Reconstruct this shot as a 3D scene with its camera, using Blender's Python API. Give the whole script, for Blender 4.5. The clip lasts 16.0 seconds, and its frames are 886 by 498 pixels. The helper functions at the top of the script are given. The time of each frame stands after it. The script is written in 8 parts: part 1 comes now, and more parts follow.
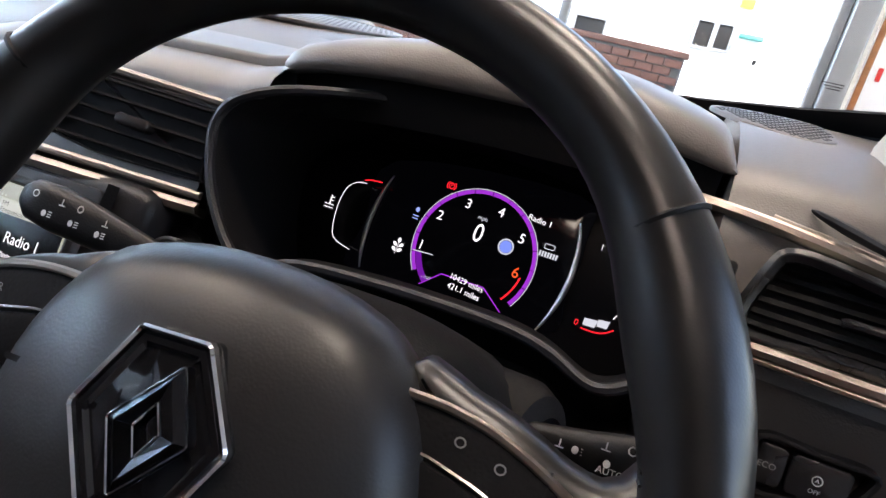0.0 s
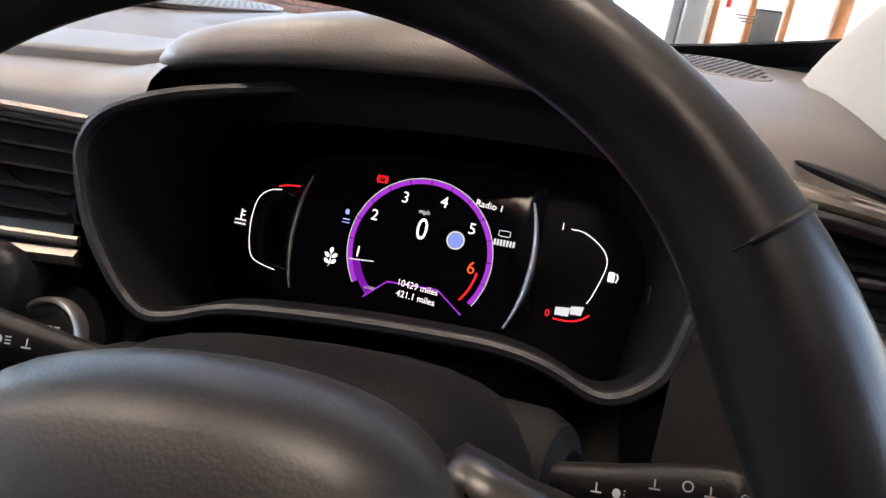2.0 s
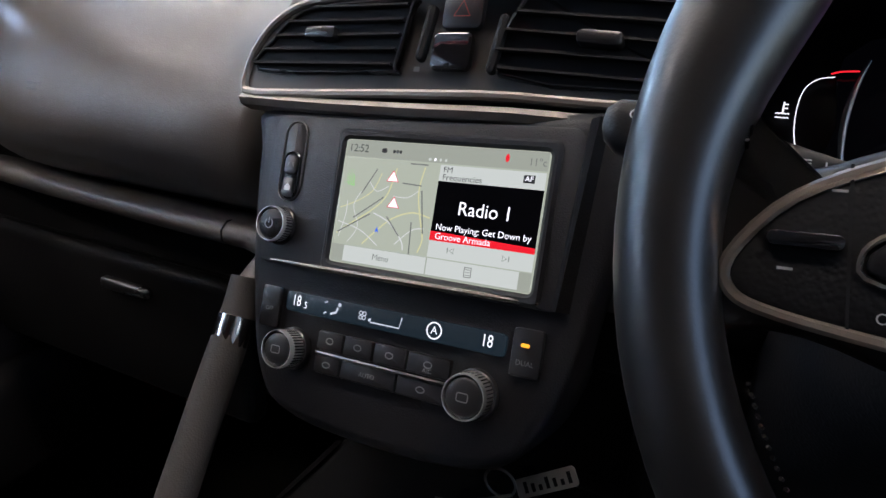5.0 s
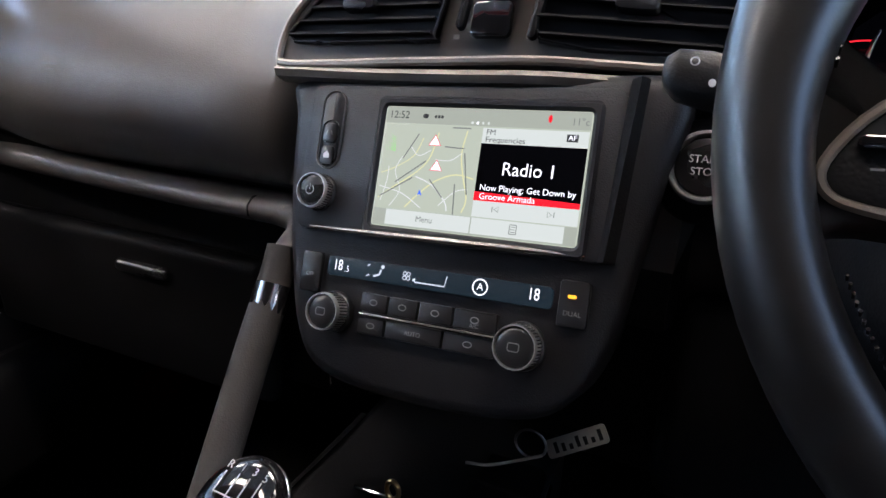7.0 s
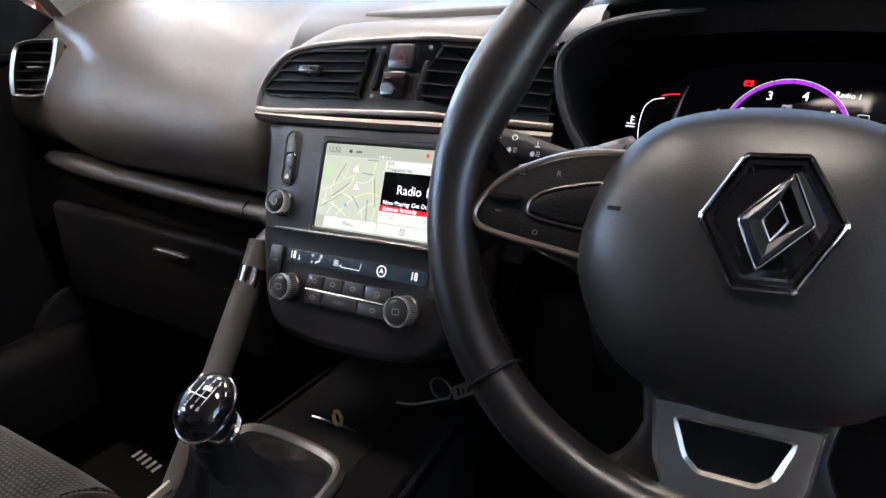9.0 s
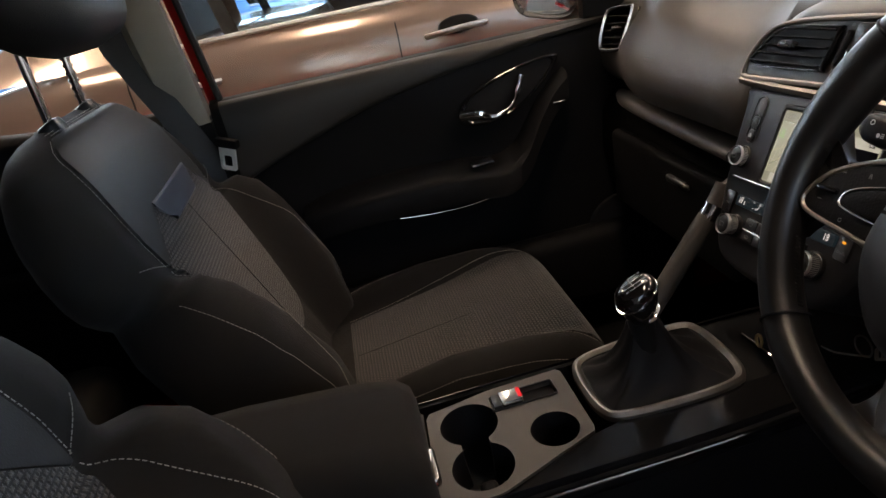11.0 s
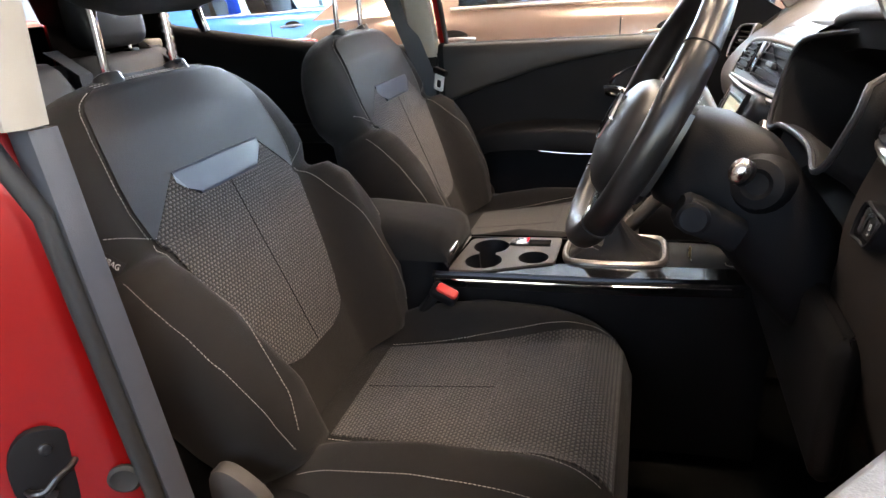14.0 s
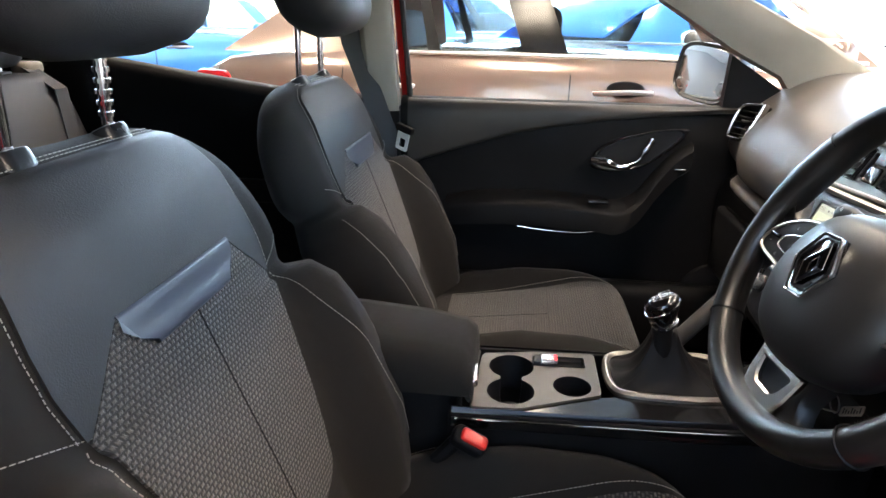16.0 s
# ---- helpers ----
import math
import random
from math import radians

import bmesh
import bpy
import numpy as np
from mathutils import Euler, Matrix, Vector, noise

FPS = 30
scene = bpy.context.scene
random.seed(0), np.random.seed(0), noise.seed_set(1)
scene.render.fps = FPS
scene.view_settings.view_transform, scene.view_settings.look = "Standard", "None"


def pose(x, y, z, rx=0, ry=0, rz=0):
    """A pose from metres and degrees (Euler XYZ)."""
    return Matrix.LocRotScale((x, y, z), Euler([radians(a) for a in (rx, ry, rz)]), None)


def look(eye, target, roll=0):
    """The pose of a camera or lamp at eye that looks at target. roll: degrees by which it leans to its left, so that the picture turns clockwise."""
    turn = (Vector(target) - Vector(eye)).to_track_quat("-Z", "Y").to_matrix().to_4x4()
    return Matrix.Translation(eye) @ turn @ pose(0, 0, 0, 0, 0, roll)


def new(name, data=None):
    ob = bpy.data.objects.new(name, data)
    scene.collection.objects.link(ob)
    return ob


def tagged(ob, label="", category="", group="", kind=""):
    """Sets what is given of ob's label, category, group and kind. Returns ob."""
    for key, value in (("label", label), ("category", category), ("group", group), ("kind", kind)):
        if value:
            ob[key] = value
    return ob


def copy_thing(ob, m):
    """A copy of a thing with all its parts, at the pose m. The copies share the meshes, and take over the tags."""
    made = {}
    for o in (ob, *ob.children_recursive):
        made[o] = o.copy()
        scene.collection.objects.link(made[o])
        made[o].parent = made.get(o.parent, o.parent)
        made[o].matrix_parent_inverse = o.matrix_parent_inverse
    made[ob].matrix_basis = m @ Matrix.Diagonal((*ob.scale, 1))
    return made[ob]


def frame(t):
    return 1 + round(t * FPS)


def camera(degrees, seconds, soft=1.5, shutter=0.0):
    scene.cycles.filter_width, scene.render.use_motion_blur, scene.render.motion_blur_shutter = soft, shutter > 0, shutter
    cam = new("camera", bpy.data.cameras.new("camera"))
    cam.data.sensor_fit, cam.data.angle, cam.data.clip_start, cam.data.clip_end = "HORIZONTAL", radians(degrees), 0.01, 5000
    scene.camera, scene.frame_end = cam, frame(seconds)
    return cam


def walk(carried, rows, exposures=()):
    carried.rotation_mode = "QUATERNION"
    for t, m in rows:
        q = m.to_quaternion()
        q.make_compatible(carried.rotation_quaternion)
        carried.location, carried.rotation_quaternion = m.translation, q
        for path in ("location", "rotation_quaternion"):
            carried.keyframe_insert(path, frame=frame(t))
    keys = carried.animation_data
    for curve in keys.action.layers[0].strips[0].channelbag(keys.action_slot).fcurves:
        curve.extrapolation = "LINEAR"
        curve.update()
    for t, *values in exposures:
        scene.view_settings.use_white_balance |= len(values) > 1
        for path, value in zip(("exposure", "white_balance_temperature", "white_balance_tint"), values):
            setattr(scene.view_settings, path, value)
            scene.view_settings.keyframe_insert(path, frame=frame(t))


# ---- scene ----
cam = camera(70.1, 16.0)
PATH = [
    (0, (0.526, -0.135, 1.183), (-0.073, 1.661, 0.539), 13.3),
    (0.5, (0.488, -0.08, 1.184), (0.125, 1.766, 0.507), 12.6),
    (1, (0.475, -0.072, 1.185), (0.167, 1.782, 0.501), 10.7),
    (1.5, (0.473, -0.073, 1.182), (0.187, 1.784, 0.499), 9.1),
    (2, (0.476, -0.083, 1.181), (0.201, 1.773, 0.488), 7.9),
    (2.5, (0.5, -0.15, 1.175), (0.235, 1.697, 0.455), 7.1),
    (3, (0.514, -0.23, 1.175), (0.147, 1.595, 0.442), 5.7),
    (3.5, (0.505, -0.26, 1.176), (0.044, 1.539, 0.433), 4.5),
    (4, (0.44, -0.242, 1.166), (-0.211, 1.495, 0.418), 2.3),
    (4.5, (0.325, -0.184, 1.117), (-0.497, 1.484, 0.382), 1.0),
    (4.7, (0.285, -0.168, 1.106), (-0.559, 1.487, 0.366), 1.0),
    (6.8, (0.24, -0.201, 1.08), (-0.536, 1.493, 0.354), 1.1),
    (7, (0.24, -0.207, 1.076), (-0.529, 1.49, 0.35), 1.2),
    (7.5, (0.25, -0.229, 1.063), (-0.513, 1.47, 0.333), 1.3),
    (8, (0.267, -0.278, 1.071), (-0.53, 1.401, 0.33), 1.0),
    (8.2, (0.284, -0.298, 1.081), (-0.539, 1.365, 0.335), 0.8),
    (10.3, (0.575, -0.289, 1.231), (-0.926, 0.75, 0.413), -6.5),
    (10.5, (0.575, -0.294, 1.233), (-1.082, 0.473, 0.417), -8.8),
    (11, (0.64, -0.3, 1.237), (-1.165, -0.116, 0.394), -11.9),
    (11.5, (0.758, -0.273, 1.236), (-1.026, -0.555, 0.378), -11.7),
    (12, (0.871, -0.233, 1.225), (-0.854, -0.776, 0.37), -10.5),
    (12.5, (0.968, -0.197, 1.23), (-0.757, -0.762, 0.39), -8.2),
    (13, (1.083, -0.106, 1.225), (-0.643, -0.68, 0.393), -7.2),
    (13.5, (1.154, -0.033, 1.206), (-0.583, -0.593, 0.389), -5.6),
    (14, (1.183, 0.024, 1.211), (-0.57, -0.558, 0.444), -4.3),
    (14.5, (1.192, 0.043, 1.223), (-0.557, -0.579, 0.478), -3.8),
    (15, (1.165, -0.028, 1.225), (-0.579, -0.675, 0.491), -3.5),
    (15.5, (1.08, -0.149, 1.228), (-0.703, -0.702, 0.511), -2.1),
    (16, (0.932, -0.266, 1.243), (-0.934, -0.475, 0.556), 1.2),
]
EXPOSURES = [(0, 2.75, 6500, 20), (1.5, 3.0, 6950, 20), (3, 2.7, 6950, 23), (4.7, 2.65, 6050, 18), (6.8, 2.95, 6000, 18), (7.5, 3.2, 5900, 18), (8.2, 4.0, 6050, 16), (10.3, 2.0, 6950, 20), (11, 2.15, 7700, 20), (12, 3.35, 8000, 18), (12.5, 3.75, 7800, 21), (14, 3.72, 7400, 20), (15, 3.65, 7200, 20), (16, 3.57, 6850, 15)]
walk(cam, [(t, look(eye, target, roll)) for t, eye, target, roll in PATH], EXPOSURES)

# ---- world and large lights ----
world = bpy.data.worlds.new("world")
scene.world = world
world.use_nodes = True
wn = world.node_tree
sky = wn.nodes.new("ShaderNodeTexSky")
sky.sky_type = "NISHITA"
sky.sun_disc = False
sky.sun_elevation, sky.sun_rotation = radians(40), radians(156)
wn.nodes["Background"].inputs["Strength"].default_value = 0.15
wn.links.new(sky.outputs["Color"], wn.nodes["Background"].inputs["Color"])
sun_data = bpy.data.lights.new("sun", "SUN")
sun_data.energy, sun_data.angle, sun_data.color = 3.2, radians(0.5), (1.0, 0.95, 0.86)
sun = new("sun", sun_data)
sun.matrix_world = look((4, -9, 8.3), (0, 0, 0))

# Added lamp behind the left glazing, standing in for brighter daylight.
day_data = bpy.data.lights.new("window_daylight", "AREA")
day_data.shape, day_data.size, day_data.size_y = "RECTANGLE", 13.0, 3.4
day_data.energy, day_data.color = 430.0, (0.60, 0.79, 1.0)
day = new("window_daylight", day_data)
day.matrix_world = look((-10.35, -1.2, 2.73), (0, -1.2, 2.73))

# ---- materials ----
MATS = {}
LIT = 0.23  # dimming of every lit display


def nodes_of(name):
    m = bpy.data.materials.new(name)
    m.use_nodes = True
    return m, m.node_tree, m.node_tree.nodes["Principled BSDF"]


def surface(name, base, rough=0.5, metal=0.0, grain=0.0, grain_scale=400.0, vary=0.15, vary_scale=9.0, coat=0.0,
            cell=False, sheen=0.0, spec=0.5):
    """A surface with broad colour and gloss variation, and fine grain as bump."""
    m, nt, b = nodes_of(name)
    co = nt.nodes.new("ShaderNodeTexCoord")
    broad = nt.nodes.new("ShaderNodeTexNoise")
    broad.inputs["Scale"].default_value, broad.inputs["Detail"].default_value = vary_scale, 5
    nt.links.new(co.outputs["Object"], broad.inputs["Vector"])
    ramp = nt.nodes.new("ShaderNodeMapRange")
    ramp.inputs["From Min"].default_value, ramp.inputs["From Max"].default_value = 0.3, 0.7
    ramp.inputs["To Min"].default_value, ramp.inputs["To Max"].default_value = 1 - vary, 1 + vary
    nt.links.new(broad.outputs["Fac"], ramp.inputs["Value"])
    mul = nt.nodes.new("ShaderNodeVectorMath")
    mul.operation = "SCALE"
    mul.inputs[0].default_value = base[:3]
    nt.links.new(ramp.outputs["Result"], mul.inputs["Scale"])
    nt.links.new(mul.outputs["Vector"], b.inputs["Base Color"])
    rr = nt.nodes.new("ShaderNodeMapRange")
    rr.inputs["From Min"].default_value, rr.inputs["From Max"].default_value = 0.3, 0.7
    rr.inputs["To Min"].default_value, rr.inputs["To Max"].default_value = rough * (1 - 0.5 * vary), min(1, rough * (1 + 0.5 * vary))
    nt.links.new(broad.outputs["Fac"], rr.inputs["Value"])
    nt.links.new(rr.outputs["Result"], b.inputs["Roughness"])
    b.inputs["Metallic"].default_value = metal
    b.inputs["Coat Weight"].default_value = coat
    b.inputs["Coat Roughness"].default_value = 0.05
    b.inputs["Sheen Weight"].default_value = sheen
    b.inputs["Specular IOR Level"].default_value = spec
    if grain:
        if cell:
            tex = nt.nodes.new("ShaderNodeTexVoronoi")
            tex.feature = "SMOOTH_F1"
            out = tex.outputs["Distance"]
        else:
            tex = nt.nodes.new("ShaderNodeTexNoise")
            tex.inputs["Detail"].default_value = 3
            out = tex.outputs["Fac"]
        tex.inputs["Scale"].default_value = grain_scale
        nt.links.new(co.outputs["Object"], tex.inputs["Vector"])
        bump = nt.nodes.new("ShaderNodeBump")
        bump.inputs["Strength"].default_value, bump.inputs["Distance"].default_value = grain, 0.0006
        nt.links.new(out, bump.inputs["Height"])
        nt.links.new(bump.outputs["Normal"], b.inputs["Normal"])
    MATS[name] = m
    return m


def glow(name, colour, strength):
    m, nt, b = nodes_of(name)
    b.inputs["Base Color"].default_value = (0.01, 0.01, 0.01, 1)
    b.inputs["Roughness"].default_value = 0.25
    b.inputs["Emission Color"].default_value = (*colour, 1)
    b.inputs["Specular IOR Level"].default_value = 0.15
    b.inputs["Emission Strength"].default_value = strength * LIT
    MATS[name] = m
    return m


def pane(name, tint, gloss=0.03):
    """Thin glass: clear, with a Fresnel gloss."""
    m, nt, b = nodes_of(name)
    nt.nodes.remove(b)
    clear, shine = nt.nodes.new("ShaderNodeBsdfTransparent"), nt.nodes.new("ShaderNodeBsdfGlossy")
    clear.inputs["Color"].default_value = (*tint, 1)
    shine.inputs["Roughness"].default_value = 0.02
    face, mix = nt.nodes.new("ShaderNodeLayerWeight"), nt.nodes.new("ShaderNodeMixShader")
    power, scale = nt.nodes.new("ShaderNodeMath"), nt.nodes.new("ShaderNodeMath")
    face.inputs["Blend"].default_value = 0.5
    power.operation, power.inputs[1].default_value = "POWER", 5.0
    scale.operation, scale.inputs[1].default_value, scale.inputs[2].default_value = "MULTIPLY_ADD", 0.7, gloss
    nt.links.new(face.outputs["Facing"], power.inputs[0])
    nt.links.new(power.outputs[0], scale.inputs[0])
    nt.links.new(scale.outputs[0], mix.inputs["Fac"])
    nt.links.new(clear.outputs[0], mix.inputs[1])
    nt.links.new(shine.outputs[0], mix.inputs[2])
    nt.links.new(mix.outputs[0], nt.nodes["Material Output"].inputs["Surface"])
    MATS[name] = m
    return m


def woven(name, dark, light, row=0.0062):
    """Woven seat cloth: short pale threads in staggered rows on a dark ground, from UV in metres."""
    m, nt, b = nodes_of(name)
    uv = nt.nodes.new("ShaderNodeUVMap")
    brick = nt.nodes.new("ShaderNodeTexBrick")
    brick.offset, brick.squash = 0.5, 1.0
    for key, v in (("Color1", (*light, 1)), ("Color2", tuple(0.55 * c for c in light) + (1,)), ("Mortar", (*dark, 1))):
        brick.inputs[key].default_value = v
    for key, v in (("Scale", 1.0), ("Mortar Size", row * 0.47), ("Mortar Smooth", 0.9), ("Bias", -0.1), ("Brick Width", row * 1.3), ("Row Height", row)):
        brick.inputs[key].default_value = v
    warp = nt.nodes.new("ShaderNodeTexNoise")
    warp.inputs["Scale"].default_value = 700
    nt.links.new(uv.outputs["UV"], warp.inputs["Vector"])
    add = nt.nodes.new("ShaderNodeVectorMath")
    add.operation = "MULTIPLY_ADD"
    add.inputs[1].default_value = (0.0022, 0.0022, 0)
    nt.links.new(warp.outputs["Color"], add.inputs[0])
    nt.links.new(uv.outputs["UV"], add.inputs[2])
    nt.links.new(add.outputs["Vector"], brick.inputs["Vector"])
    broad = nt.nodes.new("ShaderNodeTexNoise")
    broad.inputs["Scale"].default_value = 14
    nt.links.new(uv.outputs["UV"], broad.inputs["Vector"])
    sc = nt.nodes.new("ShaderNodeMapRange")
    sc.inputs["To Min"].default_value, sc.inputs["To Max"].default_value = 0.6, 1.4
    nt.links.new(broad.outputs["Fac"], sc.inputs["Value"])
    mul = nt.nodes.new("ShaderNodeVectorMath")
    mul.operation = "SCALE"
    nt.links.new(brick.outputs["Color"], mul.inputs[0])
    nt.links.new(sc.outputs["Result"], mul.inputs["Scale"])
    nt.links.new(mul.outputs["Vector"], b.inputs["Base Color"])
    b.inputs["Roughness"].default_value, b.inputs["Sheen Weight"].default_value = 0.85, 0.2
    bump = nt.nodes.new("ShaderNodeBump")
    bump.invert = True
    bump.inputs["Strength"].default_value, bump.inputs["Distance"].default_value = 0.9, 0.0012
    nt.links.new(brick.outputs["Fac"], bump.inputs["Height"])
    nt.links.new(bump.outputs["Normal"], b.inputs["Normal"])
    MATS[name] = m
    return m


DASH = surface("dash_soft", (0.079, 0.072, 0.066), 0.40, grain=0.22, grain_scale=900, cell=True, vary=0.1)
PLASTIC = surface("black_plastic", (0.008, 0.008, 0.0085), 0.52, spec=0.07, grain=0.35, grain_scale=700, cell=True)
SMOOTH = surface("smooth_black", (0.012, 0.012, 0.013), 0.28, vary=0.12)
GLOSS = surface("gloss_black_trim", (0.005, 0.005, 0.0055), 0.14, spec=0.22, vary=0.1)
PIANO = surface("piano_black", (0.006, 0.006, 0.007), 0.08, coat=0.6, vary=0.1)
DIAL_FACE = surface("dial_face", (0.004, 0.004, 0.005), 0.32, spec=0.12, vary=0.1)
DEEP = surface("deep_black", (0.005, 0.005, 0.006), 0.6, spec=0.2)
LEATHER = surface("wheel_leather", (0.0065, 0.006, 0.0058), 0.33, spec=0.55, grain=0.05, grain_scale=1250, cell=True, vary=0.25, vary_scale=25)
PAD = surface("airbag_cover", (0.012, 0.0118, 0.012), 0.40, spec=0.45, grain=0.11, grain_scale=950, cell=True, vary=0.1)
# Silver trim; the tint of warm light is put into its colour.
WARM_TRIM = surface("warm_satin_metal", (0.50, 0.43, 0.36), 0.32, metal=1.0, vary=0.12, vary_scale=40)
# The same trim darkened for the vents, in place of weaker reflections.
VENT_TRIM_DIM = surface("vent_trim_metal_dim", (0.36, 0.32, 0.28), 0.48, metal=1.0, vary=0.12, vary_scale=40)
SILL = surface("door_sill_trim", (0.075, 0.074, 0.073), 0.5, grain=0.3, grain_scale=900, cell=True, vary=0.1)
EMBLEM = surface("emblem_metal", (0.055, 0.055, 0.06), 0.16, metal=1.0, vary=0.1, vary_scale=60)
CHROME = surface("chrome", (0.75, 0.75, 0.76), 0.1, metal=1.0, vary=0.15, vary_scale=60)
SATIN = surface("satin_silver", (0.6, 0.56, 0.52), 0.24, metal=1.0, vary=0.12, vary_scale=40)
SATIN_DARK = surface("satin_grey", (0.12, 0.115, 0.11), 0.4, metal=0.6, vary=0.1)
CLOTH = surface("seat_cloth", (0.0112, 0.0098, 0.0086), 0.85, spec=0.2, grain=0.6, grain_scale=1500, vary=0.25, vary_scale=14, sheen=0.06)
SOFT = surface("seat_leatherette", (0.021, 0.0205, 0.021), 0.52, spec=0.4, grain=0.4, grain_scale=700, cell=True, vary=0.12)
WEAVE = woven("seat_weave", (0.0055, 0.0052, 0.005), (0.090, 0.078, 0.066), 0.0055)
STITCH = surface("stitching", (0.33, 0.31, 0.28), 0.8, vary=0.2, vary_scale=300)
RED_PAINT = surface("red_paint", (0.25, 0.003, 0.003), 0.30, metal=0.35, coat=0.2, spec=0.3, vary=0.1, vary_scale=5, grain=0.05, grain_scale=1500)
BROWN_PAINT = surface("brown_paint", (0.29, 0.205, 0.165), 0.2, metal=0.45, coat=1.0, vary=0.1, vary_scale=3)
GRIP = surface("grey_satin_plastic", (0.05, 0.058, 0.078), 0.32, vary=0.08)
FASCIA = surface("fascia_plastic", (0.014, 0.014, 0.016), 0.42, spec=0.35, grain=0.3, grain_scale=1100, cell=True, vary=0.1)
RIDGE = surface("satin_dash_trim", (0.15, 0.148, 0.146), 0.42, metal=0.4, vary=0.08)
BLUE_PAINT = surface("blue_paint", (0.06, 0.30, 0.8), 0.3, metal=0.3, coat=1.0, vary=0.1, vary_scale=3)
WHITE_PAINT = surface("white_paint", (0.75, 0.77, 0.8), 0.3, coat=1.0, vary=0.05, vary_scale=3)
RUBBER = surface("rubber", (0.012, 0.012, 0.012), 0.65, grain=0.3, grain_scale=300)
BEIGE = surface("pale_trim", (0.27, 0.245, 0.205), 0.75, grain=0.4, grain_scale=900, vary=0.08)
CARPET = surface("carpet", (0.005, 0.005, 0.005), 0.95, spec=0.1, grain=1.0, grain_scale=500, vary=0.4, vary_scale=30)
BOOT_TRIM = surface("boot_trim", (0.34, 0.315, 0.285), 0.36, metal=1.0, vary=0.12, vary_scale=40)
CONSOLE = surface("console_satin", (0.085, 0.074, 0.064), 0.46, metal=0.35, vary=0.12, vary_scale=12)
STALK = surface("stalk_plastic", (0.007, 0.007, 0.0075), 0.40, spec=0.25, grain=0.2, grain_scale=900, cell=True, vary=0.1)
STRUT = surface("strut_padding", (0.042, 0.039, 0.036), 0.55, spec=0.3, grain=0.3, grain_scale=900, cell=True, vary=0.1)
DOOR_PAD = surface("door_padding", (0.024, 0.0215, 0.0195), 0.5, spec=0.3, grain=0.25, grain_scale=900, cell=True, vary=0.1)
STRAP = surface("belt_webbing", (0.03, 0.03, 0.032), 0.7, grain=0.6, grain_scale=900)
RED_BTN = surface("red_button", (0.55, 0.02, 0.015), 0.35, vary=0.1)
WHITE_PLASTIC = surface("white_plastic", (0.7, 0.68, 0.64), 0.45, vary=0.08, vary_scale=50)
BRASS = surface("brass", (0.6, 0.42, 0.18), 0.3, metal=1.0, vary=0.2, vary_scale=90)
MARK = surface("print_white", (0.55, 0.55, 0.55), 0.6, vary=0.05)
FAINT = surface("print_grey", (0.2, 0.2, 0.2), 0.6, vary=0.05)
GLASS = pane("glass_clear", (0.95, 0.97, 0.96))
TINTED = pane("glass_tinted", (0.84, 0.91, 0.94))
PRIVACY = pane("glass_privacy", (0.12, 0.13, 0.13))
MIRROR = surface("mirror", (0.9, 0.9, 0.9), 0.01, metal=1.0, vary=0.02)
TAIL = surface("red_lens", (0.5, 0.01, 0.015), 0.12, coat=1.0, vary=0.1)
FLOOR_TILE = surface("showroom_tile", (0.11, 0.107, 0.104), 0.22, vary=0.12, vary_scale=2.5)
WALL = surface("wall_paint", (0.72, 0.71, 0.68), 0.7, vary=0.05, vary_scale=1.5, grain=0.2, grain_scale=80)
CEIL = surface("ceiling_paint", (0.42, 0.415, 0.40), 0.8, vary=0.04)
ALU = surface("grey_frame", (0.3, 0.31, 0.32), 0.4, metal=0.5, vary=0.08)
WOOD = surface("varnished_wood", (0.33, 0.13, 0.045), 0.4, vary=0.3, vary_scale=8, coat=0.3)
BRICK = surface("red_brick", (0.27, 0.125, 0.09), 0.85, vary=0.3, vary_scale=4, grain=0.6, grain_scale=60)
CONCRETE = surface("concrete", (0.26, 0.255, 0.25), 0.85, vary=0.15, vary_scale=1.2, grain=0.5, grain_scale=60)
HAZE = surface("pale_facade", (0.7, 0.71, 0.72), 0.8, vary=0.06, vary_scale=1)
TEAL = surface("teal_cover", (0.05, 0.28, 0.25), 0.6)
YELLOW = surface("yellow_panel", (0.7, 0.55, 0.03), 0.5)
L_WHITE = glow("lit_white", (1.0, 1.0, 1.0), 0.9)
L_PALE = glow("lit_pale", (0.75, 0.8, 0.85), 0.6)
L_PURPLE = glow("lit_purple", (0.30, 0.03, 0.52), 0.8)
L_PURPLE_DIM = glow("lit_purple_dim", (0.16, 0.01, 0.32), 0.7)
L_RED = glow("lit_red", (0.95, 0.02, 0.03), 0.85)
L_BLUE = glow("lit_blue", (0.28, 0.38, 0.75), 0.8)
L_AMBER = glow("lit_amber", (1.0, 0.36, 0.02), 1.2)
L_ORANGE = glow("lit_orange", (0.95, 0.1, 0.02), 0.9)
S_BAR = glow("screen_bar", (0.30, 0.32, 0.25), 0.8)
S_MAP = glow("screen_map", (0.38, 0.41, 0.31), 0.8)
S_LIGHT = glow("screen_light", (0.52, 0.55, 0.48), 0.8)
S_ROAD = glow("screen_road", (0.55, 0.55, 0.28), 0.8)
S_WROAD = glow("screen_white_road", (0.56, 0.58, 0.52), 0.8)
S_GREEN = glow("screen_green", (0.25, 0.6, 0.15), 0.8)
S_BLACK = glow("screen_black", (0.0006, 0.0006, 0.0009), 0.8)
S_BLACK.node_tree.nodes["Principled BSDF"].inputs["Base Color"].default_value = (0.0015, 0.0015, 0.002, 1)
S_BLACK.node_tree.nodes["Principled BSDF"].inputs["Roughness"].default_value = 0.1
PILLAR = surface("dark_pillar_trim", (0.050, 0.053, 0.060), 0.46, grain=0.35, grain_scale=900, cell=True, vary=0.12)
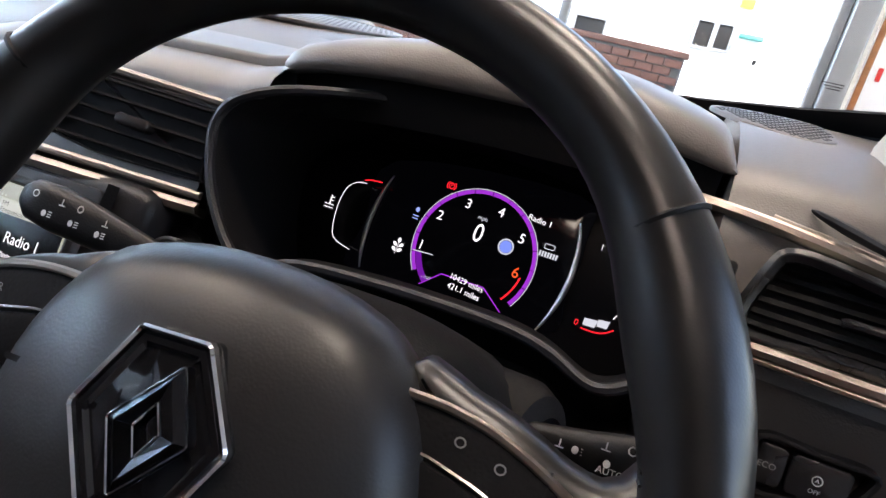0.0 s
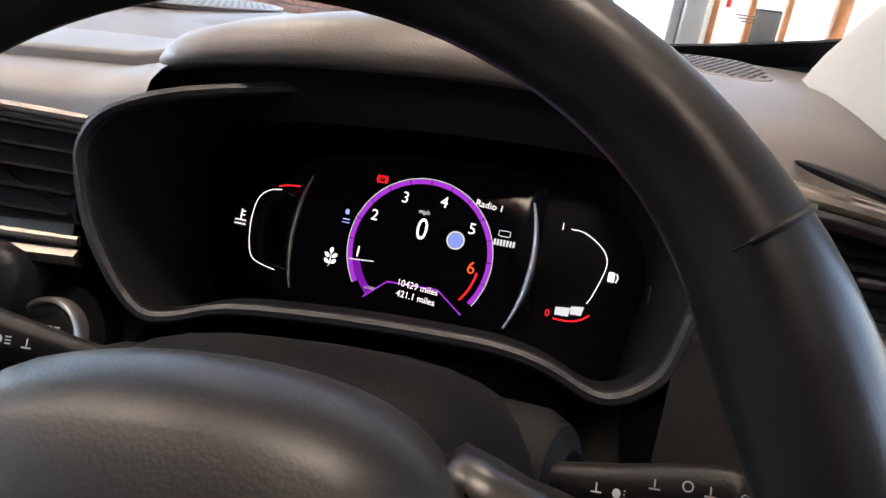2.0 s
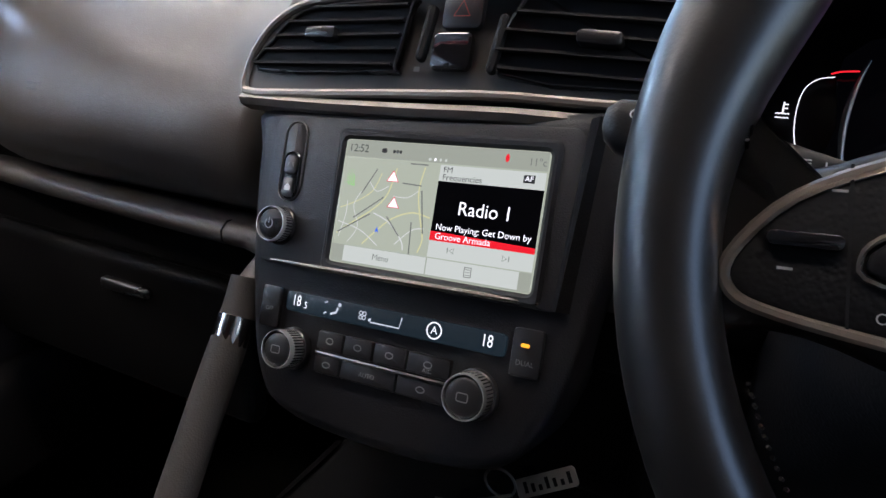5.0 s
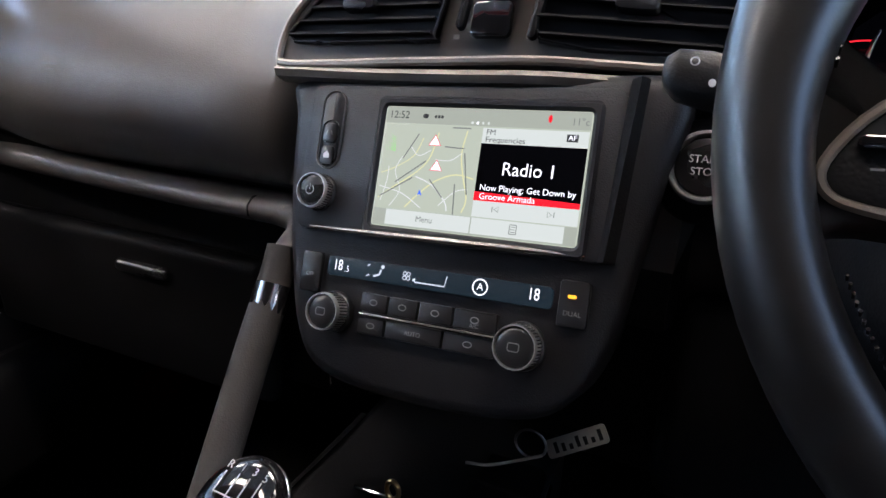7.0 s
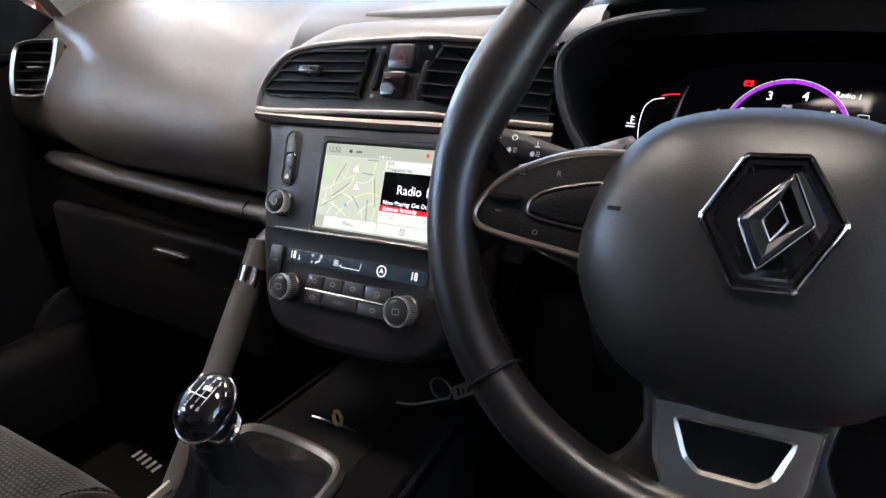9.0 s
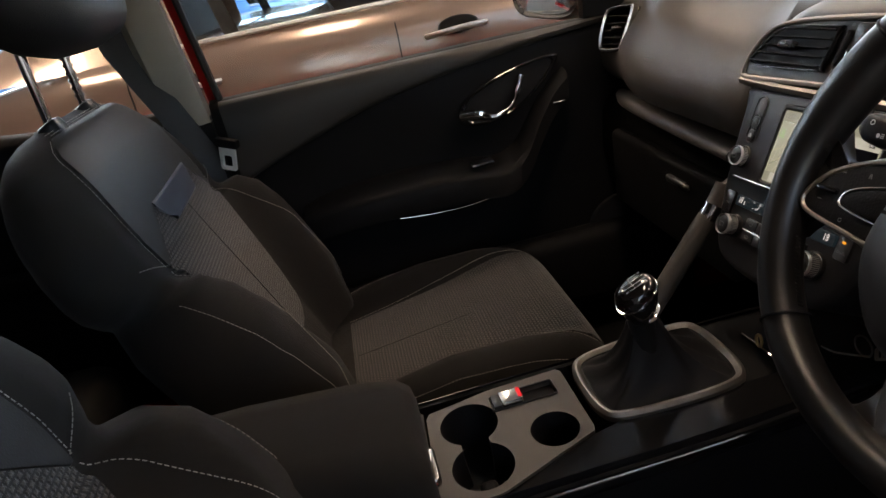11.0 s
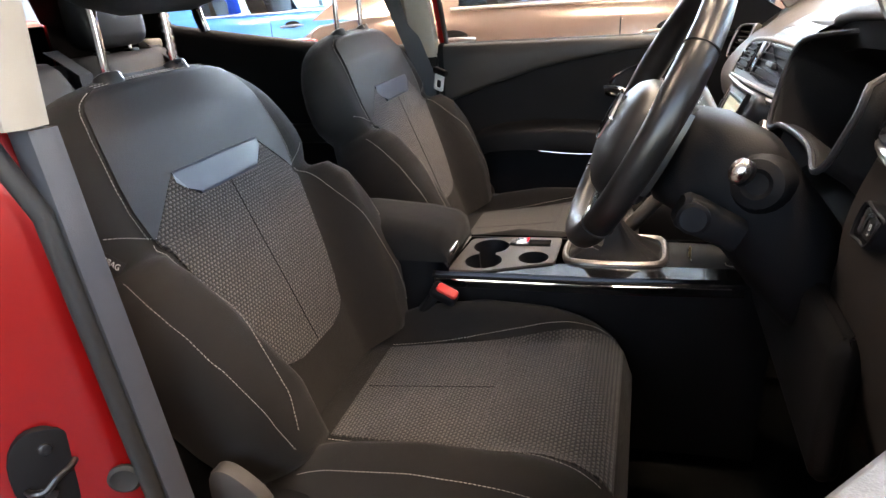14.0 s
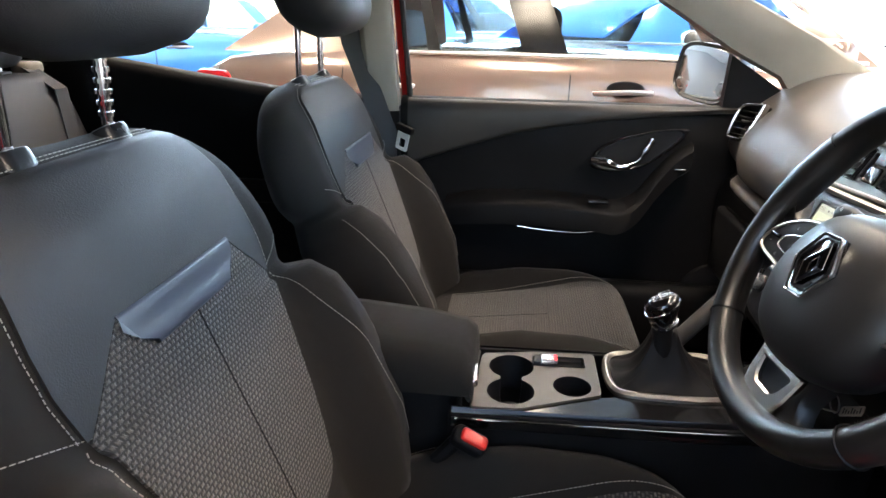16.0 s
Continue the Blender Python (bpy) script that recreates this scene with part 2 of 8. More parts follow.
BRIGHT = surface("bright_satin", (0.8, 0.79, 0.77), 0.42, metal=1.0, vary=0.08, vary_scale=60)
S_DARK = glow("screen_text", (0.03, 0.03, 0.03), 0.8)
S_GREY = glow("screen_grey", (0.14, 0.15, 0.13), 0.8)
S_WHITE = glow("screen_white", (1, 1, 1), 0.9)
S_RED = glow("screen_red", (0.75, 0.01, 0.02), 0.8)
S_TEAL = glow("climate_glass", (0.010, 0.020, 0.027), 0.6)
PANEL = glow("ceiling_panel", (1.0, 0.86, 0.70), 32.0)
DIM_WALL = surface("grey_wall_paint", (0.13, 0.13, 0.135), 0.7, vary=0.08, vary_scale=1.5, grain=0.2, grain_scale=80)

# ---- building helpers ----
WORLD = {}
PLACE = [Matrix()]
# stretch and shift that fit the dashboard group to the camera's view
DASH_FIT = Matrix(((1.016, 0, 0, 0.022), (0, 1, 0, -0.0155), (0, 0, 1.035, -0.0112), (0, 0, 0, 1)))


def thing(name, label, category, base=(0, 0, 0), group="", kind="", at=None):
    ob = new(name)
    ob.empty_display_size = 0.05
    m = at if at is not None else Matrix.Translation(base)
    ob.matrix_basis = m
    WORLD[ob] = m.copy()
    return tagged(ob, label, category, group, kind)


def part(name, bm, mat, parent=None, label="", at=None, smooth=True, angle=38):
    """Links a bmesh, given in world places or in those of the frame 'at', as one mesh under parent."""
    if at is not None:
        bm.transform(at)
    bm.transform(PLACE[0])
    w = WORLD.get(parent)
    if w is not None:
        bm.transform(w.inverted())
    bmesh.ops.recalc_face_normals(bm, faces=bm.faces[:])
    me = bpy.data.meshes.new(name)
    bm.to_mesh(me)
    bm.free()
    me.materials.append(mat)
    if smooth:
        me.shade_smooth()
        me.set_sharp_from_angle(angle=radians(angle))
    ob = new(name, me)
    ob.parent = parent
    WORLD[ob] = w if w is not None else Matrix()
    if label:
        ob["label"] = label
    return ob


def solo(name, bm, mat, label, category, group="", kind="", at=None):
    return tagged(part(name, bm, mat, None, "", at), label, category, group, kind)


def frame3(o, tilt, roll=0.0, yaw=0.0):
    """A plane's frame: x to the right, y up along it, z out of it, towards the back of the car; tilt leans its top forward."""
    return Matrix.Translation(o) @ Matrix.Rotation(radians(yaw), 4, "Z") @ Matrix.Rotation(radians(-roll), 4, "Y") @ Matrix.Rotation(radians(90 - tilt), 4, "X")


def spline(pts, n=6, closed=False):
    """Catmull-Rom through points of any dimension."""
    p = [np.array(q, float) for q in pts]
    out, m = [], len(p)
    for i in range(m if closed else m - 1):
        a, b, c, d = (p[(i + k) % m] if closed else p[min(max(i + k, 0), m - 1)] for k in (-1, 0, 1, 2))
        for j in range(n):
            t = j / n
            out.append(0.5 * (2 * b + (c - a) * t + (2 * a - 5 * b + 4 * c - d) * t * t + (3 * b - a - 3 * c + d) * t ** 3))
    if not closed:
        out.append(p[-1])
    return [tuple(float(v) for v in q) for q in out]


def rrect(cx, cy, w, h, r, n=4):
    pts = []
    for sx, sy, a0 in ((1, 1, 0), (-1, 1, 90), (-1, -1, 180), (1, -1, 270)):
        for k in range(n + 1):
            a = radians(a0 + 90 * k / n)
            pts.append((cx + sx * (w / 2 - r) + r * math.cos(a), cy + sy * (h / 2 - r) + r * math.sin(a)))
    return pts


def oval(cx, cy, rx, ry, n=28, a0=0.0):
    return [(cx + rx * math.cos(a0 + 2 * math.pi * k / n), cy + ry * math.sin(a0 + 2 * math.pi * k / n)) for k in range(n)]


def scaled(pts, s, c=None):
    c = c or (sum(p[0] for p in pts) / len(pts), sum(p[1] for p in pts) / len(pts))
    return [(c[0] + (p[0] - c[0]) * s, c[1] + (p[1] - c[1]) * s) for p in pts]


def inset(pts, d):
    """Shrinks a closed outline by about d along its normals."""
    n, out = len(pts), []
    area = sum(pts[i][0] * pts[(i + 1) % n][1] - pts[(i + 1) % n][0] * pts[i][1] for i in range(n))
    s = 1 if area > 0 else -1
    for i in range(n):
        a, b = pts[i - 1], pts[(i + 1) % n]
        tx, ty = b[0] - a[0], b[1] - a[1]
        l = math.hypot(tx, ty) or 1
        out.append((pts[i][0] - s * ty / l * d, pts[i][1] + s * tx / l * d))
    return out


def loft(rings, closed=True, caps=True, bm=None):
    """Faces between rings of equal counts of 3D points."""
    bm = bm or bmesh.new()
    vs = [[bm.verts.new(p) for p in r] for r in rings]
    n = len(vs[0])
    for a, b in zip(vs, vs[1:]):
        for i in range(n if closed else n - 1):
            j = (i + 1) % n
            try:
                bm.faces.new((a[i], a[j], b[j], b[i]))
            except ValueError:
                pass
    if caps and closed:
        bm.faces.new(vs[0][::-1])
        bm.faces.new(vs[-1])
    return bm


def plate(outline, z0, z1, bevel=0.0015, bm=None, dome=0.0):
    """A plate with a rounded front edge: outline in x, y; from z0 up to z1 (the front)."""
    b = min(bevel, abs(z1 - z0) * 0.6)
    rings = [[(x, y, z0) for x, y in outline], [(x, y, z1 - b) for x, y in outline]]
    for k in (1, 2):
        a = radians(45 * k)
        o = inset(outline, b * (1 - math.cos(a)))
        rings.append([(x, y, z1 - b + b * math.sin(a)) for x, y in o])
    if dome:
        last = inset(outline, b)
        for s, d in ((0.85, 0.45), (0.6, 0.8), (0.3, 0.96)):
            rings.append([(x, y, z1 + dome * d) for x, y in scaled(last, s)])
    return loft(rings, bm=bm)


def band(outer, inner, z0, z1, bevel=0.001, bm=None):
    """A flat ring between two outlines of equal counts, with softened front edges."""
    b = min(bevel, abs(z1 - z0) * 0.5)
    rings = [[(x, y, z0) for x, y in outer], [(x, y, z1 - b) for x, y in outer], [(x, y, z1) for x, y in inset(outer, b)],
             [(x, y, z1) for x, y in inset(inner, -b)], [(x, y, z1 - b) for x, y in inner], [(x, y, z0) for x, y in inner]]
    rings.append(rings[0])
    bm = loft(rings, caps=False, bm=bm)
    bmesh.ops.remove_doubles(bm, verts=bm.verts[:], dist=1e-6)
    return bm


def tube(path, r, n=8, closed=False, bm=None, flat=1.0):
    """A round bar along 3D points; r is one radius or one for each point."""
    p = [Vector(q) for q in path]
    m = len(p)
    rs = r if isinstance(r, (list, tuple)) else [r] * m
    up, rings = None, []
    for i in range(m):
        a, b = (p[i - 1], p[(i + 1) % m]) if closed else (p[max(i - 1, 0)], p[min(i + 1, m - 1)])
        t = (b - a).normalized()
        if up is None:
            up = t.orthogonal().normalized()
        up = (up - t * up.dot(t)).normalized()
        side = t.cross(up)
        rings.append([p[i] + (up * math.cos(2 * math.pi * k / n) + side * flat * math.sin(2 * math.pi * k / n)) * rs[i] for k in range(n)])
    if closed:
        rings.append(rings[0])
        bm = loft(rings, caps=False, bm=bm)
        bmesh.ops.remove_doubles(bm, verts=bm.verts[:], dist=1e-7)
        return bm
    return loft(rings, bm=bm)


def lathe(profile, n=28, bm=None, o=(0, 0, 0)):
    """Turned about z: profile of (radius, z)."""
    return loft([[(o[0] + r * math.cos(2 * math.pi * k / n), o[1] + r * math.sin(2 * math.pi * k / n), o[2] + z) for k in range(n)] for r, z in profile], bm=bm)


def knob(r, h, bevel=0.002, n=32, o=(0, 0, 0)):
    return lathe([(r * 1.04, 0), (r, h - bevel), (r - bevel * 0.4, h - bevel * 0.35), (r - bevel, h), (r * 0.5, h + 0.0004), (0.0005, h + 0.0005)], n, o=o)


def box(cx, cy, cz, sx, sy, sz, r=0.003, bm=None):
    """A box with rounded edges, by world axes."""
    o = rrect(cx, cy, sx, sy, min(r * 1.5, sx / 2.2, sy / 2.2), 3)
    rings = [[(x, y, cz - sz / 2 + r * (1 - math.cos(radians(30 * k)))) for x, y in inset(o, r * (1 - math.sin(radians(30 * k))))] for k in range(4)]
    rings += [[(x, y, cz + sz / 2 - r * (1 - math.cos(radians(30 * k)))) for x, y in inset(o, r * (1 - math.sin(radians(30 * k))))] for k in (3, 2, 1, 0)]
    return loft(rings, bm=bm)


def slabs(pts_a, pts_b, t):
    """A sheet between two 3D lines of equal counts, with thickness t along its mean normal."""
    a, b = [Vector(p) for p in pts_a], [Vector(p) for p in pts_b]
    n = (a[-1] - a[0]).cross(b[0] - a[0]).normalized() * t
    return loft([a, b, [q + n for q in b], [q + n for q in a], a], closed=False)


def sheet(f, us, vs, t=0.0, uv=False):
    """A grid of f(u, v); with t it gets that thickness along -normal at its rim."""
    bm = bmesh.new()
    g = [[bm.verts.new(f(u, v)) for v in vs] for u in us]
    lay = bm.loops.layers.uv.new("UVMap") if uv else None
    for i in range(len(us) - 1):
        for j in range(len(vs) - 1):
            fc = bm.faces.new((g[i][j], g[i + 1][j], g[i + 1][j + 1], g[i][j + 1]))
            if uv:
                for lp, (a, b) in zip(fc.loops, ((i, j), (i + 1, j), (i + 1, j + 1), (i, j + 1))):
                    lp[lay].uv = (us[a], vs[b])
    return bm


def lin(a, b, n):
    return [a + (b - a) * k / (n - 1) for k in range(n)]


def dashes(path, r=0.0005, length=0.0040, gap=0.0020, bm=None):
    """Stitches along a 3D line."""
    bm = bm or bmesh.new()
    p = [Vector(q) for q in path]
    pos, on, acc = p[0], True, [p[0]]
    left = length
    for b in p[1:]:
        a = pos
        while (b - a).length > left:
            a = a + (b - a).normalized() * left
            if on:
                tube([acc[0], a], r, 5, bm=bm)
            on = not on
            acc, left = [a], (length if on else gap)
        left -= (b - a).length
        pos = b
    return bm


def words(name, body, size, mat, parent, at, x=0.0, y=0.0, z=0.0, align="CENTER", spin=0.0, label="", squeeze=1.0):
    """Flat lettering in Blender's own font, lying in the frame 'at'."""
    cu = bpy.data.curves.new(name, "FONT")
    cu.body, cu.size, cu.align_x, cu.align_y = body, size, align, "CENTER"
    cu.resolution_u = 3
    ob = bpy.data.objects.new(name, cu)
    me = bpy.data.meshes.new_from_object(ob)
    bpy.data.objects.remove(ob)
    bm = bmesh.new()
    bm.from_mesh(me)
    bpy.data.meshes.remove(me)
    bm.transform(at @ Matrix.Translation((x, y, z)) @ Matrix.Rotation(radians(spin), 4, "Z") @ Matrix.Diagonal((squeeze, 1, 1, 1)))
    return part(name, bm, mat, parent, label, smooth=False)


def flat(outline, z, bm=None):
    bm = bm or bmesh.new()
    bm.faces.new([bm.verts.new((x, y, z)) for x, y in outline])
    return bm


def ribbon(path, w, z, bm=None, closed=False):
    """A flat line of width w along 2D points, at height z."""
    bm = bm or bmesh.new()
    n = len(path)
    L, R = [], []
    for i in range(n):
        a, b = (path[i - 1], path[(i + 1) % n]) if closed else (path[max(i - 1, 0)], path[min(i + 1, n - 1)])
        tx, ty = b[0] - a[0], b[1] - a[1]
        l = math.hypot(tx, ty) or 1
        L.append(bm.verts.new((path[i][0] - ty / l * w / 2, path[i][1] + tx / l * w / 2, z)))
        R.append(bm.verts.new((path[i][0] + ty / l * w / 2, path[i][1] - tx / l * w / 2, z)))
    for i in range(n if closed else n - 1):
        j = (i + 1) % n
        bm.faces.new((L[i], R[i], R[j], L[j]))
    return bm


def arc(cx, cy, r, a0, a1, n=24):
    return [(cx + r * math.cos(radians(a0 + (a1 - a0) * k / (n - 1))), cy + r * math.sin(radians(a0 + (a1 - a0) * k / (n - 1)))) for k in range(n)]


def smooth01(x):
    x = min(1.0, max(0.0, x))
    return x * x * (3 - 2 * x)


# ---- showroom ----
def wall_with_openings(name, x0, x1, z1, y, holes, t=0.2, mat=WALL, label="white painted showroom wall"):
    """A wall along x at y with rectangular openings (xa, xb, za, zb)."""
    bm = bmesh.new()
    xs = sorted({x0, x1, *(h[0] for h in holes), *(h[1] for h in holes)})
    zs = sorted({0.0, z1, *(h[2] for h in holes), *(h[3] for h in holes)})
    for a, b in zip(xs, xs[1:]):
        for c, d in zip(zs, zs[1:]):
            if not any(h[0] <= a and b <= h[1] and h[2] <= c and d <= h[3] for h in holes):
                box((a + b) / 2, y + t / 2, (c + d) / 2, b - a, t, d - c, 0.0005, bm=bm)
    return tagged(part(name, bm, mat, None, smooth=False), label, "wall", kind="structure")


XL, XR, YB, YF, ZC = -10.0, 6.0, -8.0, 5.6, 4.8
bm = bmesh.new()
box((XL + XR) / 2, (YB + YF) / 2, -0.06, XR - XL + 1, YF - YB + 1, 0.1, 0.001, bm=bm)
# Floor kept dark so that it bounces little light into the cabin.
tagged(part("floor", bm, FLOOR_TILE, None), "dark glossy tiled showroom floor", "floor", kind="structure")
solo("ceiling", box((XL + XR) / 2, (YB + YF) / 2, ZC + 0.1, XR - XL + 1, YF - YB + 1, 0.2, 0.001), CEIL, "grey suspended showroom ceiling", "ceiling", kind="structure")
HOLES = [(-9.4, 1.29, 0.12, 4.5), (1.50, 2.52, 0.08, 4.5), (3.1, 5.8, 0.12, 4.5)]
wall_with_openings("wall_front", XL, XR, ZC, YF, HOLES)
# Unseen walls, made dark so that little light reaches the dash from behind.
wall_with_openings("wall_back", XL, XR, ZC, YB - 0.2, [], mat=DIM_WALL, label="unseen back wall, dark to cut light from behind")
solo("wall_right", box(XR + 0.1, (YB - 2.4) / 2, ZC / 2, 0.2, -2.4 - YB, ZC, 0.001), DIM_WALL, "unseen side wall, dark to cut light from the right rear", "wall", kind="structure")


def glazed_side(name, x, y0, y1, bays):
    """A long glazed side of the showroom along y, over a low wall and under a strip of wall."""
    for nm, z0, z1 in (("low", 0.0, 0.95), ("high", 4.5, ZC)):
        solo("wall_%s_%s" % (name, nm), box(x, (y0 + y1) / 2, (z0 + z1) / 2, 0.2, y1 - y0, z1 - z0, 0.001), WALL, "white painted strip of wall round the side glazing", "wall", kind="structure")
    w = thing("window_" + name, "grey-framed glazed side of the showroom", "window", (x, (y0 + y1) / 2, 0.95), kind="structure")
    ys = lin(y0 + 0.04, y1 - 0.04, bays + 1)
    for y in ys:
        part("mullion", box(x, y, 2.725, 0.1, 0.08, 3.55, 0.006), ALU, w)
    for a, b in zip(ys, ys[1:]):
        gp = part("pane", box(x, (a + b) / 2, 2.725, 0.008, b - a - 0.09, 3.54, 0.001), GLASS, w)
        gp.visible_shadow = False


# Sides inferred from the light; sill height and span steer it into the cabin.
glazed_side("left", XL - 0.1, YB, YF, 6)
glazed_side("right", XR + 0.1, -2.4, YF, 4)


def shop_window(name, x0, x1, z0, z1, y, posts, mat, label):
    w = thing(name, label, "window", ((x0 + x1) / 2, y, z0), kind="structure")
    for x in [x0 + 0.04, *posts, x1 - 0.04]:
        part("mullion", box(x, y + 0.06, (z0 + z1) / 2, 0.05 if mat is WOOD else 0.08, 0.09, z1 - z0, 0.006), mat, w)
    for z in (z0 + 0.035, z1 - 0.035):
        part("rail", box((x0 + x1) / 2, y + 0.06, z, x1 - x0 - 0.18, 0.085, 0.07, 0.006), mat, w)
    xs = [x0 + 0.04, *posts, x1 - 0.04]
    for a, b in zip(xs, xs[1:]):
        g = part("pane", box((a + b) / 2, y + 0.06, (z0 + z1) / 2, b - a - 0.1, 0.008, z1 - z0 - 0.16, 0.001), GLASS, w)
        g.visible_shadow = False
    return w


shop_window("window_1", -9.4, 1.29, 0.12, 4.5, YF, [-6.6, -3.7, -0.82], ALU, "tall grey-framed showroom window onto a bright yard")
part("post", box(1.375, YF - 0.02, 2.3, 0.17, 0.12, 4.5, 0.01), ALU, None)
tagged(bpy.data.objects["post"], "grey square steel post between window and door", "post", kind="structure")
door = shop_window("door_1", 1.50, 2.52, 0.08, 4.5, YF, [1.82, 2.09], WOOD, "glazed entrance door with varnished wooden frame")
part("side_panel", box(1.645, YF + 0.03, 1.3, 0.27, 0.02, 2.4, 0.004), HAZE, door, "pale blue-white door panel")
part("notice", box(1.63, YF + 0.015, 1.57, 0.035, 0.008, 0.10, 0.002), RED_BTN, door, "small red notice")
part("wide_stile", box(2.45, YF - 0.01, 2.3, 0.10, 0.10, 4.4, 0.008), WOOD, door, "broad wooden door stile")
# Unseen window, added to let in more light from the front.
shop_window("window_2", 3.1, 5.8, 0.12, 4.5, YF, [4.45], ALU, "tall grey-framed window added beside the entrance for light")

# ceiling light panels, seen mirrored in the paintwork
lamp = thing("ceiling_light", "lit rectangular ceiling light panel in a white frame", "ceiling light", (-4, 0, ZC), group="ceiling lights")
part("frame", band(rrect(0, 0, 1.32, 0.68, 0.01), rrect(0, 0, 1.22, 0.58, 0.01), -0.03, 0.0), CEIL, lamp, at=Matrix.Translation((-4, 0, ZC)) @ pose(0, 0, 0, 180))
part("diffuser", box(-4, 0, ZC - 0.006, 1.22, 0.58, 0.008, 0.002), PANEL, lamp, "glowing diffuser")
# Invented grid; most right-hand panels are left out to darken the cabin.
for x in (-5.2, -2.2, 0.8, 3.8):
    for y in (-3.1, -0.2, 2.9):
        if (x, y) != (-2.2, -0.2) and (x < 3 or y > 2):
            copy_thing(lamp, Matrix.Translation((x, y, ZC)))
lamp.matrix_basis = Matrix.Translation((-2.2, -0.2, ZC))

# ---- yard outside ----
solo("ground", box(0, 0, -0.18, 400, 400, 0.1, 0.001), CONCRETE, "sunlit pale concrete yard", "ground", kind="structure")
brick_wall = thing("garden_wall", "red brick wall at the edge of the yard", "wall", (-1.5, 9.2, 0), kind="structure")
part("core", box(-3.4, 9.25, 0.72, 7.0, 0.2, 1.56, 0.01), CONCRETE, brick_wall)
part("coping", box(-3.4, 9.22, 1.54, 7.1, 0.34, 0.08, 0.015), BRICK, brick_wall)
brick_me = None
for r in range(13):
    for c in range(20):
        x = -0.02 - 0.235 * c - (0.117 if r % 2 else 0)
        if brick_me is None:
            ob = part("brick", box(0, 0, 0, 0.222, 0.1, 0.066, 0.004), BRICK, brick_wall)
            for v in ob.data.vertices:
                v.co += Vector(brick_wall.matrix_basis.translation)
            brick_me = ob.data
        else:
            ob = new("brick", brick_me)
            ob.parent = brick_wall
        ob.location = (x + 1.5, 9.12 - 9.2 + 0.004 * random.random(), 0.02 + 0.112 * r + 0.05)
        ob.scale = (1, 1, 1.45)
shop = thing("far_building", "sunlit pale shop building with dark windows across the yard", "building", (3, 22, 0))
part("facade", box(3, 24, 2.6, 40, 0.5, 5.2, 0.02), HAZE, shop)
part("roof", box(3, 24.2, 5.35, 41, 1.2, 0.3, 0.03), ALU, shop)
for x, w, z, h in ((-7, 1.1, 2.0, 1.4), (-4, 1.1, 2.0, 1.4), (-0.25, 0.56, 2.9, 0.85), (0.38, 0.5, 2.92, 0.82), (6.5, 1.1, 2.0, 1.4), (10, 1.1, 2.0, 1.4)):
    wd = part("window", box(x, 23.7, z, w, 0.12, h, 0.02), DEEP, shop, "dark window")
    part("frame", band(rrect(0, 0, w + 0.1, h + 0.1, 0.02), rrect(0, 0, w - 0.06, h - 0.06, 0.02), 0, 0.08), ALU, wd, at=frame3((x, 23.64, z), 0))
part("awning", box(1.2, 23.3, 3.05, 0.75, 0.7, 0.12, 0.03), TEAL, shop, "teal awning")
part("lamp_box", box(1.55, 23.5, 2.35, 0.12, 0.2, 0.16, 0.03), DEEP, shop)
part("sign", box(0.78, 23.6, 4.25, 0.42, 0.1, 0.7, 0.02), YELLOW, shop, "yellow sign panel")


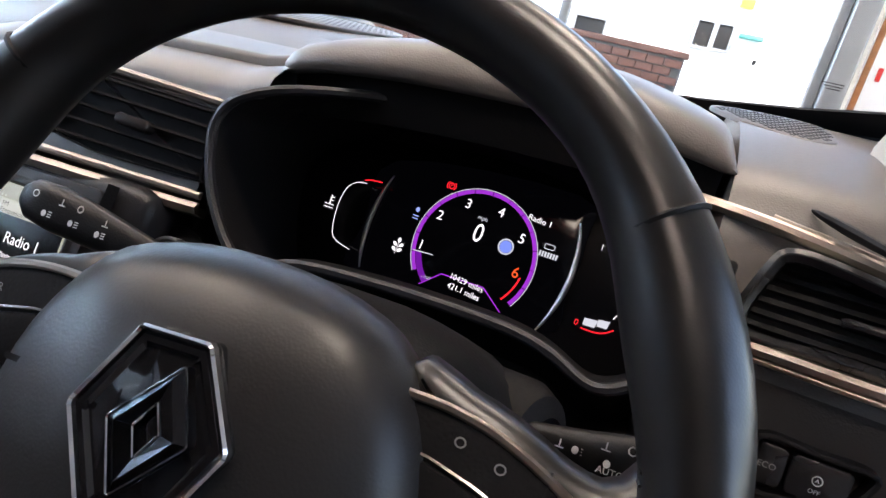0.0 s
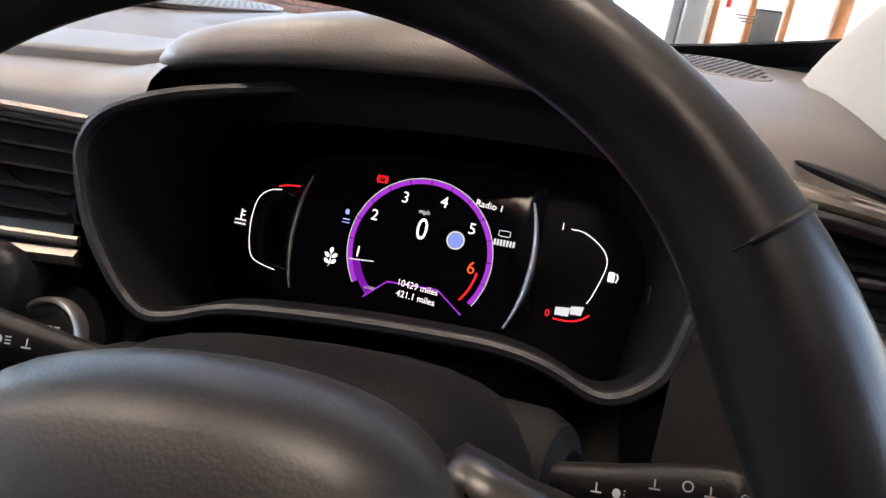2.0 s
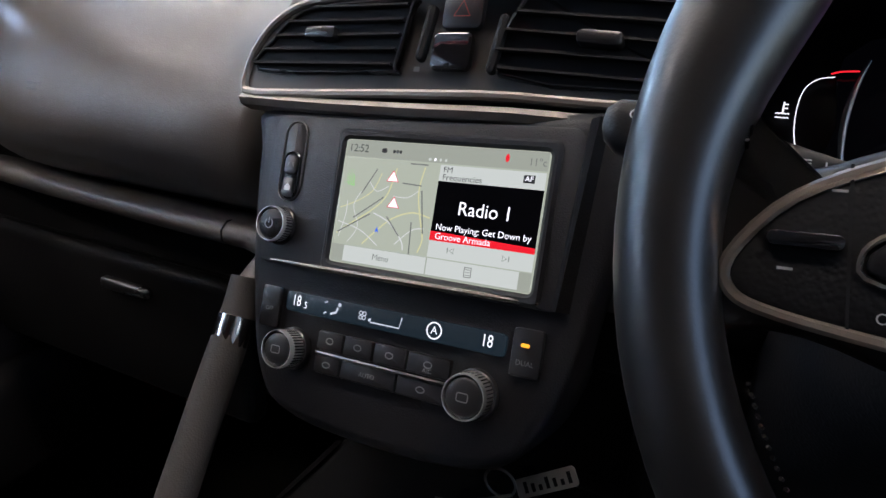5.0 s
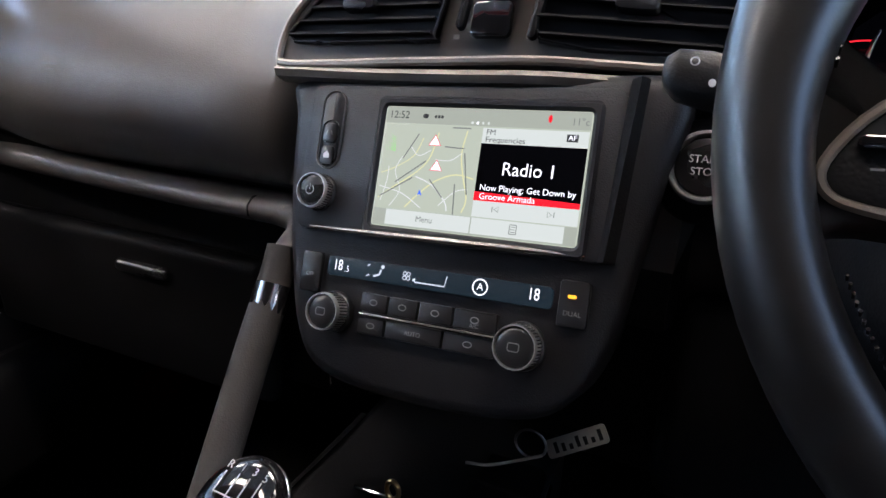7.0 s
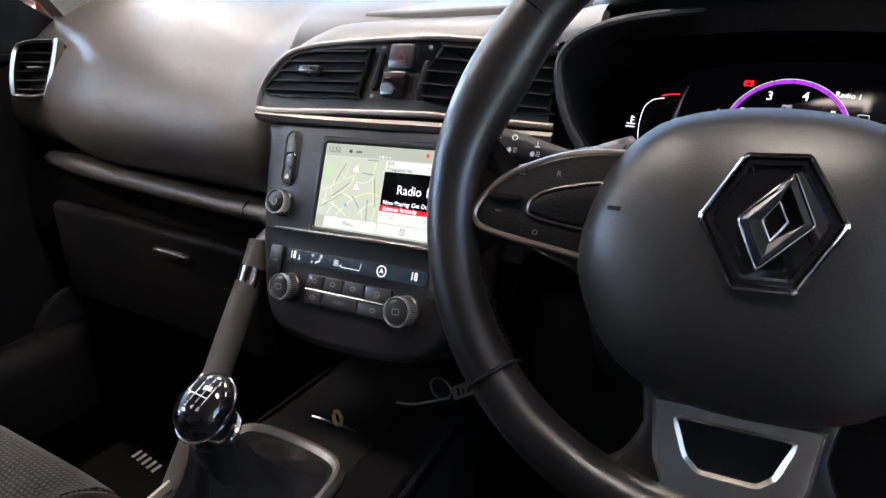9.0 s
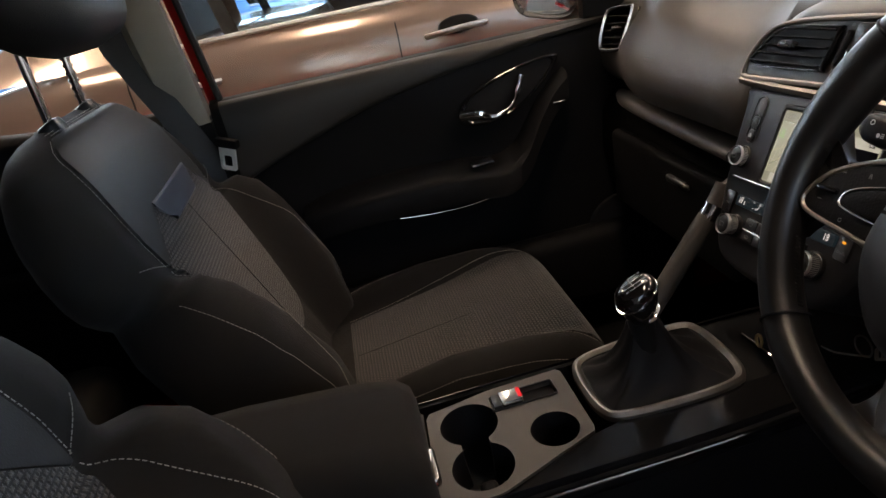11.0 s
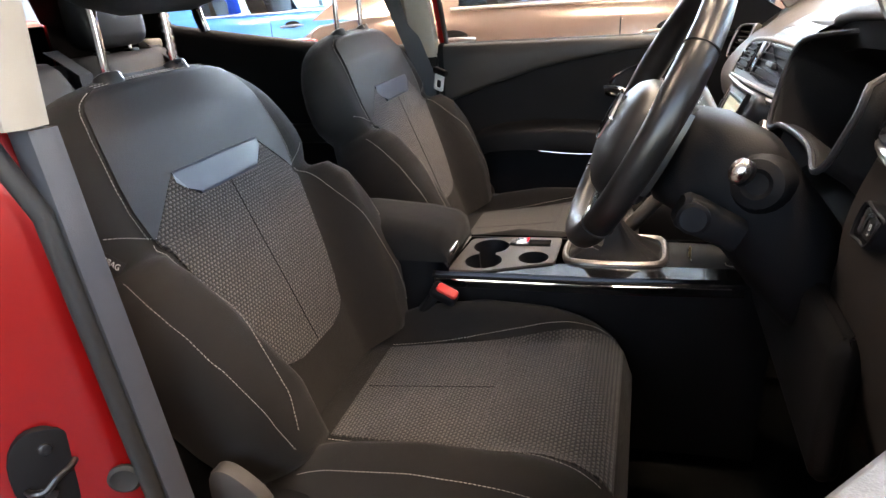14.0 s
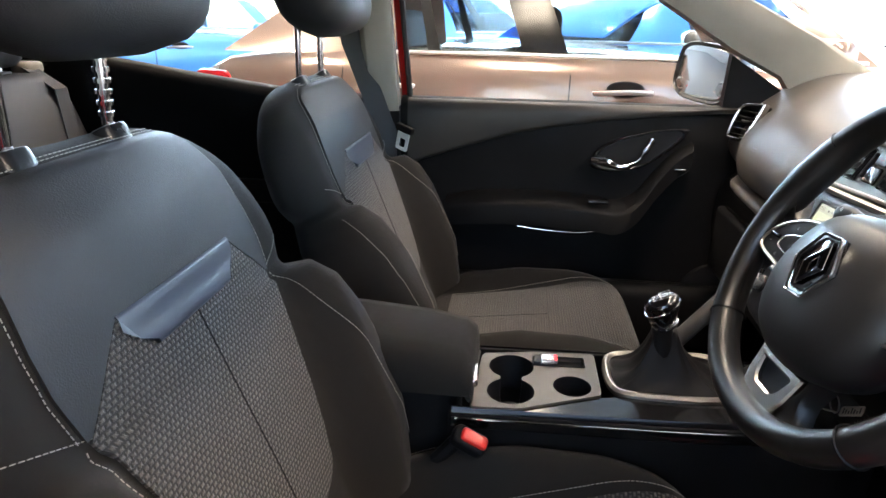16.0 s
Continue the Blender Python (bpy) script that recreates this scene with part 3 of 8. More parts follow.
# ---- parked cars beside and beyond ----
def parked_car(paint, m, label, windows=TINTED):
    """A hatchback facing +y, centred at the frame m, its wheels on the ground."""
    car = thing("parked_car", label, "car", at=m)
    stations = [(-1.68, 0.62, 0.42, 0.86), (-1.63, 0.80, 0.34, 0.98), (-1.46, 0.88, 0.28, 1.05), (-1.1, 0.915, 0.24, 1.09), (-0.5, 0.92, 0.22, 1.095),
                (0.2, 0.92, 0.22, 1.08), (0.8, 0.915, 0.22, 1.05), (1.2, 0.90, 0.24, 1.02), (1.8, 0.87, 0.28, 0.93), (2.2, 0.78, 0.32, 0.82), (2.32, 0.6, 0.38, 0.72)]
    rings = []
    for y, hw, zl, zb in stations:
        prof = [(hw * 0.86, zl), (hw * 0.96, zl + 0.06), (hw * 0.985, zl + 0.25), (hw * 0.972, zl + 0.42), (hw, zb - 0.30), (hw * 0.992, zb - 0.10), (hw * 0.955, zb - 0.012), (hw * 0.93, zb)]
        rings.append([(x, y, z) for x, z in prof] + [(-x, y, z) for x, z in reversed(prof)])
    body = part("body", loft(rings), paint, car, at=m, angle=60)
    roofs = [(-1.40, 0.55, 1.16), (-1.12, 0.64, 1.36), (-0.80, 0.67, 1.47), (-0.3, 0.68, 1.52), (0.3, 0.665, 1.49), (0.7, 0.63, 1.36)]
    rr = []
    for y, hw, z in roofs:
        rr.append([(hw * s, y, z + 0.035 * (1 - s * s) - 0.02 * abs(s) ** 6) for s in lin(-1, 1, 11)] + [(hw * s, y, z - 0.04) for s in lin(1, -1, 11)])
    part("roof", loft(rr), paint, car, at=m, angle=60)
    for sx in (1, -1):
        def edge(y):
            up = y * 0.88 - 0.18 if y > -0.6 else float(np.interp(y, [-1.47, -0.6], [-1.12, -0.708]))
            return Vector((sx * 0.875, y, 1.075)), Vector((sx * (0.66 + 0.01), up, float(np.interp(up, [r[0] for r in roofs], [r[2] for r in roofs])) - 0.03))
        for name, y0, y1, mat in (("quarter_panel", -1.47, -0.77, paint), ("quarter_light", -0.77, -0.64, windows), ("window_divider", -0.64, -0.59, DEEP), ("rear_window", -0.59, -0.27, windows), ("b_pillar", -0.27, -0.10, GLOSS),
                                  ("front_window", -0.10, 0.85, windows), ("a_pillar", 0.85, 1.0, paint)):
            a = [edge(y)[0] for y in lin(y0, y1, 6)]
            b = [edge(y)[1] for y in lin(y0, y1, 6)]
            mid = [(p + q) / 2 + Vector((sx * 0.018, 0, 0)) for p, q in zip(a, b)]
            o = part(name, loft([a, mid, b, [q - Vector((sx * 0.006, 0, 0)) for q in b], [q - Vector((sx * 0.006, 0, 0)) for q in mid], [q - Vector((sx * 0.006, 0, 0)) for q in a], a], closed=False), mat, car, at=m)
            if mat is windows:
                o.visible_shadow = False
        part("belt_trim", tube([edge(y)[0] + Vector((sx * 0.012, 0, 0.012)) for y in lin(-0.80, 0.95, 10)], 0.008, 6), BRIGHT, car, "bright belt moulding", at=m)
        for y in (-0.10, -0.98, 0.98):
            pts = []
            for z in lin(0.30, 1.06, 12):
                hw = float(np.interp(y, [s[0] for s in stations], [s[1] for s in stations]))
                zb = float(np.interp(y, [s[0] for s in stations], [s[3] for s in stations]))
                k = float(np.interp(z, [0.22, 0.28, 0.47, 0.64, zb - 0.30, zb - 0.1, zb], [0.86, 0.96, 0.985, 0.972, 1.0, 0.992, 0.94]))
                pts.append((sx * (hw * k + 0.0005), y + 0.01 * (z - 0.7), z))
            part("door_gap", tube(pts, 0.0035, 4), DEEP, car, at=m)
        for y in (0.10, -0.80):
            h = part("door_handle", tube(spline([(sx * 0.915, y - 0.105, 0.955), (sx * 0.945, y - 0.06, 0.962), (sx * 0.95, y + 0.02, 0.967), (sx * 0.94, y + 0.08, 0.966), (sx * 0.912, y + 0.105, 0.962)], 4), 0.0125, 8, flat=0.6), BRIGHT, car, "chrome door handle", at=m)
            part("recess", plate(oval(0, 0, 0.07, 0.03), -0.004, 0.004, 0.002), DEEP, h, at=m @ Matrix.Translation((sx * 0.916, y + 0.01, 0.975)) @ pose(0, 0, 0, 90, 0, 90 * sx))
        for y in (-1.08, 1.42):
            wh = part("wheel", tube([(sx * 0.80, y + 0.25 * math.cos(a), 0.32 + 0.25 * math.sin(a)) for a in lin(0, 2 * math.pi * 23 / 24, 24)], 0.075, 10, closed=True), RUBBER, car, at=m)
            part("rim", lathe([(0.02, 0.05), (0.19, 0.03), (0.2, 0.06), (0.2, -0.08), (0.02, -0.08)], 20), ALU, wh, at=m @ Matrix.Translation((sx * 0.83, y, 0.32)) @ pose(0, 0, 0, 0, 90 * sx))
        part("tail_lamp", plate(rrect(0, 0, 0.22, 0.13, 0.05), -0.01, 0.014, 0.01), TAIL, car, "red tail lamp", at=m @ Matrix.Translation((sx * 0.825, -1.545, 0.930)) @ pose(0, 0, 0, 90, 0, 68 * sx))
        part("headlamp", plate(rrect(0, 0, 0.35, 0.13, 0.05), 0, 0.03, 0.012), CHROME, car, "clear headlamp", at=m @ Matrix.Translation((sx * 0.72, 2.1, 0.74)) @ pose(0, 0, 0, 90, 0, 135 * sx))
        mi = part("door_mirror", box(sx * 0.99, 0.78, 1.10, 0.2, 0.1, 0.14, 0.04), paint, car, at=m)
        part("mirror_glass", plate(rrect(0, 0, 0.15, 0.1, 0.03), 0, 0.006, 0.002), MIRROR, mi, at=m @ frame3((sx * 0.99, 0.725, 1.10), 0))
    for name, y0, y1, up in (("windscreen", 0.98, 0.70, 1), ("rear_screen", -1.42, -1.16, 0)):
        za, zb = (1.05, 1.36) if up else (1.10, 1.33)
        o = part(name, slabs([(x, y0, za) for x in lin(-0.74, 0.74, 7)], [(x * 0.8, y1, zb) for x in lin(-0.74, 0.74, 7)], 0.006), windows, car, at=m)
        o.visible_shadow = False
    part("seat_row", box(0, -0.2, 0.9, 1.2, 0.16, 0.75, 0.06), CLOTH, car, at=m)
    part("rear_seat_row", box(0, -0.92, 0.9, 1.25, 0.16, 0.7, 0.06), CLOTH, car, at=m)
    part("bumper", box(0, 2.28, 0.42, 1.5, 0.12, 0.28, 0.05), DEEP, car, at=m)
    return car


parked_car(BROWN_PAINT, Matrix.Translation((-2.47, 0.02, 0.03)), "metallic brown hatchback parked alongside with chrome door handles")
parked_car(BLUE_PAINT, pose(-5.6, 1.2, 0.0, 0, 0, 35), "glossy blue hatchback parked beyond the brown car")
parked_car(BLUE_PAINT, pose(-5.3, -3.6, 0.0, 0, 0, 20), "pale blue hatchback standing further back in the showroom")
parked_car(BLUE_PAINT, pose(-8.0, -1.4, 0.0, 0, 0, 60), "blue hatchback near the far showroom wall")
parked_car(WHITE_PAINT, pose(-3.6, 4.0, 0.0, 0, 0, 75), "white hatchback parked by the showroom window")

# ---- the red car round the camera: shell ----
body_shell = thing("red_car_body", "red car body with open driver's doorway, roof and sills", "car", (0, -0.6, 0.2))
rr = []
for y, hw, z in ((-2.05, 0.50, 1.30), (-1.8, 0.54, 1.44), (-1.3, 0.57, 1.53), (-0.7, 0.58, 1.555), (-0.3, 0.56, 1.53), (-0.08, 0.53, 1.48)):
    rr.append([(hw * s, y, z + 0.03 * (1 - s * s)) for s in lin(-1, 1, 13)] + [(hw * s, y, z - 0.05 + 0.03 * (1 - s * s)) for s in lin(1, -1, 13)])
part("roof", loft(rr), RED_PAINT, body_shell)
part("headliner", loft([[(x * 0.99, y, z - 0.056) for x, y, z in r[:13]] + [(x * 0.99, y, z - 0.062) for x, y, z in r[12::-1]] for r in rr]), BEIGE, body_shell, "pale fabric headliner")
part("floor_pan", box(0, -0.6, 0.30, 1.44, 3.0, 0.06, 0.02), CARPET, body_shell, "dark carpet")
part("side_carpet", box(-0.672, -0.1, 0.40, 0.03, 1.1, 0.20, 0.01), CARPET, body_shell, "dark carpeted inner sill")
part("bulkhead", box(0, 0.93, 0.72, 1.46, 0.05, 0.78, 0.02), DEEP, body_shell)
for sx in (-1, 1):
    part("kick_panel", box(sx * 0.70, 0.62, 0.68, 0.03, 0.66, 0.72, 0.01), PLASTIC, body_shell, "dark footwell side panel")
part("footwell_board", slabs([(-0.70, 0.62, 0.33), (0.70, 0.62, 0.33)], [(-0.70, 0.90, 0.62), (0.70, 0.90, 0.62)], 0.03), CARPET, body_shell, "carpeted footwell slope")
part("bonnet", box(0, 1.45, 1.0, 1.6, 0.95, 0.12, 0.05), RED_PAINT, body_shell)
part("tailgate", box(0, -2.05, 0.75, 1.4, 0.08, 0.9, 0.04), RED_PAINT, body_shell)
part("tailgate_trim", box(0, -1.995, 0.80, 1.3, 0.02, 0.76, 0.008), PLASTIC, body_shell, "dark inner trim of the tailgate")
# Unseen dark glass, added to cut light from behind.
part("tailgate_glass", slabs([(x, -2.07, 1.18) for x in lin(-0.66, 0.66, 7)], [(x * 0.8, -2.03, 1.32) for x in lin(-0.66, 0.66, 7)], 0.006), PRIVACY, body_shell, "dark tailgate glass")
part("sill", box(0.73, -0.1, 0.36, 0.10, 1.05, 0.14, 0.03), RED_PAINT, body_shell, "red painted sill")
part("passenger_sill", box(-0.73, -0.6, 0.36, 0.10, 2.6, 0.14, 0.03), RED_PAINT, body_shell)
for sx in (-1, 1):
    part("front_wing", box(sx * 0.80, 1.2, 0.72, 0.10, 1.3, 0.66, 0.05), RED_PAINT, body_shell)
    part("rear_quarter", loft([[(sx * x, y, z) for x, z in ((0.71, 0.3), (0.70, 0.7), (0.70, 1.0), (0.69, 1.10 + 0.10 * max(0, -1.2 - y)), (0.78, 1.10 + 0.1 * max(0, -1.2 - y)), (0.83, 0.9), (0.83, 0.5), (0.78, 0.3))] for y in lin(-2.05, -1.40, 6)]), RED_PAINT, body_shell)
    part("c_pillar", slabs([(sx * 0.70, -1.50, 1.12), (sx * 0.70, -2.0, 1.2)], [(sx * 0.58, -1.45, 1.48), (sx * 0.55, -1.9, 1.42)], 0.05 * sx), PLASTIC, body_shell, "dark rear pillar trim")
    part("quarter_trim", loft([[(sx * x, y, z) for x, z in ((0.665, 0.40), (0.66, 0.9), (0.672, 1.115 + 0.1 * max(0, -1.2 - y)), (0.72, 1.125 + 0.1 * max(0, -1.2 - y)), (0.72, 1.118 + 0.1 * max(0, -1.2 - y)), (0.69, 1.0), (0.69, 0.40))] for y in lin(-2.0, -1.50, 5)]), PLASTIC, body_shell, "dark luggage bay side trim")

PLACE[0] = DASH_FIT
WS = lambda x: 0.93 - 0.30 * (x / 0.66) ** 2
wsb = [(x, WS(x), 1.10 + 0.05 * (x / 0.66) ** 2) for x in lin(-0.67, 0.67, 17)]
wst = [(x * 0.8, -0.05 - 0.10 * (x / 0.66) ** 2, 1.485) for x in lin(-0.67, 0.67, 17)]
ws = part("windscreen", loft([wsb, wst, [(x, y, z - 0.005) for x, y, z in wst], [(x, y, z - 0.005) for x, y, z in wsb], wsb], closed=False), GLASS, body_shell)
ws.visible_shadow = False
part("frit_band", loft([[(x, y + 0.015, z - 0.045) for x, y, z in wsb], [(x, y - 0.010, z - 0.002) for x, y, z in wsb], [(x, y - 0.010 - 0.040 - 0.02 * abs(x / 0.67) ** 6, z + 0.014 + 0.008 * abs(x / 0.67) ** 6) for x, y, z in wsb],
                              [(x, y - 0.008 - 0.040 - 0.02 * abs(x / 0.67) ** 6, z + 0.016 + 0.008 * abs(x / 0.67) ** 6) for x, y, z in wsb], [(x, y - 0.008, z) for x, y, z in wsb]], closed=False), DEEP, ws, "black printed edge of the windscreen")
for k, w in enumerate((0.020, 0.017, 0.013)):
    part("sticker", flat(rrect(0, -0.0055 * k, w, 0.0022, 0.0008), 0.0), DEEP, ws, "short row of small dark printed marks", at=frame3((0.602, 0.618, 1.186), 60))
for sx in (-1, 1):
    PLACE[0] = DASH_FIT if sx > 0 else Matrix()
    pl = part("a_pillar_trim", loft([
        *(([(0.667, 0.2155, 1.074), (0.630, 0.2355, 1.0785), (0.622, 0.3755, 1.091), (0.621, 0.4845, 1.114), (0.633, 0.5255, 1.1316), (0.687, 0.5355, 1.1316)],
           [(0.667, 0.19, 1.13), (0.634, 0.20, 1.135), (0.624, 0.30, 1.145), (0.622, 0.445, 1.152), (0.634, 0.485, 1.16), (0.687, 0.495, 1.16)]) if sx > 0 else
          ([(-0.70, 0.388, 1.062), (-0.66, 0.382, 1.070), (-0.642, 0.46, 1.092), (-0.636, 0.535, 1.118), (-0.65, 0.565, 1.128), (-0.71, 0.575, 1.13)],
           [(-0.69, 0.338, 1.123), (-0.652, 0.330, 1.132), (-0.636, 0.39, 1.148), (-0.630, 0.472, 1.162), (-0.642, 0.492, 1.165), (-0.70, 0.495, 1.165)])),
        [(0.67, 0.15, 1.215), (0.645, 0.145, 1.22), (0.625, 0.22, 1.22), (0.620, 0.31, 1.20), (0.628, 0.37, 1.205), (0.67, 0.36, 1.205)] if sx > 0 else
        [(-0.68, 0.225, 1.178), (-0.645, 0.218, 1.187), (-0.628, 0.29, 1.203), (-0.622, 0.385, 1.214), (-0.635, 0.405, 1.212), (-0.69, 0.41, 1.21)],
        *(() if sx > 0 else ([(-0.645, 0.042, 1.283), (-0.607, 0.036, 1.290), (-0.590, 0.10, 1.297), (-0.585, 0.20, 1.298), (-0.60, 0.222, 1.294), (-0.65, 0.225, 1.29)],)),
        [(sx * 0.61, -0.17, 1.44), (sx * 0.56, -0.17, 1.44), (sx * 0.53, -0.08, 1.46), (sx * 0.53, -0.02, 1.475), (sx * 0.55, 0.03, 1.48), (sx * 0.60, 0.03, 1.48)]]), BEIGE, body_shell, "pale fabric-covered windscreen pillar trim", angle=50)

PLACE[0] = Matrix()

# ---- doors ----
def belt(y):
    return 1.056 + 0.14 * max(0.0, -0.75 - y) ** 1.2


def door_side(y0, y1, sx=-1, xo=0.0):
    """The inner skin of a door as rows along y."""
    rows = []
    for y in lin(y0, y1, 24):
        zb = belt(y)
        rows.append([(sx * (x + xo), y, z) for x, z in ((0.735, zb - 0.012), (0.70, zb), (0.672, zb - 0.006), (0.662, zb - 0.03), (0.668, zb - 0.10), (0.674, zb - 0.17), (0.676, 0.80), (0.68, 0.6), (0.685, 0.42), (0.735, 0.40))])
    return rows


pdoor = thing("passenger_door", "closed black passenger door panel with chrome handle and armrest", "car door", (-0.7, 0, 0.4))
part("panel", loft(door_side(-0.56, 0.44)), PLASTIC, pdoor, angle=60)
part("outer_skin", box(-0.80, -0.05, 0.72, 0.09, 1.06, 0.64, 0.03), RED_PAINT, pdoor)
# padded upper field with a swept lower edge
pad_edge = spline([(-0.54, 0.885), (-0.489, 0.907), (-0.35, 0.953), (-0.229, 0.986), (-0.05, 1.016), (0.149, 1.037), (0.30, 1.046), (0.40, 1.048)], 5)
part("upper_pad", loft([[(-0.675, y, belt(y) - 0.003), (-0.662, y, belt(y) - 0.003), (-0.653, y, belt(y) - 0.010), (-0.649, y, 0.55 * belt(y) + 0.45 * z), (-0.648, y, z + 0.010), (-0.650, y, z + 0.003), (-0.656, y, z - 0.001), (-0.676, y, z - 0.003)] for y, z in pad_edge]), DOOR_PAD, pdoor, "padded upper field of the door", angle=60)
arm = [(-0.44, 0.80, 0.05), (-0.36, 0.820, 0.085), (-0.20, 0.828, 0.095), (-0.08, 0.822, 0.095), (-0.01, 0.812, 0.085), (0.04, 0.835, 0.062), (0.08, 0.890, 0.044), (0.12, 0.938, 0.030), (0.16, 0.968, 0.018)]
part("armrest", loft([[(-0.67, y, z - 0.075), (-0.66 + d, y, z - 0.06), (-0.655 + d, y, z - 0.015), (-0.665 + d, y, z - 0.003), (-0.67, y, z + 0.004)] for y, z, d in [tuple(q) for q in spline(arm, 4)]]), PLASTIC, pdoor, "padded black armrest with pull handle", angle=50)
part("accent_strip", tube(spline([(-0.566, -0.25, 0.764), (-0.563, -0.18, 0.758), (-0.565, -0.10, 0.756), (-0.572, -0.02, 0.766)], 4), 0.0014, 6), SATIN, pdoor, "thin chrome accent")
part("switch", box(-0.585, -0.06, 0.832, 0.03, 0.05, 0.008, 0.003), PIANO, pdoor, "window switch")
part("bright_tab", box(-0.630, 0.122, 0.908, 0.008, 0.05, 0.005, 0.002), CHROME, pdoor)
HD = Matrix.Translation((-0.648, 0, 0)) @ pose(0, 0, 0, 90, 0, 90)
cup = spline([(-0.078, 0.905), (-0.066, 0.945), (-0.02, 0.973), (0.04, 0.992), (0.10, 1.003), (0.142, 1.004), (0.140, 0.985), (0.088, 0.935), (0.035, 0.905), (-0.03, 0.893)], 5, True)
hr = part("handle_recess", band(cup, scaled(cup, 0.86), -0.012, 0.006, 0.004), PIANO, pdoor, "recess round the door handle", at=HD)
part("recess_floor", flat(scaled(cup, 0.9), 0.001), DEEP, hr, at=HD)
part("door_handle", tube(spline([(-0.637, -0.075, 0.922), (-0.622, -0.045, 0.923), (-0.614, -0.01, 0.912), (-0.616, 0.025, 0.925), (-0.622, 0.045, 0.950), (-0.635, 0.060, 0.976)], 5),
     [0.013] * 5 + [0.014] * 3 + [0.009] * 6 + [0.0055] * 5 + [0.009] * 5 + [0.012] * 2, 10, flat=0.75), CHROME, pdoor, "chrome door handle")
part("pocket", box(-0.625, -0.05, 0.52, 0.08, 0.8, 0.18, 0.03), PLASTIC, pdoor)
part("speaker_grille", plate(oval(0.26, 0.58, 0.085, 0.085), 0, 0.012, 0.004), DEEP, pdoor, at=HD)
part("window_frame", loft([[(-0.70, -0.545, 1.05), (-0.70, -0.562, 1.05), (-0.73, -0.562, 1.05), (-0.73, -0.545, 1.05)], [(-0.60, -0.565, 1.47), (-0.60, -0.582, 1.47), (-0.63, -0.582, 1.47), (-0.63, -0.565, 1.47)]]), RED_PAINT, pdoor, "red painted window frame upright")
part("window_seal", tube([(-0.695, -0.54, 1.05), (-0.60, -0.56, 1.46)], 0.007, 6), RUBBER, pdoor)
g = part("window_glass", slabs([(-0.722, y, 1.04) for y in lin(-0.55, 0.40, 5)], [(-0.622, -0.56, 1.46), (-0.622, -0.45, 1.46), (-0.622, -0.35, 1.455), (-0.625, -0.25, 1.445), (-0.635, -0.16, 1.42)], 0.004), GLASS, pdoor)
g.visible_shadow = False
part("sail_panel", loft([[(-0.675, 0.22, 1.055), (-0.675, 0.40, 1.055), (-0.675, 0.36, 1.09), (-0.668, 0.27, 1.145), (-0.664, 0.22, 1.175)], [(-0.70, 0.22, 1.055), (-0.70, 0.40, 1.055), (-0.70, 0.36, 1.09), (-0.695, 0.27, 1.145), (-0.69, 0.22, 1.175)]]), PLASTIC, pdoor, "black corner panel")
MF = frame3((-0.955, 0.240, 1.115), 10, 0, 31)
sq = [(math.copysign(abs(math.cos(a)) ** 0.55, math.cos(a)), math.copysign(abs(math.sin(a)) ** 0.55, math.sin(a))) for a in lin(0, 2 * math.pi * 31 / 32, 32)]
mir = part("door_mirror", loft([[(0.108 * c * k, 0.080 * v * k - 0.01 * c, d) for c, v in sq] for k, d in ((0.90, 0.001), (0.96, 0.006), (1.0, 0.0), (1.02, -0.02), (0.98, -0.06), (0.80, -0.10), (0.45, -0.125))]), SMOOTH, pdoor, "black door mirror housing", at=MF, angle=60)
part("mirror_glass", plate([(0.094 * c, 0.068 * v - 0.009 * c) for c, v in sq], -0.002, 0.0035, 0.001), MIRROR, mir, "mirror glass", at=MF)
part("mirror_arm", box(-0.80, 0.285, 1.075, 0.22, 0.05, 0.04, 0.015), PIANO, mir)

rdoor = thing("rear_passenger_door", "closed black rear door panel with tinted window", "car door", (-0.7, -1, 0.4))
part("panel", loft(door_side(-1.55, -0.655)), PLASTIC, rdoor, angle=60)
part("outer_skin", box(-0.80, -1.05, 0.69, 0.09, 0.95, 0.62, 0.03), RED_PAINT, rdoor)
part("armrest", box(-0.64, -1.05, 0.80, 0.06, 0.5, 0.06, 0.02), PLASTIC, rdoor)
part("door_handle", tube([(-0.645, -0.80, 0.915), (-0.63, -0.78, 0.93), (-0.645, -0.74, 0.94)], 0.008, 8), CHROME, rdoor)
part("window_frame", tube(spline([(-0.69, -1.36, 1.12), (-0.675, -1.37, 1.20), (-0.65, -1.34, 1.32), (-0.62, -1.2, 1.42), (-0.605, -0.9, 1.46), (-0.60, -0.7, 1.47)], 4), 0.016, 8), PIANO, rdoor, "dark window frame")
g = part("window_glass", slabs([(-0.722, y, belt(y) - 0.02) for y in lin(-1.38, -0.68, 5)], [(-0.64, -1.36, 1.36), (-0.63, -1.2, 1.42), (-0.622, -1.0, 1.45), (-0.622, -0.85, 1.46), (-0.622, -0.70, 1.46)], 0.004), GLASS, rdoor)
g.visible_shadow = False

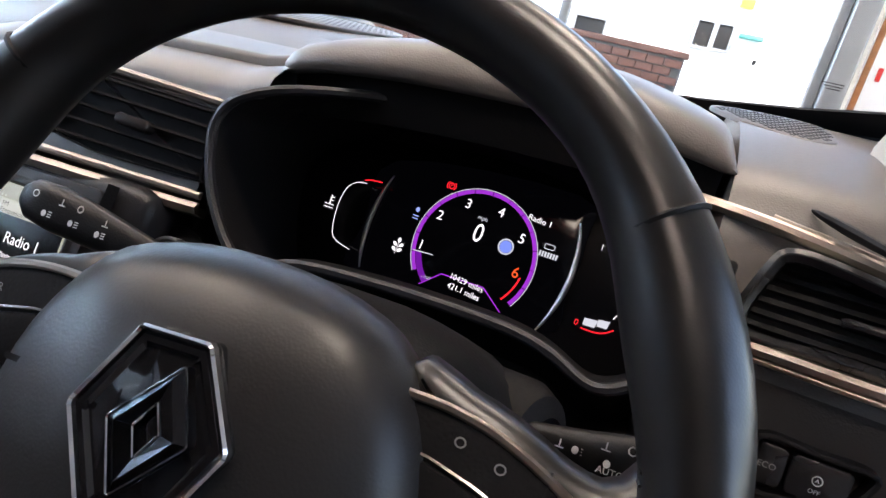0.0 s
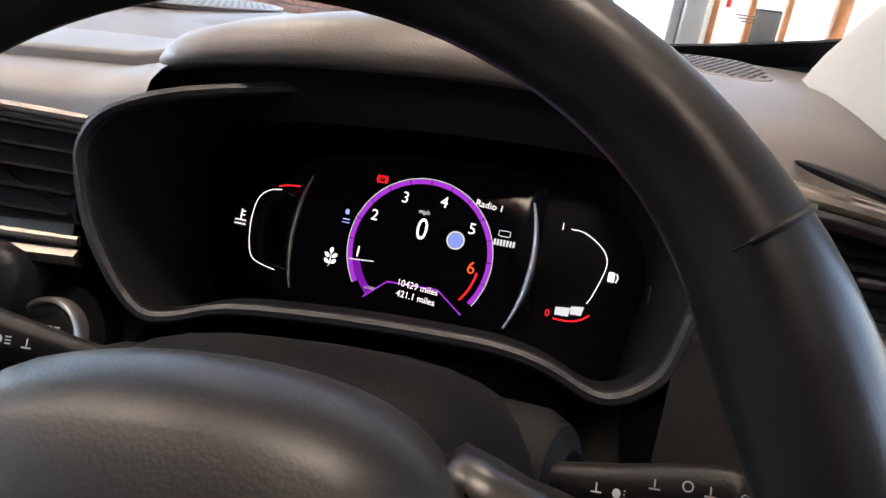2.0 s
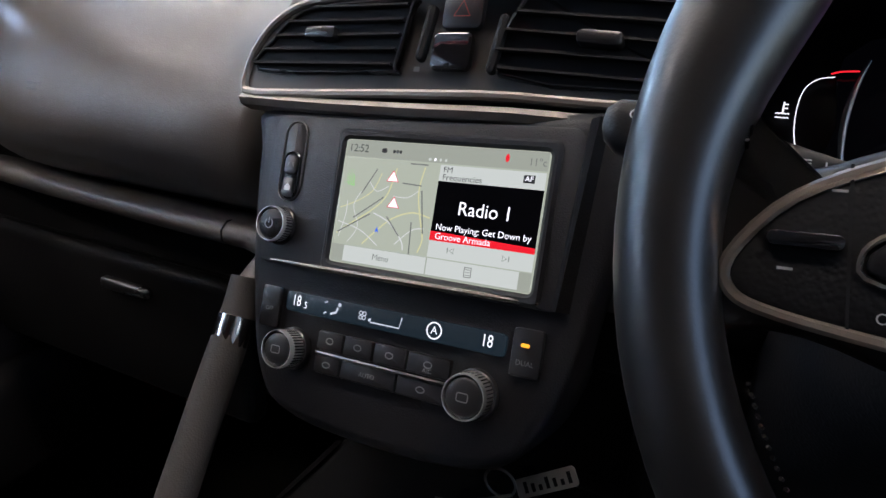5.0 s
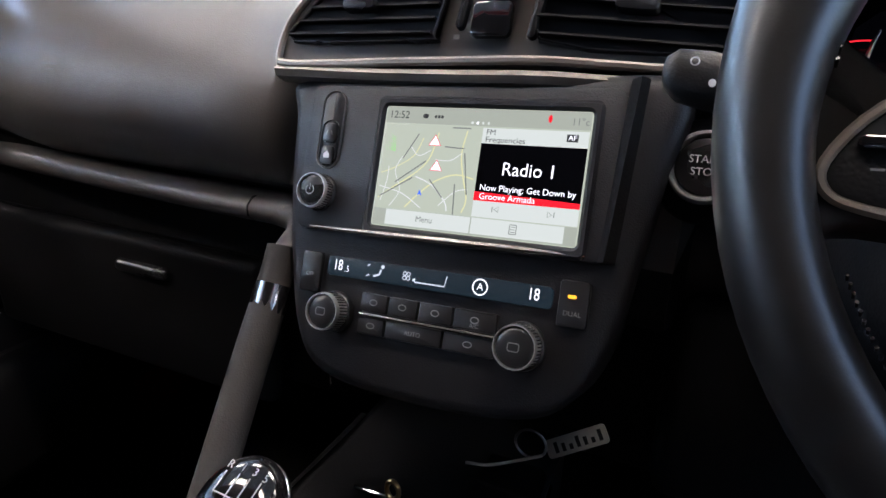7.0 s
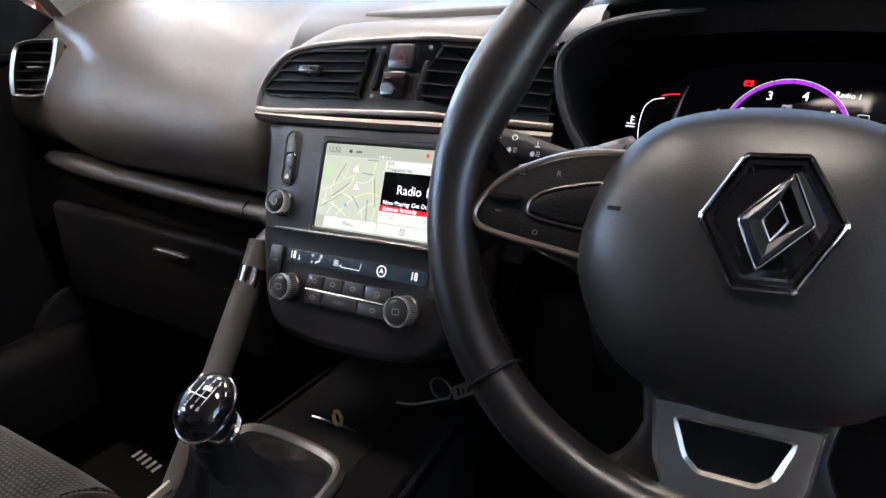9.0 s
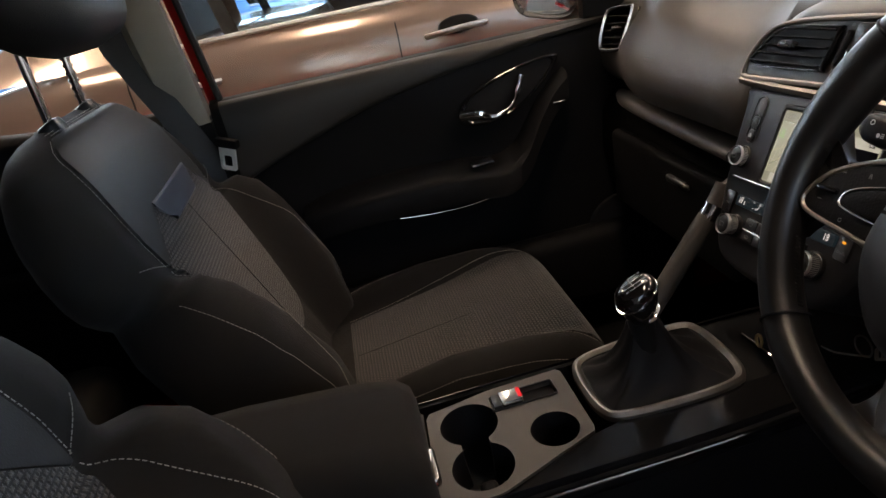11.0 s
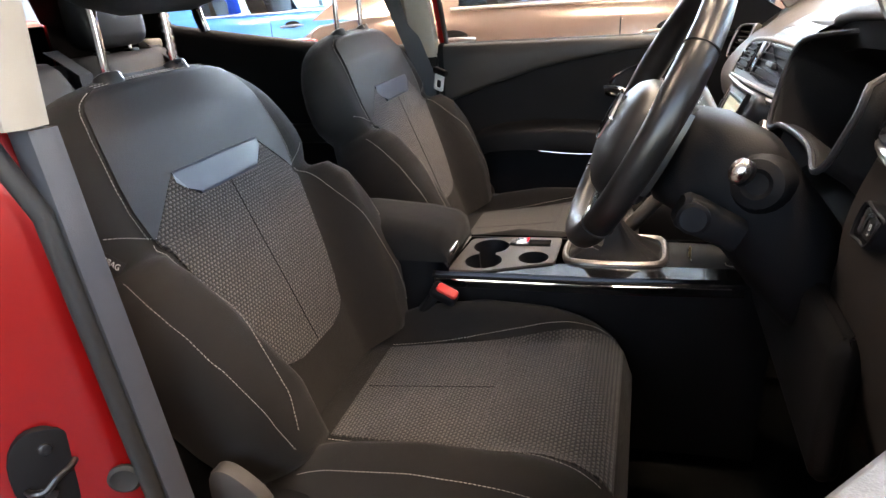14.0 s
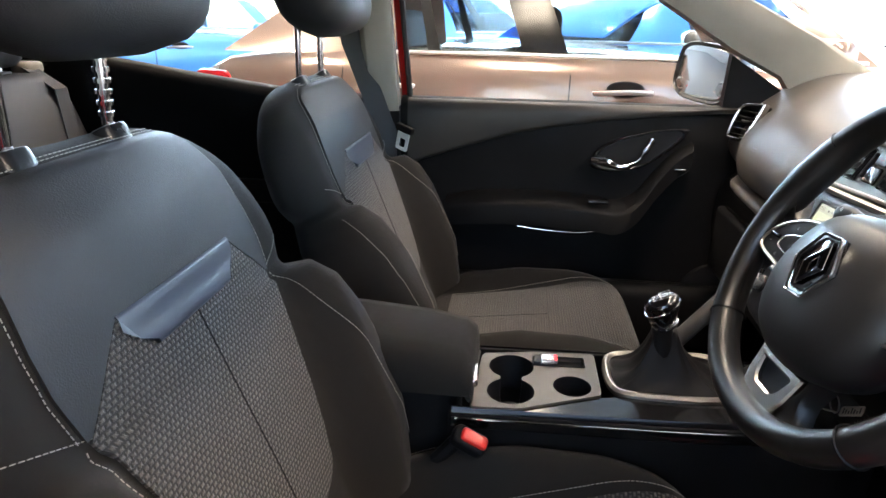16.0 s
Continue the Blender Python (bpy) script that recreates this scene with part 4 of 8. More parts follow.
# ---- pillars between the doors, belts ----
bp = thing("passenger_b_pillar", "pale and black trimmed passenger side pillar", "pillar trim", (-0.7, -0.65, 0.4), kind="structure")
part("upper_trim", loft([[(-0.665, -0.565, 1.02), (-0.655, -0.58, 1.02), (-0.655, -0.63, 1.02), (-0.67, -0.645, 1.02), (-0.71, -0.645, 1.02), (-0.71, -0.565, 1.02)], [(-0.575, -0.583, 1.47), (-0.565, -0.60, 1.47), (-0.565, -0.65, 1.47), (-0.58, -0.665, 1.47), (-0.62, -0.665, 1.47), (-0.62, -0.60, 1.47)]]), BEIGE, bp, "pale upper pillar trim")
part("lower_trim", loft([[(-0.665, -0.57, 0.38), (-0.655, -0.60, 0.38), (-0.655, -0.70, 0.38), (-0.70, -0.72, 0.38), (-0.72, -0.57, 0.38)], [(-0.67, -0.565, 1.03), (-0.66, -0.59, 1.03), (-0.66, -0.67, 1.03), (-0.70, -0.70, 1.03), (-0.72, -0.565, 1.03)]]), PLASTIC, bp)
belt_p = thing("seat_belt", "black seat belt with pale metal tongue hanging at the passenger pillar", "seat belt", (-0.64, -0.63, 1.0))
part("webbing", loft([[(-0.555, -0.725, 1.43), (-0.575, -0.67, 1.43), (-0.577, -0.67, 1.43), (-0.557, -0.725, 1.43)], [(-0.620, -0.695, 1.18), (-0.645, -0.645, 1.18), (-0.647, -0.645, 1.18), (-0.622, -0.695, 1.18)],
      [(-0.625, -0.615, 0.97), (-0.640, -0.565, 0.97), (-0.642, -0.565, 0.97), (-0.627, -0.615, 0.97)], [(-0.62, -0.62, 0.62), (-0.635, -0.57, 0.62), (-0.637, -0.57, 0.62), (-0.622, -0.62, 0.62)]]), STRAP, belt_p)
tg = frame3((-0.615, -0.545, 0.955), 0, 0, 62) @ pose(0, 0, 0, 0, 0, -14)
part("tongue", band(rrect(0, 0, 0.036, 0.05, 0.006), rrect(0, -0.006, 0.018, 0.022, 0.003), 0, 0.004), WHITE_PLASTIC, belt_p, "pale metal belt tongue", at=tg)
part("tongue_grip", plate(rrect(0, 0.03, 0.05, 0.018, 0.005), -0.004, 0.008, 0.003), PLASTIC, belt_p, at=tg)

dp = thing("driver_b_pillar", "driver side pillar with pale upper trim and black lower trim", "pillar trim", (0.73, -0.58, 0.4), kind="structure")


def leaned(y, z):
    return y - 0.085 * (z - 1.10) * (1 if z < 1.1 else -0.2)


def inward(z):
    return 0.08 * max(0.0, z - 1.1) + 0.32 * max(0.0, z - 1.3)


def inset_jamb(z):
    """How far the door jamb and its seal lie further in below the waistline."""
    return 1 - smooth01((z - 1.04) / 0.08)


def pillar_ring(z, yf, yb, x0, x1):
    return [(x0, leaned(yf, z), z), (x1 - 0.012, leaned(yf, z) - 0.002, z), (x1, leaned(yf, z) - 0.012, z), (x1, leaned(yb, z), z), (x0, leaned(yb, z), z)]


part("lower_trim", loft([pillar_ring(z, -0.512, -0.550, 0.712, 0.735) for z in (0.40, 0.6, 0.8, 0.95, 1.113)]), PILLAR, dp, "dark grey grained lower pillar trim")
part("upper_trim", loft([[(x - inward(z), y, z) for x, y, _ in pillar_ring(z, -0.515, -0.58, 0.719, 0.757)] for z in (1.116, 1.2, 1.3, 1.4, 1.5)]), BEIGE, dp, "pale cream upper pillar trim")
part("door_seal", tube([(0.760 - 0.019 * inset_jamb(z) - inward(z), leaned(-0.562 + 0.025 * inset_jamb(z), z), z) for z in lin(0.36, 1.46, 24)], 0.0105, 10), RUBBER, dp, "black rubber door seal")
part("painted_jamb", loft([[(x - dx * inset_jamb(z) - inward(z), leaned(y + dy * inset_jamb(z), z), z) for x, y, dx, dy in ((0.70, -0.560, 0, 0.028), (0.756, -0.572, 0.014, 0.028), (0.770, -0.597, 0.013, 0.025), (0.780, -0.627, 0.003, 0.010), (0.803, -0.642, 0, 0), (0.825, -0.68, 0, 0), (0.825, -0.95, 0, 0), (0.70, -0.95, 0, 0))] for z in (0.34, 0.5, 0.7, 0.9, 1.04, 1.06, 1.08, 1.10, 1.12, 1.3, 1.48)]), RED_PAINT, dp, "glossy red door jamb", angle=70)
for nm, zs_, mat in (("inner_trim", (0.36, 0.6, 0.85, 1.10), PLASTIC), ("upper_inner_trim", (1.118, 1.2, 1.3, 1.4, 1.47), BEIGE)):
    part(nm, loft([[(0.698 - inward(z), leaned(y, z), z) for y in (-0.585, -0.955)] + [(0.690 - inward(z), leaned(y, z), z) for y in (-0.950, -0.590)] for z in zs_]), mat, dp, "plain trim on the cabin side of the pillar")
ST = Matrix.Translation((0.784, -0.592, 0.745)) @ Matrix.Rotation(radians(138), 4, "Z") @ Matrix.Rotation(radians(90), 4, "X")
lk = part("latch_striker", plate(spline([(-0.03, -0.045), (0.03, -0.05), (0.04, -0.01), (0.03, 0.04), (-0.01, 0.052), (-0.035, 0.02)], 4, True), -0.004, 0.006, 0.003), DEEP, dp, "black door latch striker", at=ST)
part("loop", tube(spline([(-0.026, -0.018, 0.004), (-0.020, -0.016, 0.016), (-0.006, -0.014, 0.022), (0.008, -0.002, 0.022), (0.022, 0.002, 0.016), (0.028, 0.003, 0.004)], 4), 0.0040, 8), SMOOTH, lk, "black steel loop", at=ST)
for x, y in ((-0.005, -0.030), (0.004, 0.028)):
    part("bolt", lathe([(0.007, 0), (0.007, 0.004), (0.004, 0.006), (0.0005, 0.006)], 12), SMOOTH, lk, at=ST @ Matrix.Translation((x, y, 0.005)))
part("bump_stop", lathe([(0.019, 0), (0.019, 0.004), (0.015, 0.007), (0.009, 0.005), (0.0005, 0.005)], 20), RUBBER, dp, "round rubber stop", at=Matrix.Translation((0.7515, -0.5245, 0.715)) @ Matrix.Rotation(radians(119), 4, "Z") @ Matrix.Rotation(radians(90), 4, "X"))

# ---- closed rear door on the driver's side ----
# Added to keep light from the right out of the cabin.
rd2 = thing("rear_driver_door", "closed red rear door behind the driver with black inner panel", "car door", (0.7, -1.2, 0.4))
part("panel", loft(door_side(-1.55, -0.97, 1)), PLASTIC, rd2, "black inner panel", angle=60)
part("outer_skin", box(0.80, -1.25, 0.70, 0.07, 0.60, 0.72, 0.03), RED_PAINT, rd2, "glossy red outer skin")
part("window_frame", tube(spline([(0.69, -1.42, 1.12), (0.675, -1.43, 1.20), (0.65, -1.40, 1.32), (0.62, -1.26, 1.42), (0.605, -1.1, 1.46), (0.60, -0.96, 1.47)], 4), 0.016, 8), PIANO, rd2, "dark window frame")
g = part("window_glass", slabs([(0.722, y, belt(y) - 0.02) for y in lin(-1.42, -0.96, 5)], [(0.64, -1.38, 1.36), (0.63, -1.26, 1.42), (0.622, -1.16, 1.45), (0.622, -1.05, 1.46), (0.622, -0.96, 1.46)], 0.004), PRIVACY, rd2, "dark privacy glass")

# ---- open driver's door, its window lowered ----
DD = Matrix.Translation((0.72, 0.342, 0)) @ Matrix.Rotation(math.atan2(-0.662, 0.749), 4, "Z")
ddoor = thing("driver_door", "open driver's door with black inner panel and lowered window", "car door", at=DD)
rows = []
for x in lin(0.0, 0.98, 20):
    rows.append([(x, y, z) for y, z in ((0.11, 0.30), (0.125, 0.55), (0.12, 0.85), (0.10, 1.03), (0.075, 1.04), (0.035, 1.04), (0.008, 1.04), (-0.004, 1.03), (0.0, 0.98), (0.008, 0.90), (0.012, 0.8), (0.014, 0.5), (0.02, 0.30))])
part("inner_panel", loft(rows), PLASTIC, ddoor, "black inner door panel", at=DD, angle=60)
part("door_top", loft([[(x, y, z) for y, z in ((0.112, 1.030), (0.108, 1.048), (0.08, 1.058), (0.03, 1.060), (-0.002, 1.055), (-0.010, 1.042), (-0.008, 1.02))] for x in lin(0.02, 0.98, 12)]), SILL, ddoor, "grained grey top roll of the door", at=DD, angle=60)
part("outer_skin", loft([[(x, y, z) for y, z in ((0.13, 0.29), (0.145, 0.55), (0.14, 0.85), (0.115, 1.03), (0.112, 1.03), (0.122, 0.85), (0.127, 0.55), (0.112, 0.29))] for x in lin(-0.02, 1.0, 8)]), RED_PAINT, ddoor, "red outer skin", at=DD)
part("armrest", loft([[(x, 0.01, z - 0.08), (x, -d, z - 0.06), (x, -d + 0.005, z - 0.012), (x, -d + 0.02, z), (x, 0.01, z + 0.004)] for x, z, d in [tuple(q) for q in spline([(0.16, 0.90, 0.02), (0.25, 0.86, 0.05), (0.35, 0.82, 0.08), (0.55, 0.81, 0.085), (0.75, 0.80, 0.05)], 4)]]), PLASTIC, ddoor, "padded armrest", at=DD, angle=50)
part("accent_strip", tube(spline([(0.22, -0.05, 0.80), (0.35, -0.088, 0.765), (0.52, -0.09, 0.755)], 4), 0.003, 6), CHROME, ddoor, "thin chrome accent", at=DD)
part("door_handle", tube(spline([(0.30, 0.0, 0.93), (0.33, -0.025, 0.932), (0.38, -0.03, 0.925), (0.41, -0.02, 0.95)], 4), 0.009, 8), CHROME, ddoor, "chrome door handle", at=DD)

# ---- dashboard ----
PLACE[0] = DASH_FIT
dash = thing("dashboard", "dark grey grained dashboard with soft rounded top", "dashboard", (0, 0.5, 0.6))
PROF = {
    "passenger": [(0.95, 1.075), (0.78, 1.098), (0.62, 1.115), (0.50, 1.118), (0.40, 1.104), (0.32, 1.076), (0.262, 1.042), (0.222, 1.002), (0.204, 0.968), (0.206, 0.935), (0.222, 0.913), (0.245, 0.900), (0.262, 0.885), (0.26, 0.82), (0.258, 0.74), (0.30, 0.66), (0.45, 0.62), (0.95, 0.60)],
    "centre": [(0.95, 1.080), (0.78, 1.122), (0.62, 1.131), (0.50, 1.128), (0.40, 1.119), (0.32, 1.104), (0.285, 1.092), (0.262, 1.078), (0.25, 1.05), (0.235, 1.00), (0.215, 0.95), (0.20, 0.90), (0.20, 0.86), (0.26, 0.84), (0.27, 0.76), (0.30, 0.68), (0.45, 0.62), (0.95, 0.60)],
    "pod": [(0.95, 1.075), (0.78, 1.10), (0.62, 1.117), (0.50, 1.122), (0.46, 1.118), (0.44, 1.10), (0.43, 1.07), (0.42, 1.03), (0.40, 0.99), (0.37, 0.955), (0.30, 0.94), (0.25, 0.92), (0.235, 0.88), (0.245, 0.82), (0.26, 0.76), (0.30, 0.68), (0.45, 0.62), (0.95, 0.60)],
    "driver": [(0.95, 1.10), (0.78, 1.13), (0.62, 1.1445), (0.50, 1.1385), (0.42, 1.134), (0.35, 1.124), (0.30, 1.112), (0.27, 1.09), (0.252, 1.06), (0.238, 1.02), (0.226, 0.98), (0.222, 0.94), (0.228, 0.89), (0.245, 0.82), (0.27, 0.75), (0.31, 0.68), (0.45, 0.62), (0.95, 0.60)],
}
STN = [(-0.69, "passenger"), (-0.64, "passenger"), (-0.59, "passenger"), (-0.54, "passenger"), (-0.49, "passenger"), (-0.44, "passenger"), (-0.38, "passenger"), (-0.30, "passenger"), (-0.18, "passenger"), (-0.115, "passenger"), (-0.09, "centre"), (0.0, "centre"), (0.10, "centre"), (0.145, "centre"), (0.196, "centre"), (0.203, "pod"), (0.25, "pod"), (0.35, "pod"), (0.45, "pod"), (0.519, "pod"), (0.526, "driver"), (0.555, "driver"), (0.60, "driver"), (0.65, "driver"), (0.69, "driver")]
rings = []
for x, kind in STN:
    bow = 0.06 * smooth01((-x - 0.40) / 0.24)
    rings.append([(x, y + (bow * smooth01((0.5 - y) / 0.25) * smooth01((z - 0.84) / 0.08)), z) for y, z in spline(PROF[kind], 4)])
# Below the cut, shade is put into the dash as a darker colour.
for span, cut, low in ((rings[:16], 44, PLASTIC), (rings[15:], 36, DOOR_PAD)):
    part("upper_body", loft([r[:cut + 1] for r in span], closed=False), DASH, dash, "soft grey dash top", angle=55)
    part("lower_body", loft([r[cut:] for r in span], closed=False), low, dash, "lower dash, darkened to stand in for shade", angle=55)
# stitched seam and demister slot along the top
part("demister_slot", loft([[(x, WS(x) - 0.17, 1.1035 + 0.006 * math.cos(x)), (x, WS(x) - 0.145, 1.1045 + 0.004)] for x in lin(-0.5, 0.5, 21)], closed=False), DEEP, dash, "dark demister slot")
cg = part("centre_grille", plate(oval(0, 0, 0.105, 0.125), -0.002, 0.0015, 0.001), DASH, dash, "perforated centre speaker cover", at=Matrix.Translation((0.045, 0.565, 1.1315)) @ pose(0, 0, 0, 1.5))
part("grille_rim", tube([(x, y, 0.0012) for x, y in oval(0, 0, 0.105, 0.125)], 0.0012, 6, closed=True), RIDGE, cg, "pale edge of the speaker cover", at=Matrix.Translation((0.045, 0.565, 1.1315)) @ pose(0, 0, 0, 1.5))
bm = bmesh.new()
for i in range(-14, 15):
    for j in range(-17, 18):
        u, v = 0.0072 * i + 0.0036 * (j % 2), 0.0070 * j
        if (u / 0.097) ** 2 + (v / 0.117) ** 2 < 1:
            flat([(u + 0.0023 * math.cos(a), v + 0.0023 * math.sin(a)) for a in lin(0, 2 * math.pi * 5 / 6, 6)], 0.0019, bm=bm)
tagged(part("perforation", bm, DEEP, cg, "rows of small dark holes", at=Matrix.Translation((0.045, 0.565, 1.1315)) @ pose(0, 0, 0, 1.5)), kind="stuff")
PLACE[0] = Matrix()
SG = Matrix.Translation((0.585, 0.475, 1.1665)) @ pose(0, 0, 0, 6.8)
go_ = spline([(-0.052, 0.020), (-0.012, 0.044), (0.024, 0.050), (0.044, 0.034), (0.047, -0.018), (0.022, -0.048), (-0.014, -0.034), (-0.044, -0.006)], 5, True)
gr = part("speaker_grille", plate(go_, 0, 0.004, 0.002), DASH, dash, "perforated dash-top speaker cover", at=SG)
bm = bmesh.new()
for i in range(16):
    for j in range(16):
        u, v = -0.05 + 0.0064 * i + 0.0032 * (j % 2), -0.046 + 0.0062 * j
        if all((q[0] - p[0]) * (v - p[1]) - (q[1] - p[1]) * (u - p[0]) < -0.005 * math.hypot(q[0] - p[0], q[1] - p[1]) for p, q in zip(go_, go_[1:] + go_[:1])):
            lathe([(0.0025, 0), (0.0023, 0.0005), (0.0003, 0.0005)], 8, bm=bm, o=(u, v, 0.0038))
tagged(part("perforation", bm, DEEP, gr, "rows of small dark holes", at=SG), kind="stuff")
dm = spline([(0.600, 0.270, 1.1335), (0.612, 0.256, 1.1315), (0.628, 0.236, 1.1290), (0.644, 0.216, 1.1265)], 6)
part("side_demister", tube(dm, [0.0006 + 0.0022 * math.sin(math.pi * k / (len(dm) - 1)) ** 0.7 for k in range(len(dm))], 8, flat=1.3), DEEP, dash, "dark side window demister slot")
PLACE[0] = DASH_FIT
lg = spline([(-0.66, 0.285, 0.872), (-0.56, 0.245, 0.884), (-0.46, 0.224, 0.890), (-0.30, 0.214, 0.890), (-0.16, 0.208, 0.890), (-0.085, 0.204, 0.892)], 6)
part("ledge", loft([[(x, y + 0.06, z - 0.002), (x, y + 0.012, z + 0.0085), (x, y + 0.003, z + 0.0065), (x, y - 0.003, z), (x, y - 0.002, z - 0.007), (x, y + 0.006, z - 0.013), (x, y + 0.06, z - 0.016)] for x, y, z in lg]), DASH, dash, "padded ledge above the glovebox", angle=70)
part("ledge_joint", tube([(-0.142, 0.224, 0.897), (-0.142, 0.212, 0.8985), (-0.142, 0.2045, 0.893), (-0.142, 0.204, 0.885), (-0.142, 0.214, 0.877)], 0.0009, 5), DEEP, dash, "joint in the ledge")
part("glovebox_lid", box(-0.36, 0.238, 0.755, 0.42, 0.03, 0.15, 0.012), PLASTIC, dash, "black glovebox lid")
part("glovebox_latch", box(-0.30, 0.22, 0.80, 0.07, 0.012, 0.012, 0.004), SMOOTH, dash)
part("airbag_mark", flat(rrect(0, 0, 0.022, 0.0022, 0.0005), 0), FAINT, dash, "embossed row of letters", at=frame3((-0.367, 0.2115, 0.993), 24))
part("airbag_mark", flat(rrect(0, 0, 0.016, 0.0022, 0.0005), 0), FAINT, dash, at=frame3((-0.367, 0.2085, 0.988), 20))
part("knee_panel", box(0.40, 0.225, 0.80, 0.40, 0.03, 0.16, 0.02), PLASTIC, dash, "black knee panel under the column")
part("end_cap", plate(spline([(0.24, 0.99), (0.30, 1.07), (0.42, 1.10), (0.47, 1.04), (0.44, 0.9), (0.36, 0.8), (0.27, 0.82)], 5, True), 0, 0.008, 0.004), PLASTIC, dash, at=Matrix.Translation((0.688, 0, 0)) @ pose(0, 0, 0, 90, 0, 90))


def air_vent(name, outline, fr, slats, label, tab=(0, 0), frame_mat=SATIN, parent=None, depth=0.045, frame_w=0.007, inner_mat=SATIN_DARK):
    """A dash vent: bright frame, dark well, slats across, and a tab."""
    v = parent or thing(name, label, "air vent", at=fr)
    inner = inset(outline, frame_w)
    part("surround", band(outline, inner, -0.012, 0.006, 0.003), frame_mat, v, "bright vent surround", at=fr)
    well = [[(x, y, 0.002) for x, y in inner], [(x, y, -depth) for x, y in inset(inner, 0.004)]]
    b = loft(well, caps=False)
    b.faces.new([b.verts.new((x, y, -depth)) for x, y in inset(inner, 0.004)])
    part("well", b, DEEP, v, at=fr)
    ys = [p[1] for p in inner]
    lo, hi = min(ys), max(ys)
    n = len(inner)
    for k in range(slats):
        y = lo + (hi - lo) * (k + 0.6) / slats
        xs = []
        for i in range(n):
            (xa, ya), (xb, yb) = inner[i], inner[(i + 1) % n]
            if (ya - y) * (yb - y) < 0:
                xs.append(xa + (xb - xa) * (y - ya) / (yb - ya))
        if len(xs) >= 2:
            a, c = min(xs) + 0.001, max(xs) - 0.001
            part("slat", loft([[(x, y + 0.0004, -0.026), (x, y - 0.0022, -0.004), (x, y - 0.001, -0.0015), (x, y + 0.0018, -0.003), (x, y + 0.0026, -0.026)] for x in lin(a, c, 3)]), PLASTIC, v, at=fr)
    part("tab", plate(rrect(tab[0], tab[1], 0.024, 0.005, 0.0022), -0.012, 0.004, 0.002), SMOOTH, v, "vent tab", at=fr)
    return v


# centre vents in their bright-edged bezel
CV = frame3((0.05, 0.195, 1.03), 24, 2.6)
pod_o = spline([(-0.139, -0.014), (-0.134, 0.012), (-0.118, 0.034), (-0.09, 0.046), (-0.03, 0.052), (0.06, 0.055), (0.152, 0.055), (0.159, 0.05), (0.160, -0.012), (0.152, -0.014), (0.0, -0.016), (-0.11, -0.019)], 4, True)
def cpart(name, bm, mat, parent, label="", at=None):
    """A part of the centre vents; its right-hand half is bent back behind the binnacle to fit the camera's view."""
    for v in bm.verts:
        v.co.z -= 0.23 * max(0.0, v.co.x - 0.055)
    return part(name, bm, mat, parent, label, at)


cvent = thing("centre_vents", "pair of black slatted centre air vents in a satin bezel", "air vent", at=CV)
cpart("housing", loft([[(x - 0.012, y, -0.028) for x, y in inset(pod_o, 0.004)], [(x, y, -0.004) for x, y in pod_o], [(x, y, 0.0) for x, y in inset(pod_o, 0.003)]]), SATIN_DARK, cvent, "grey bezel panel", at=CV)
cpart("bright_edge", tube([(x, y, 0.001) for x, y in spline([(0.156, 0.0525), (0.06, 0.0525), (-0.03, 0.0495), (-0.09, 0.0435), (-0.116, 0.0315), (-0.1315, 0.011), (-0.136, -0.012), (-0.128, -0.0165), (-0.10, -0.0165), (0.0, -0.0140), (0.10, -0.0125), (0.162, -0.0115)], 5)], 0.0028, 8), VENT_TRIM_DIM, cvent, "satin silver edge trim", at=CV)
cpart("lower_edge", loft([[(x, y0 - 0.0235 + 0.004 * abs(x / 0.17) ** 2, z) for y0, z in ((-0.005, -0.010), (-0.004, 0.001), (0.0, 0.004), (0.004, 0.001), (0.0045, -0.010))] for x in lin(-0.137, 0.162, 16)]), VENT_TRIM_DIM, cvent, "satin silver bar below the vents", at=CV)
lv = spline([(-0.124, -0.002), (-0.116, 0.018), (-0.098, 0.035), (-0.075, 0.041), (-0.012, 0.043), (-0.010, 0.038), (-0.016, 0.003), (-0.022, -0.002)], 3, True)
rv = spline([(0.052, -0.002), (0.062, 0.044), (0.068, 0.047), (0.152, 0.047), (0.1575, 0.042), (0.1585, 0.002), (0.153, -0.003)], 3, True)
for o, tb in ((lv, (-0.072, 0.021)), (rv, (0.105, 0.021))):
    grp = cpart("vent_opening", band(o, inset(o, 0.0015), -0.002, 0.004, 0.001), SMOOTH, cvent, at=CV)
    inner = inset(o, 0.0012)
    cpart("well", flat(inner, 0.0012), DEEP, grp, at=CV)
    lo, hi = min(p[1] for p in inner), max(p[1] for p in inner)
    for k in range(5):
        y = lo + (hi - lo) * (k + 0.55) / 5
        xs = []
        for i in range(len(inner)):
            (xa, ya), (xb, yb) = inner[i], inner[(i + 1) % len(inner)]
            if (ya - y) * (yb - y) < 0:
                xs.append(xa + (xb - xa) * (y - ya) / (yb - ya))
        cpart("slat", loft([[(x, y - 0.0002, 0.0012), (x, y - 0.0012, 0.004), (x, y - 0.0006, 0.0060), (x, y + 0.0010, 0.0056), (x, y + 0.0014, 0.0012)] for x in lin(min(xs) + 0.001, max(xs) - 0.001, 4)]), PLASTIC, grp, at=CV)
    cpart("tab", plate(rrect(tb[0], tb[1], 0.024, 0.008, 0.003), 0.002, 0.010, 0.002), SMOOTH, grp, "vent tab", at=CV)
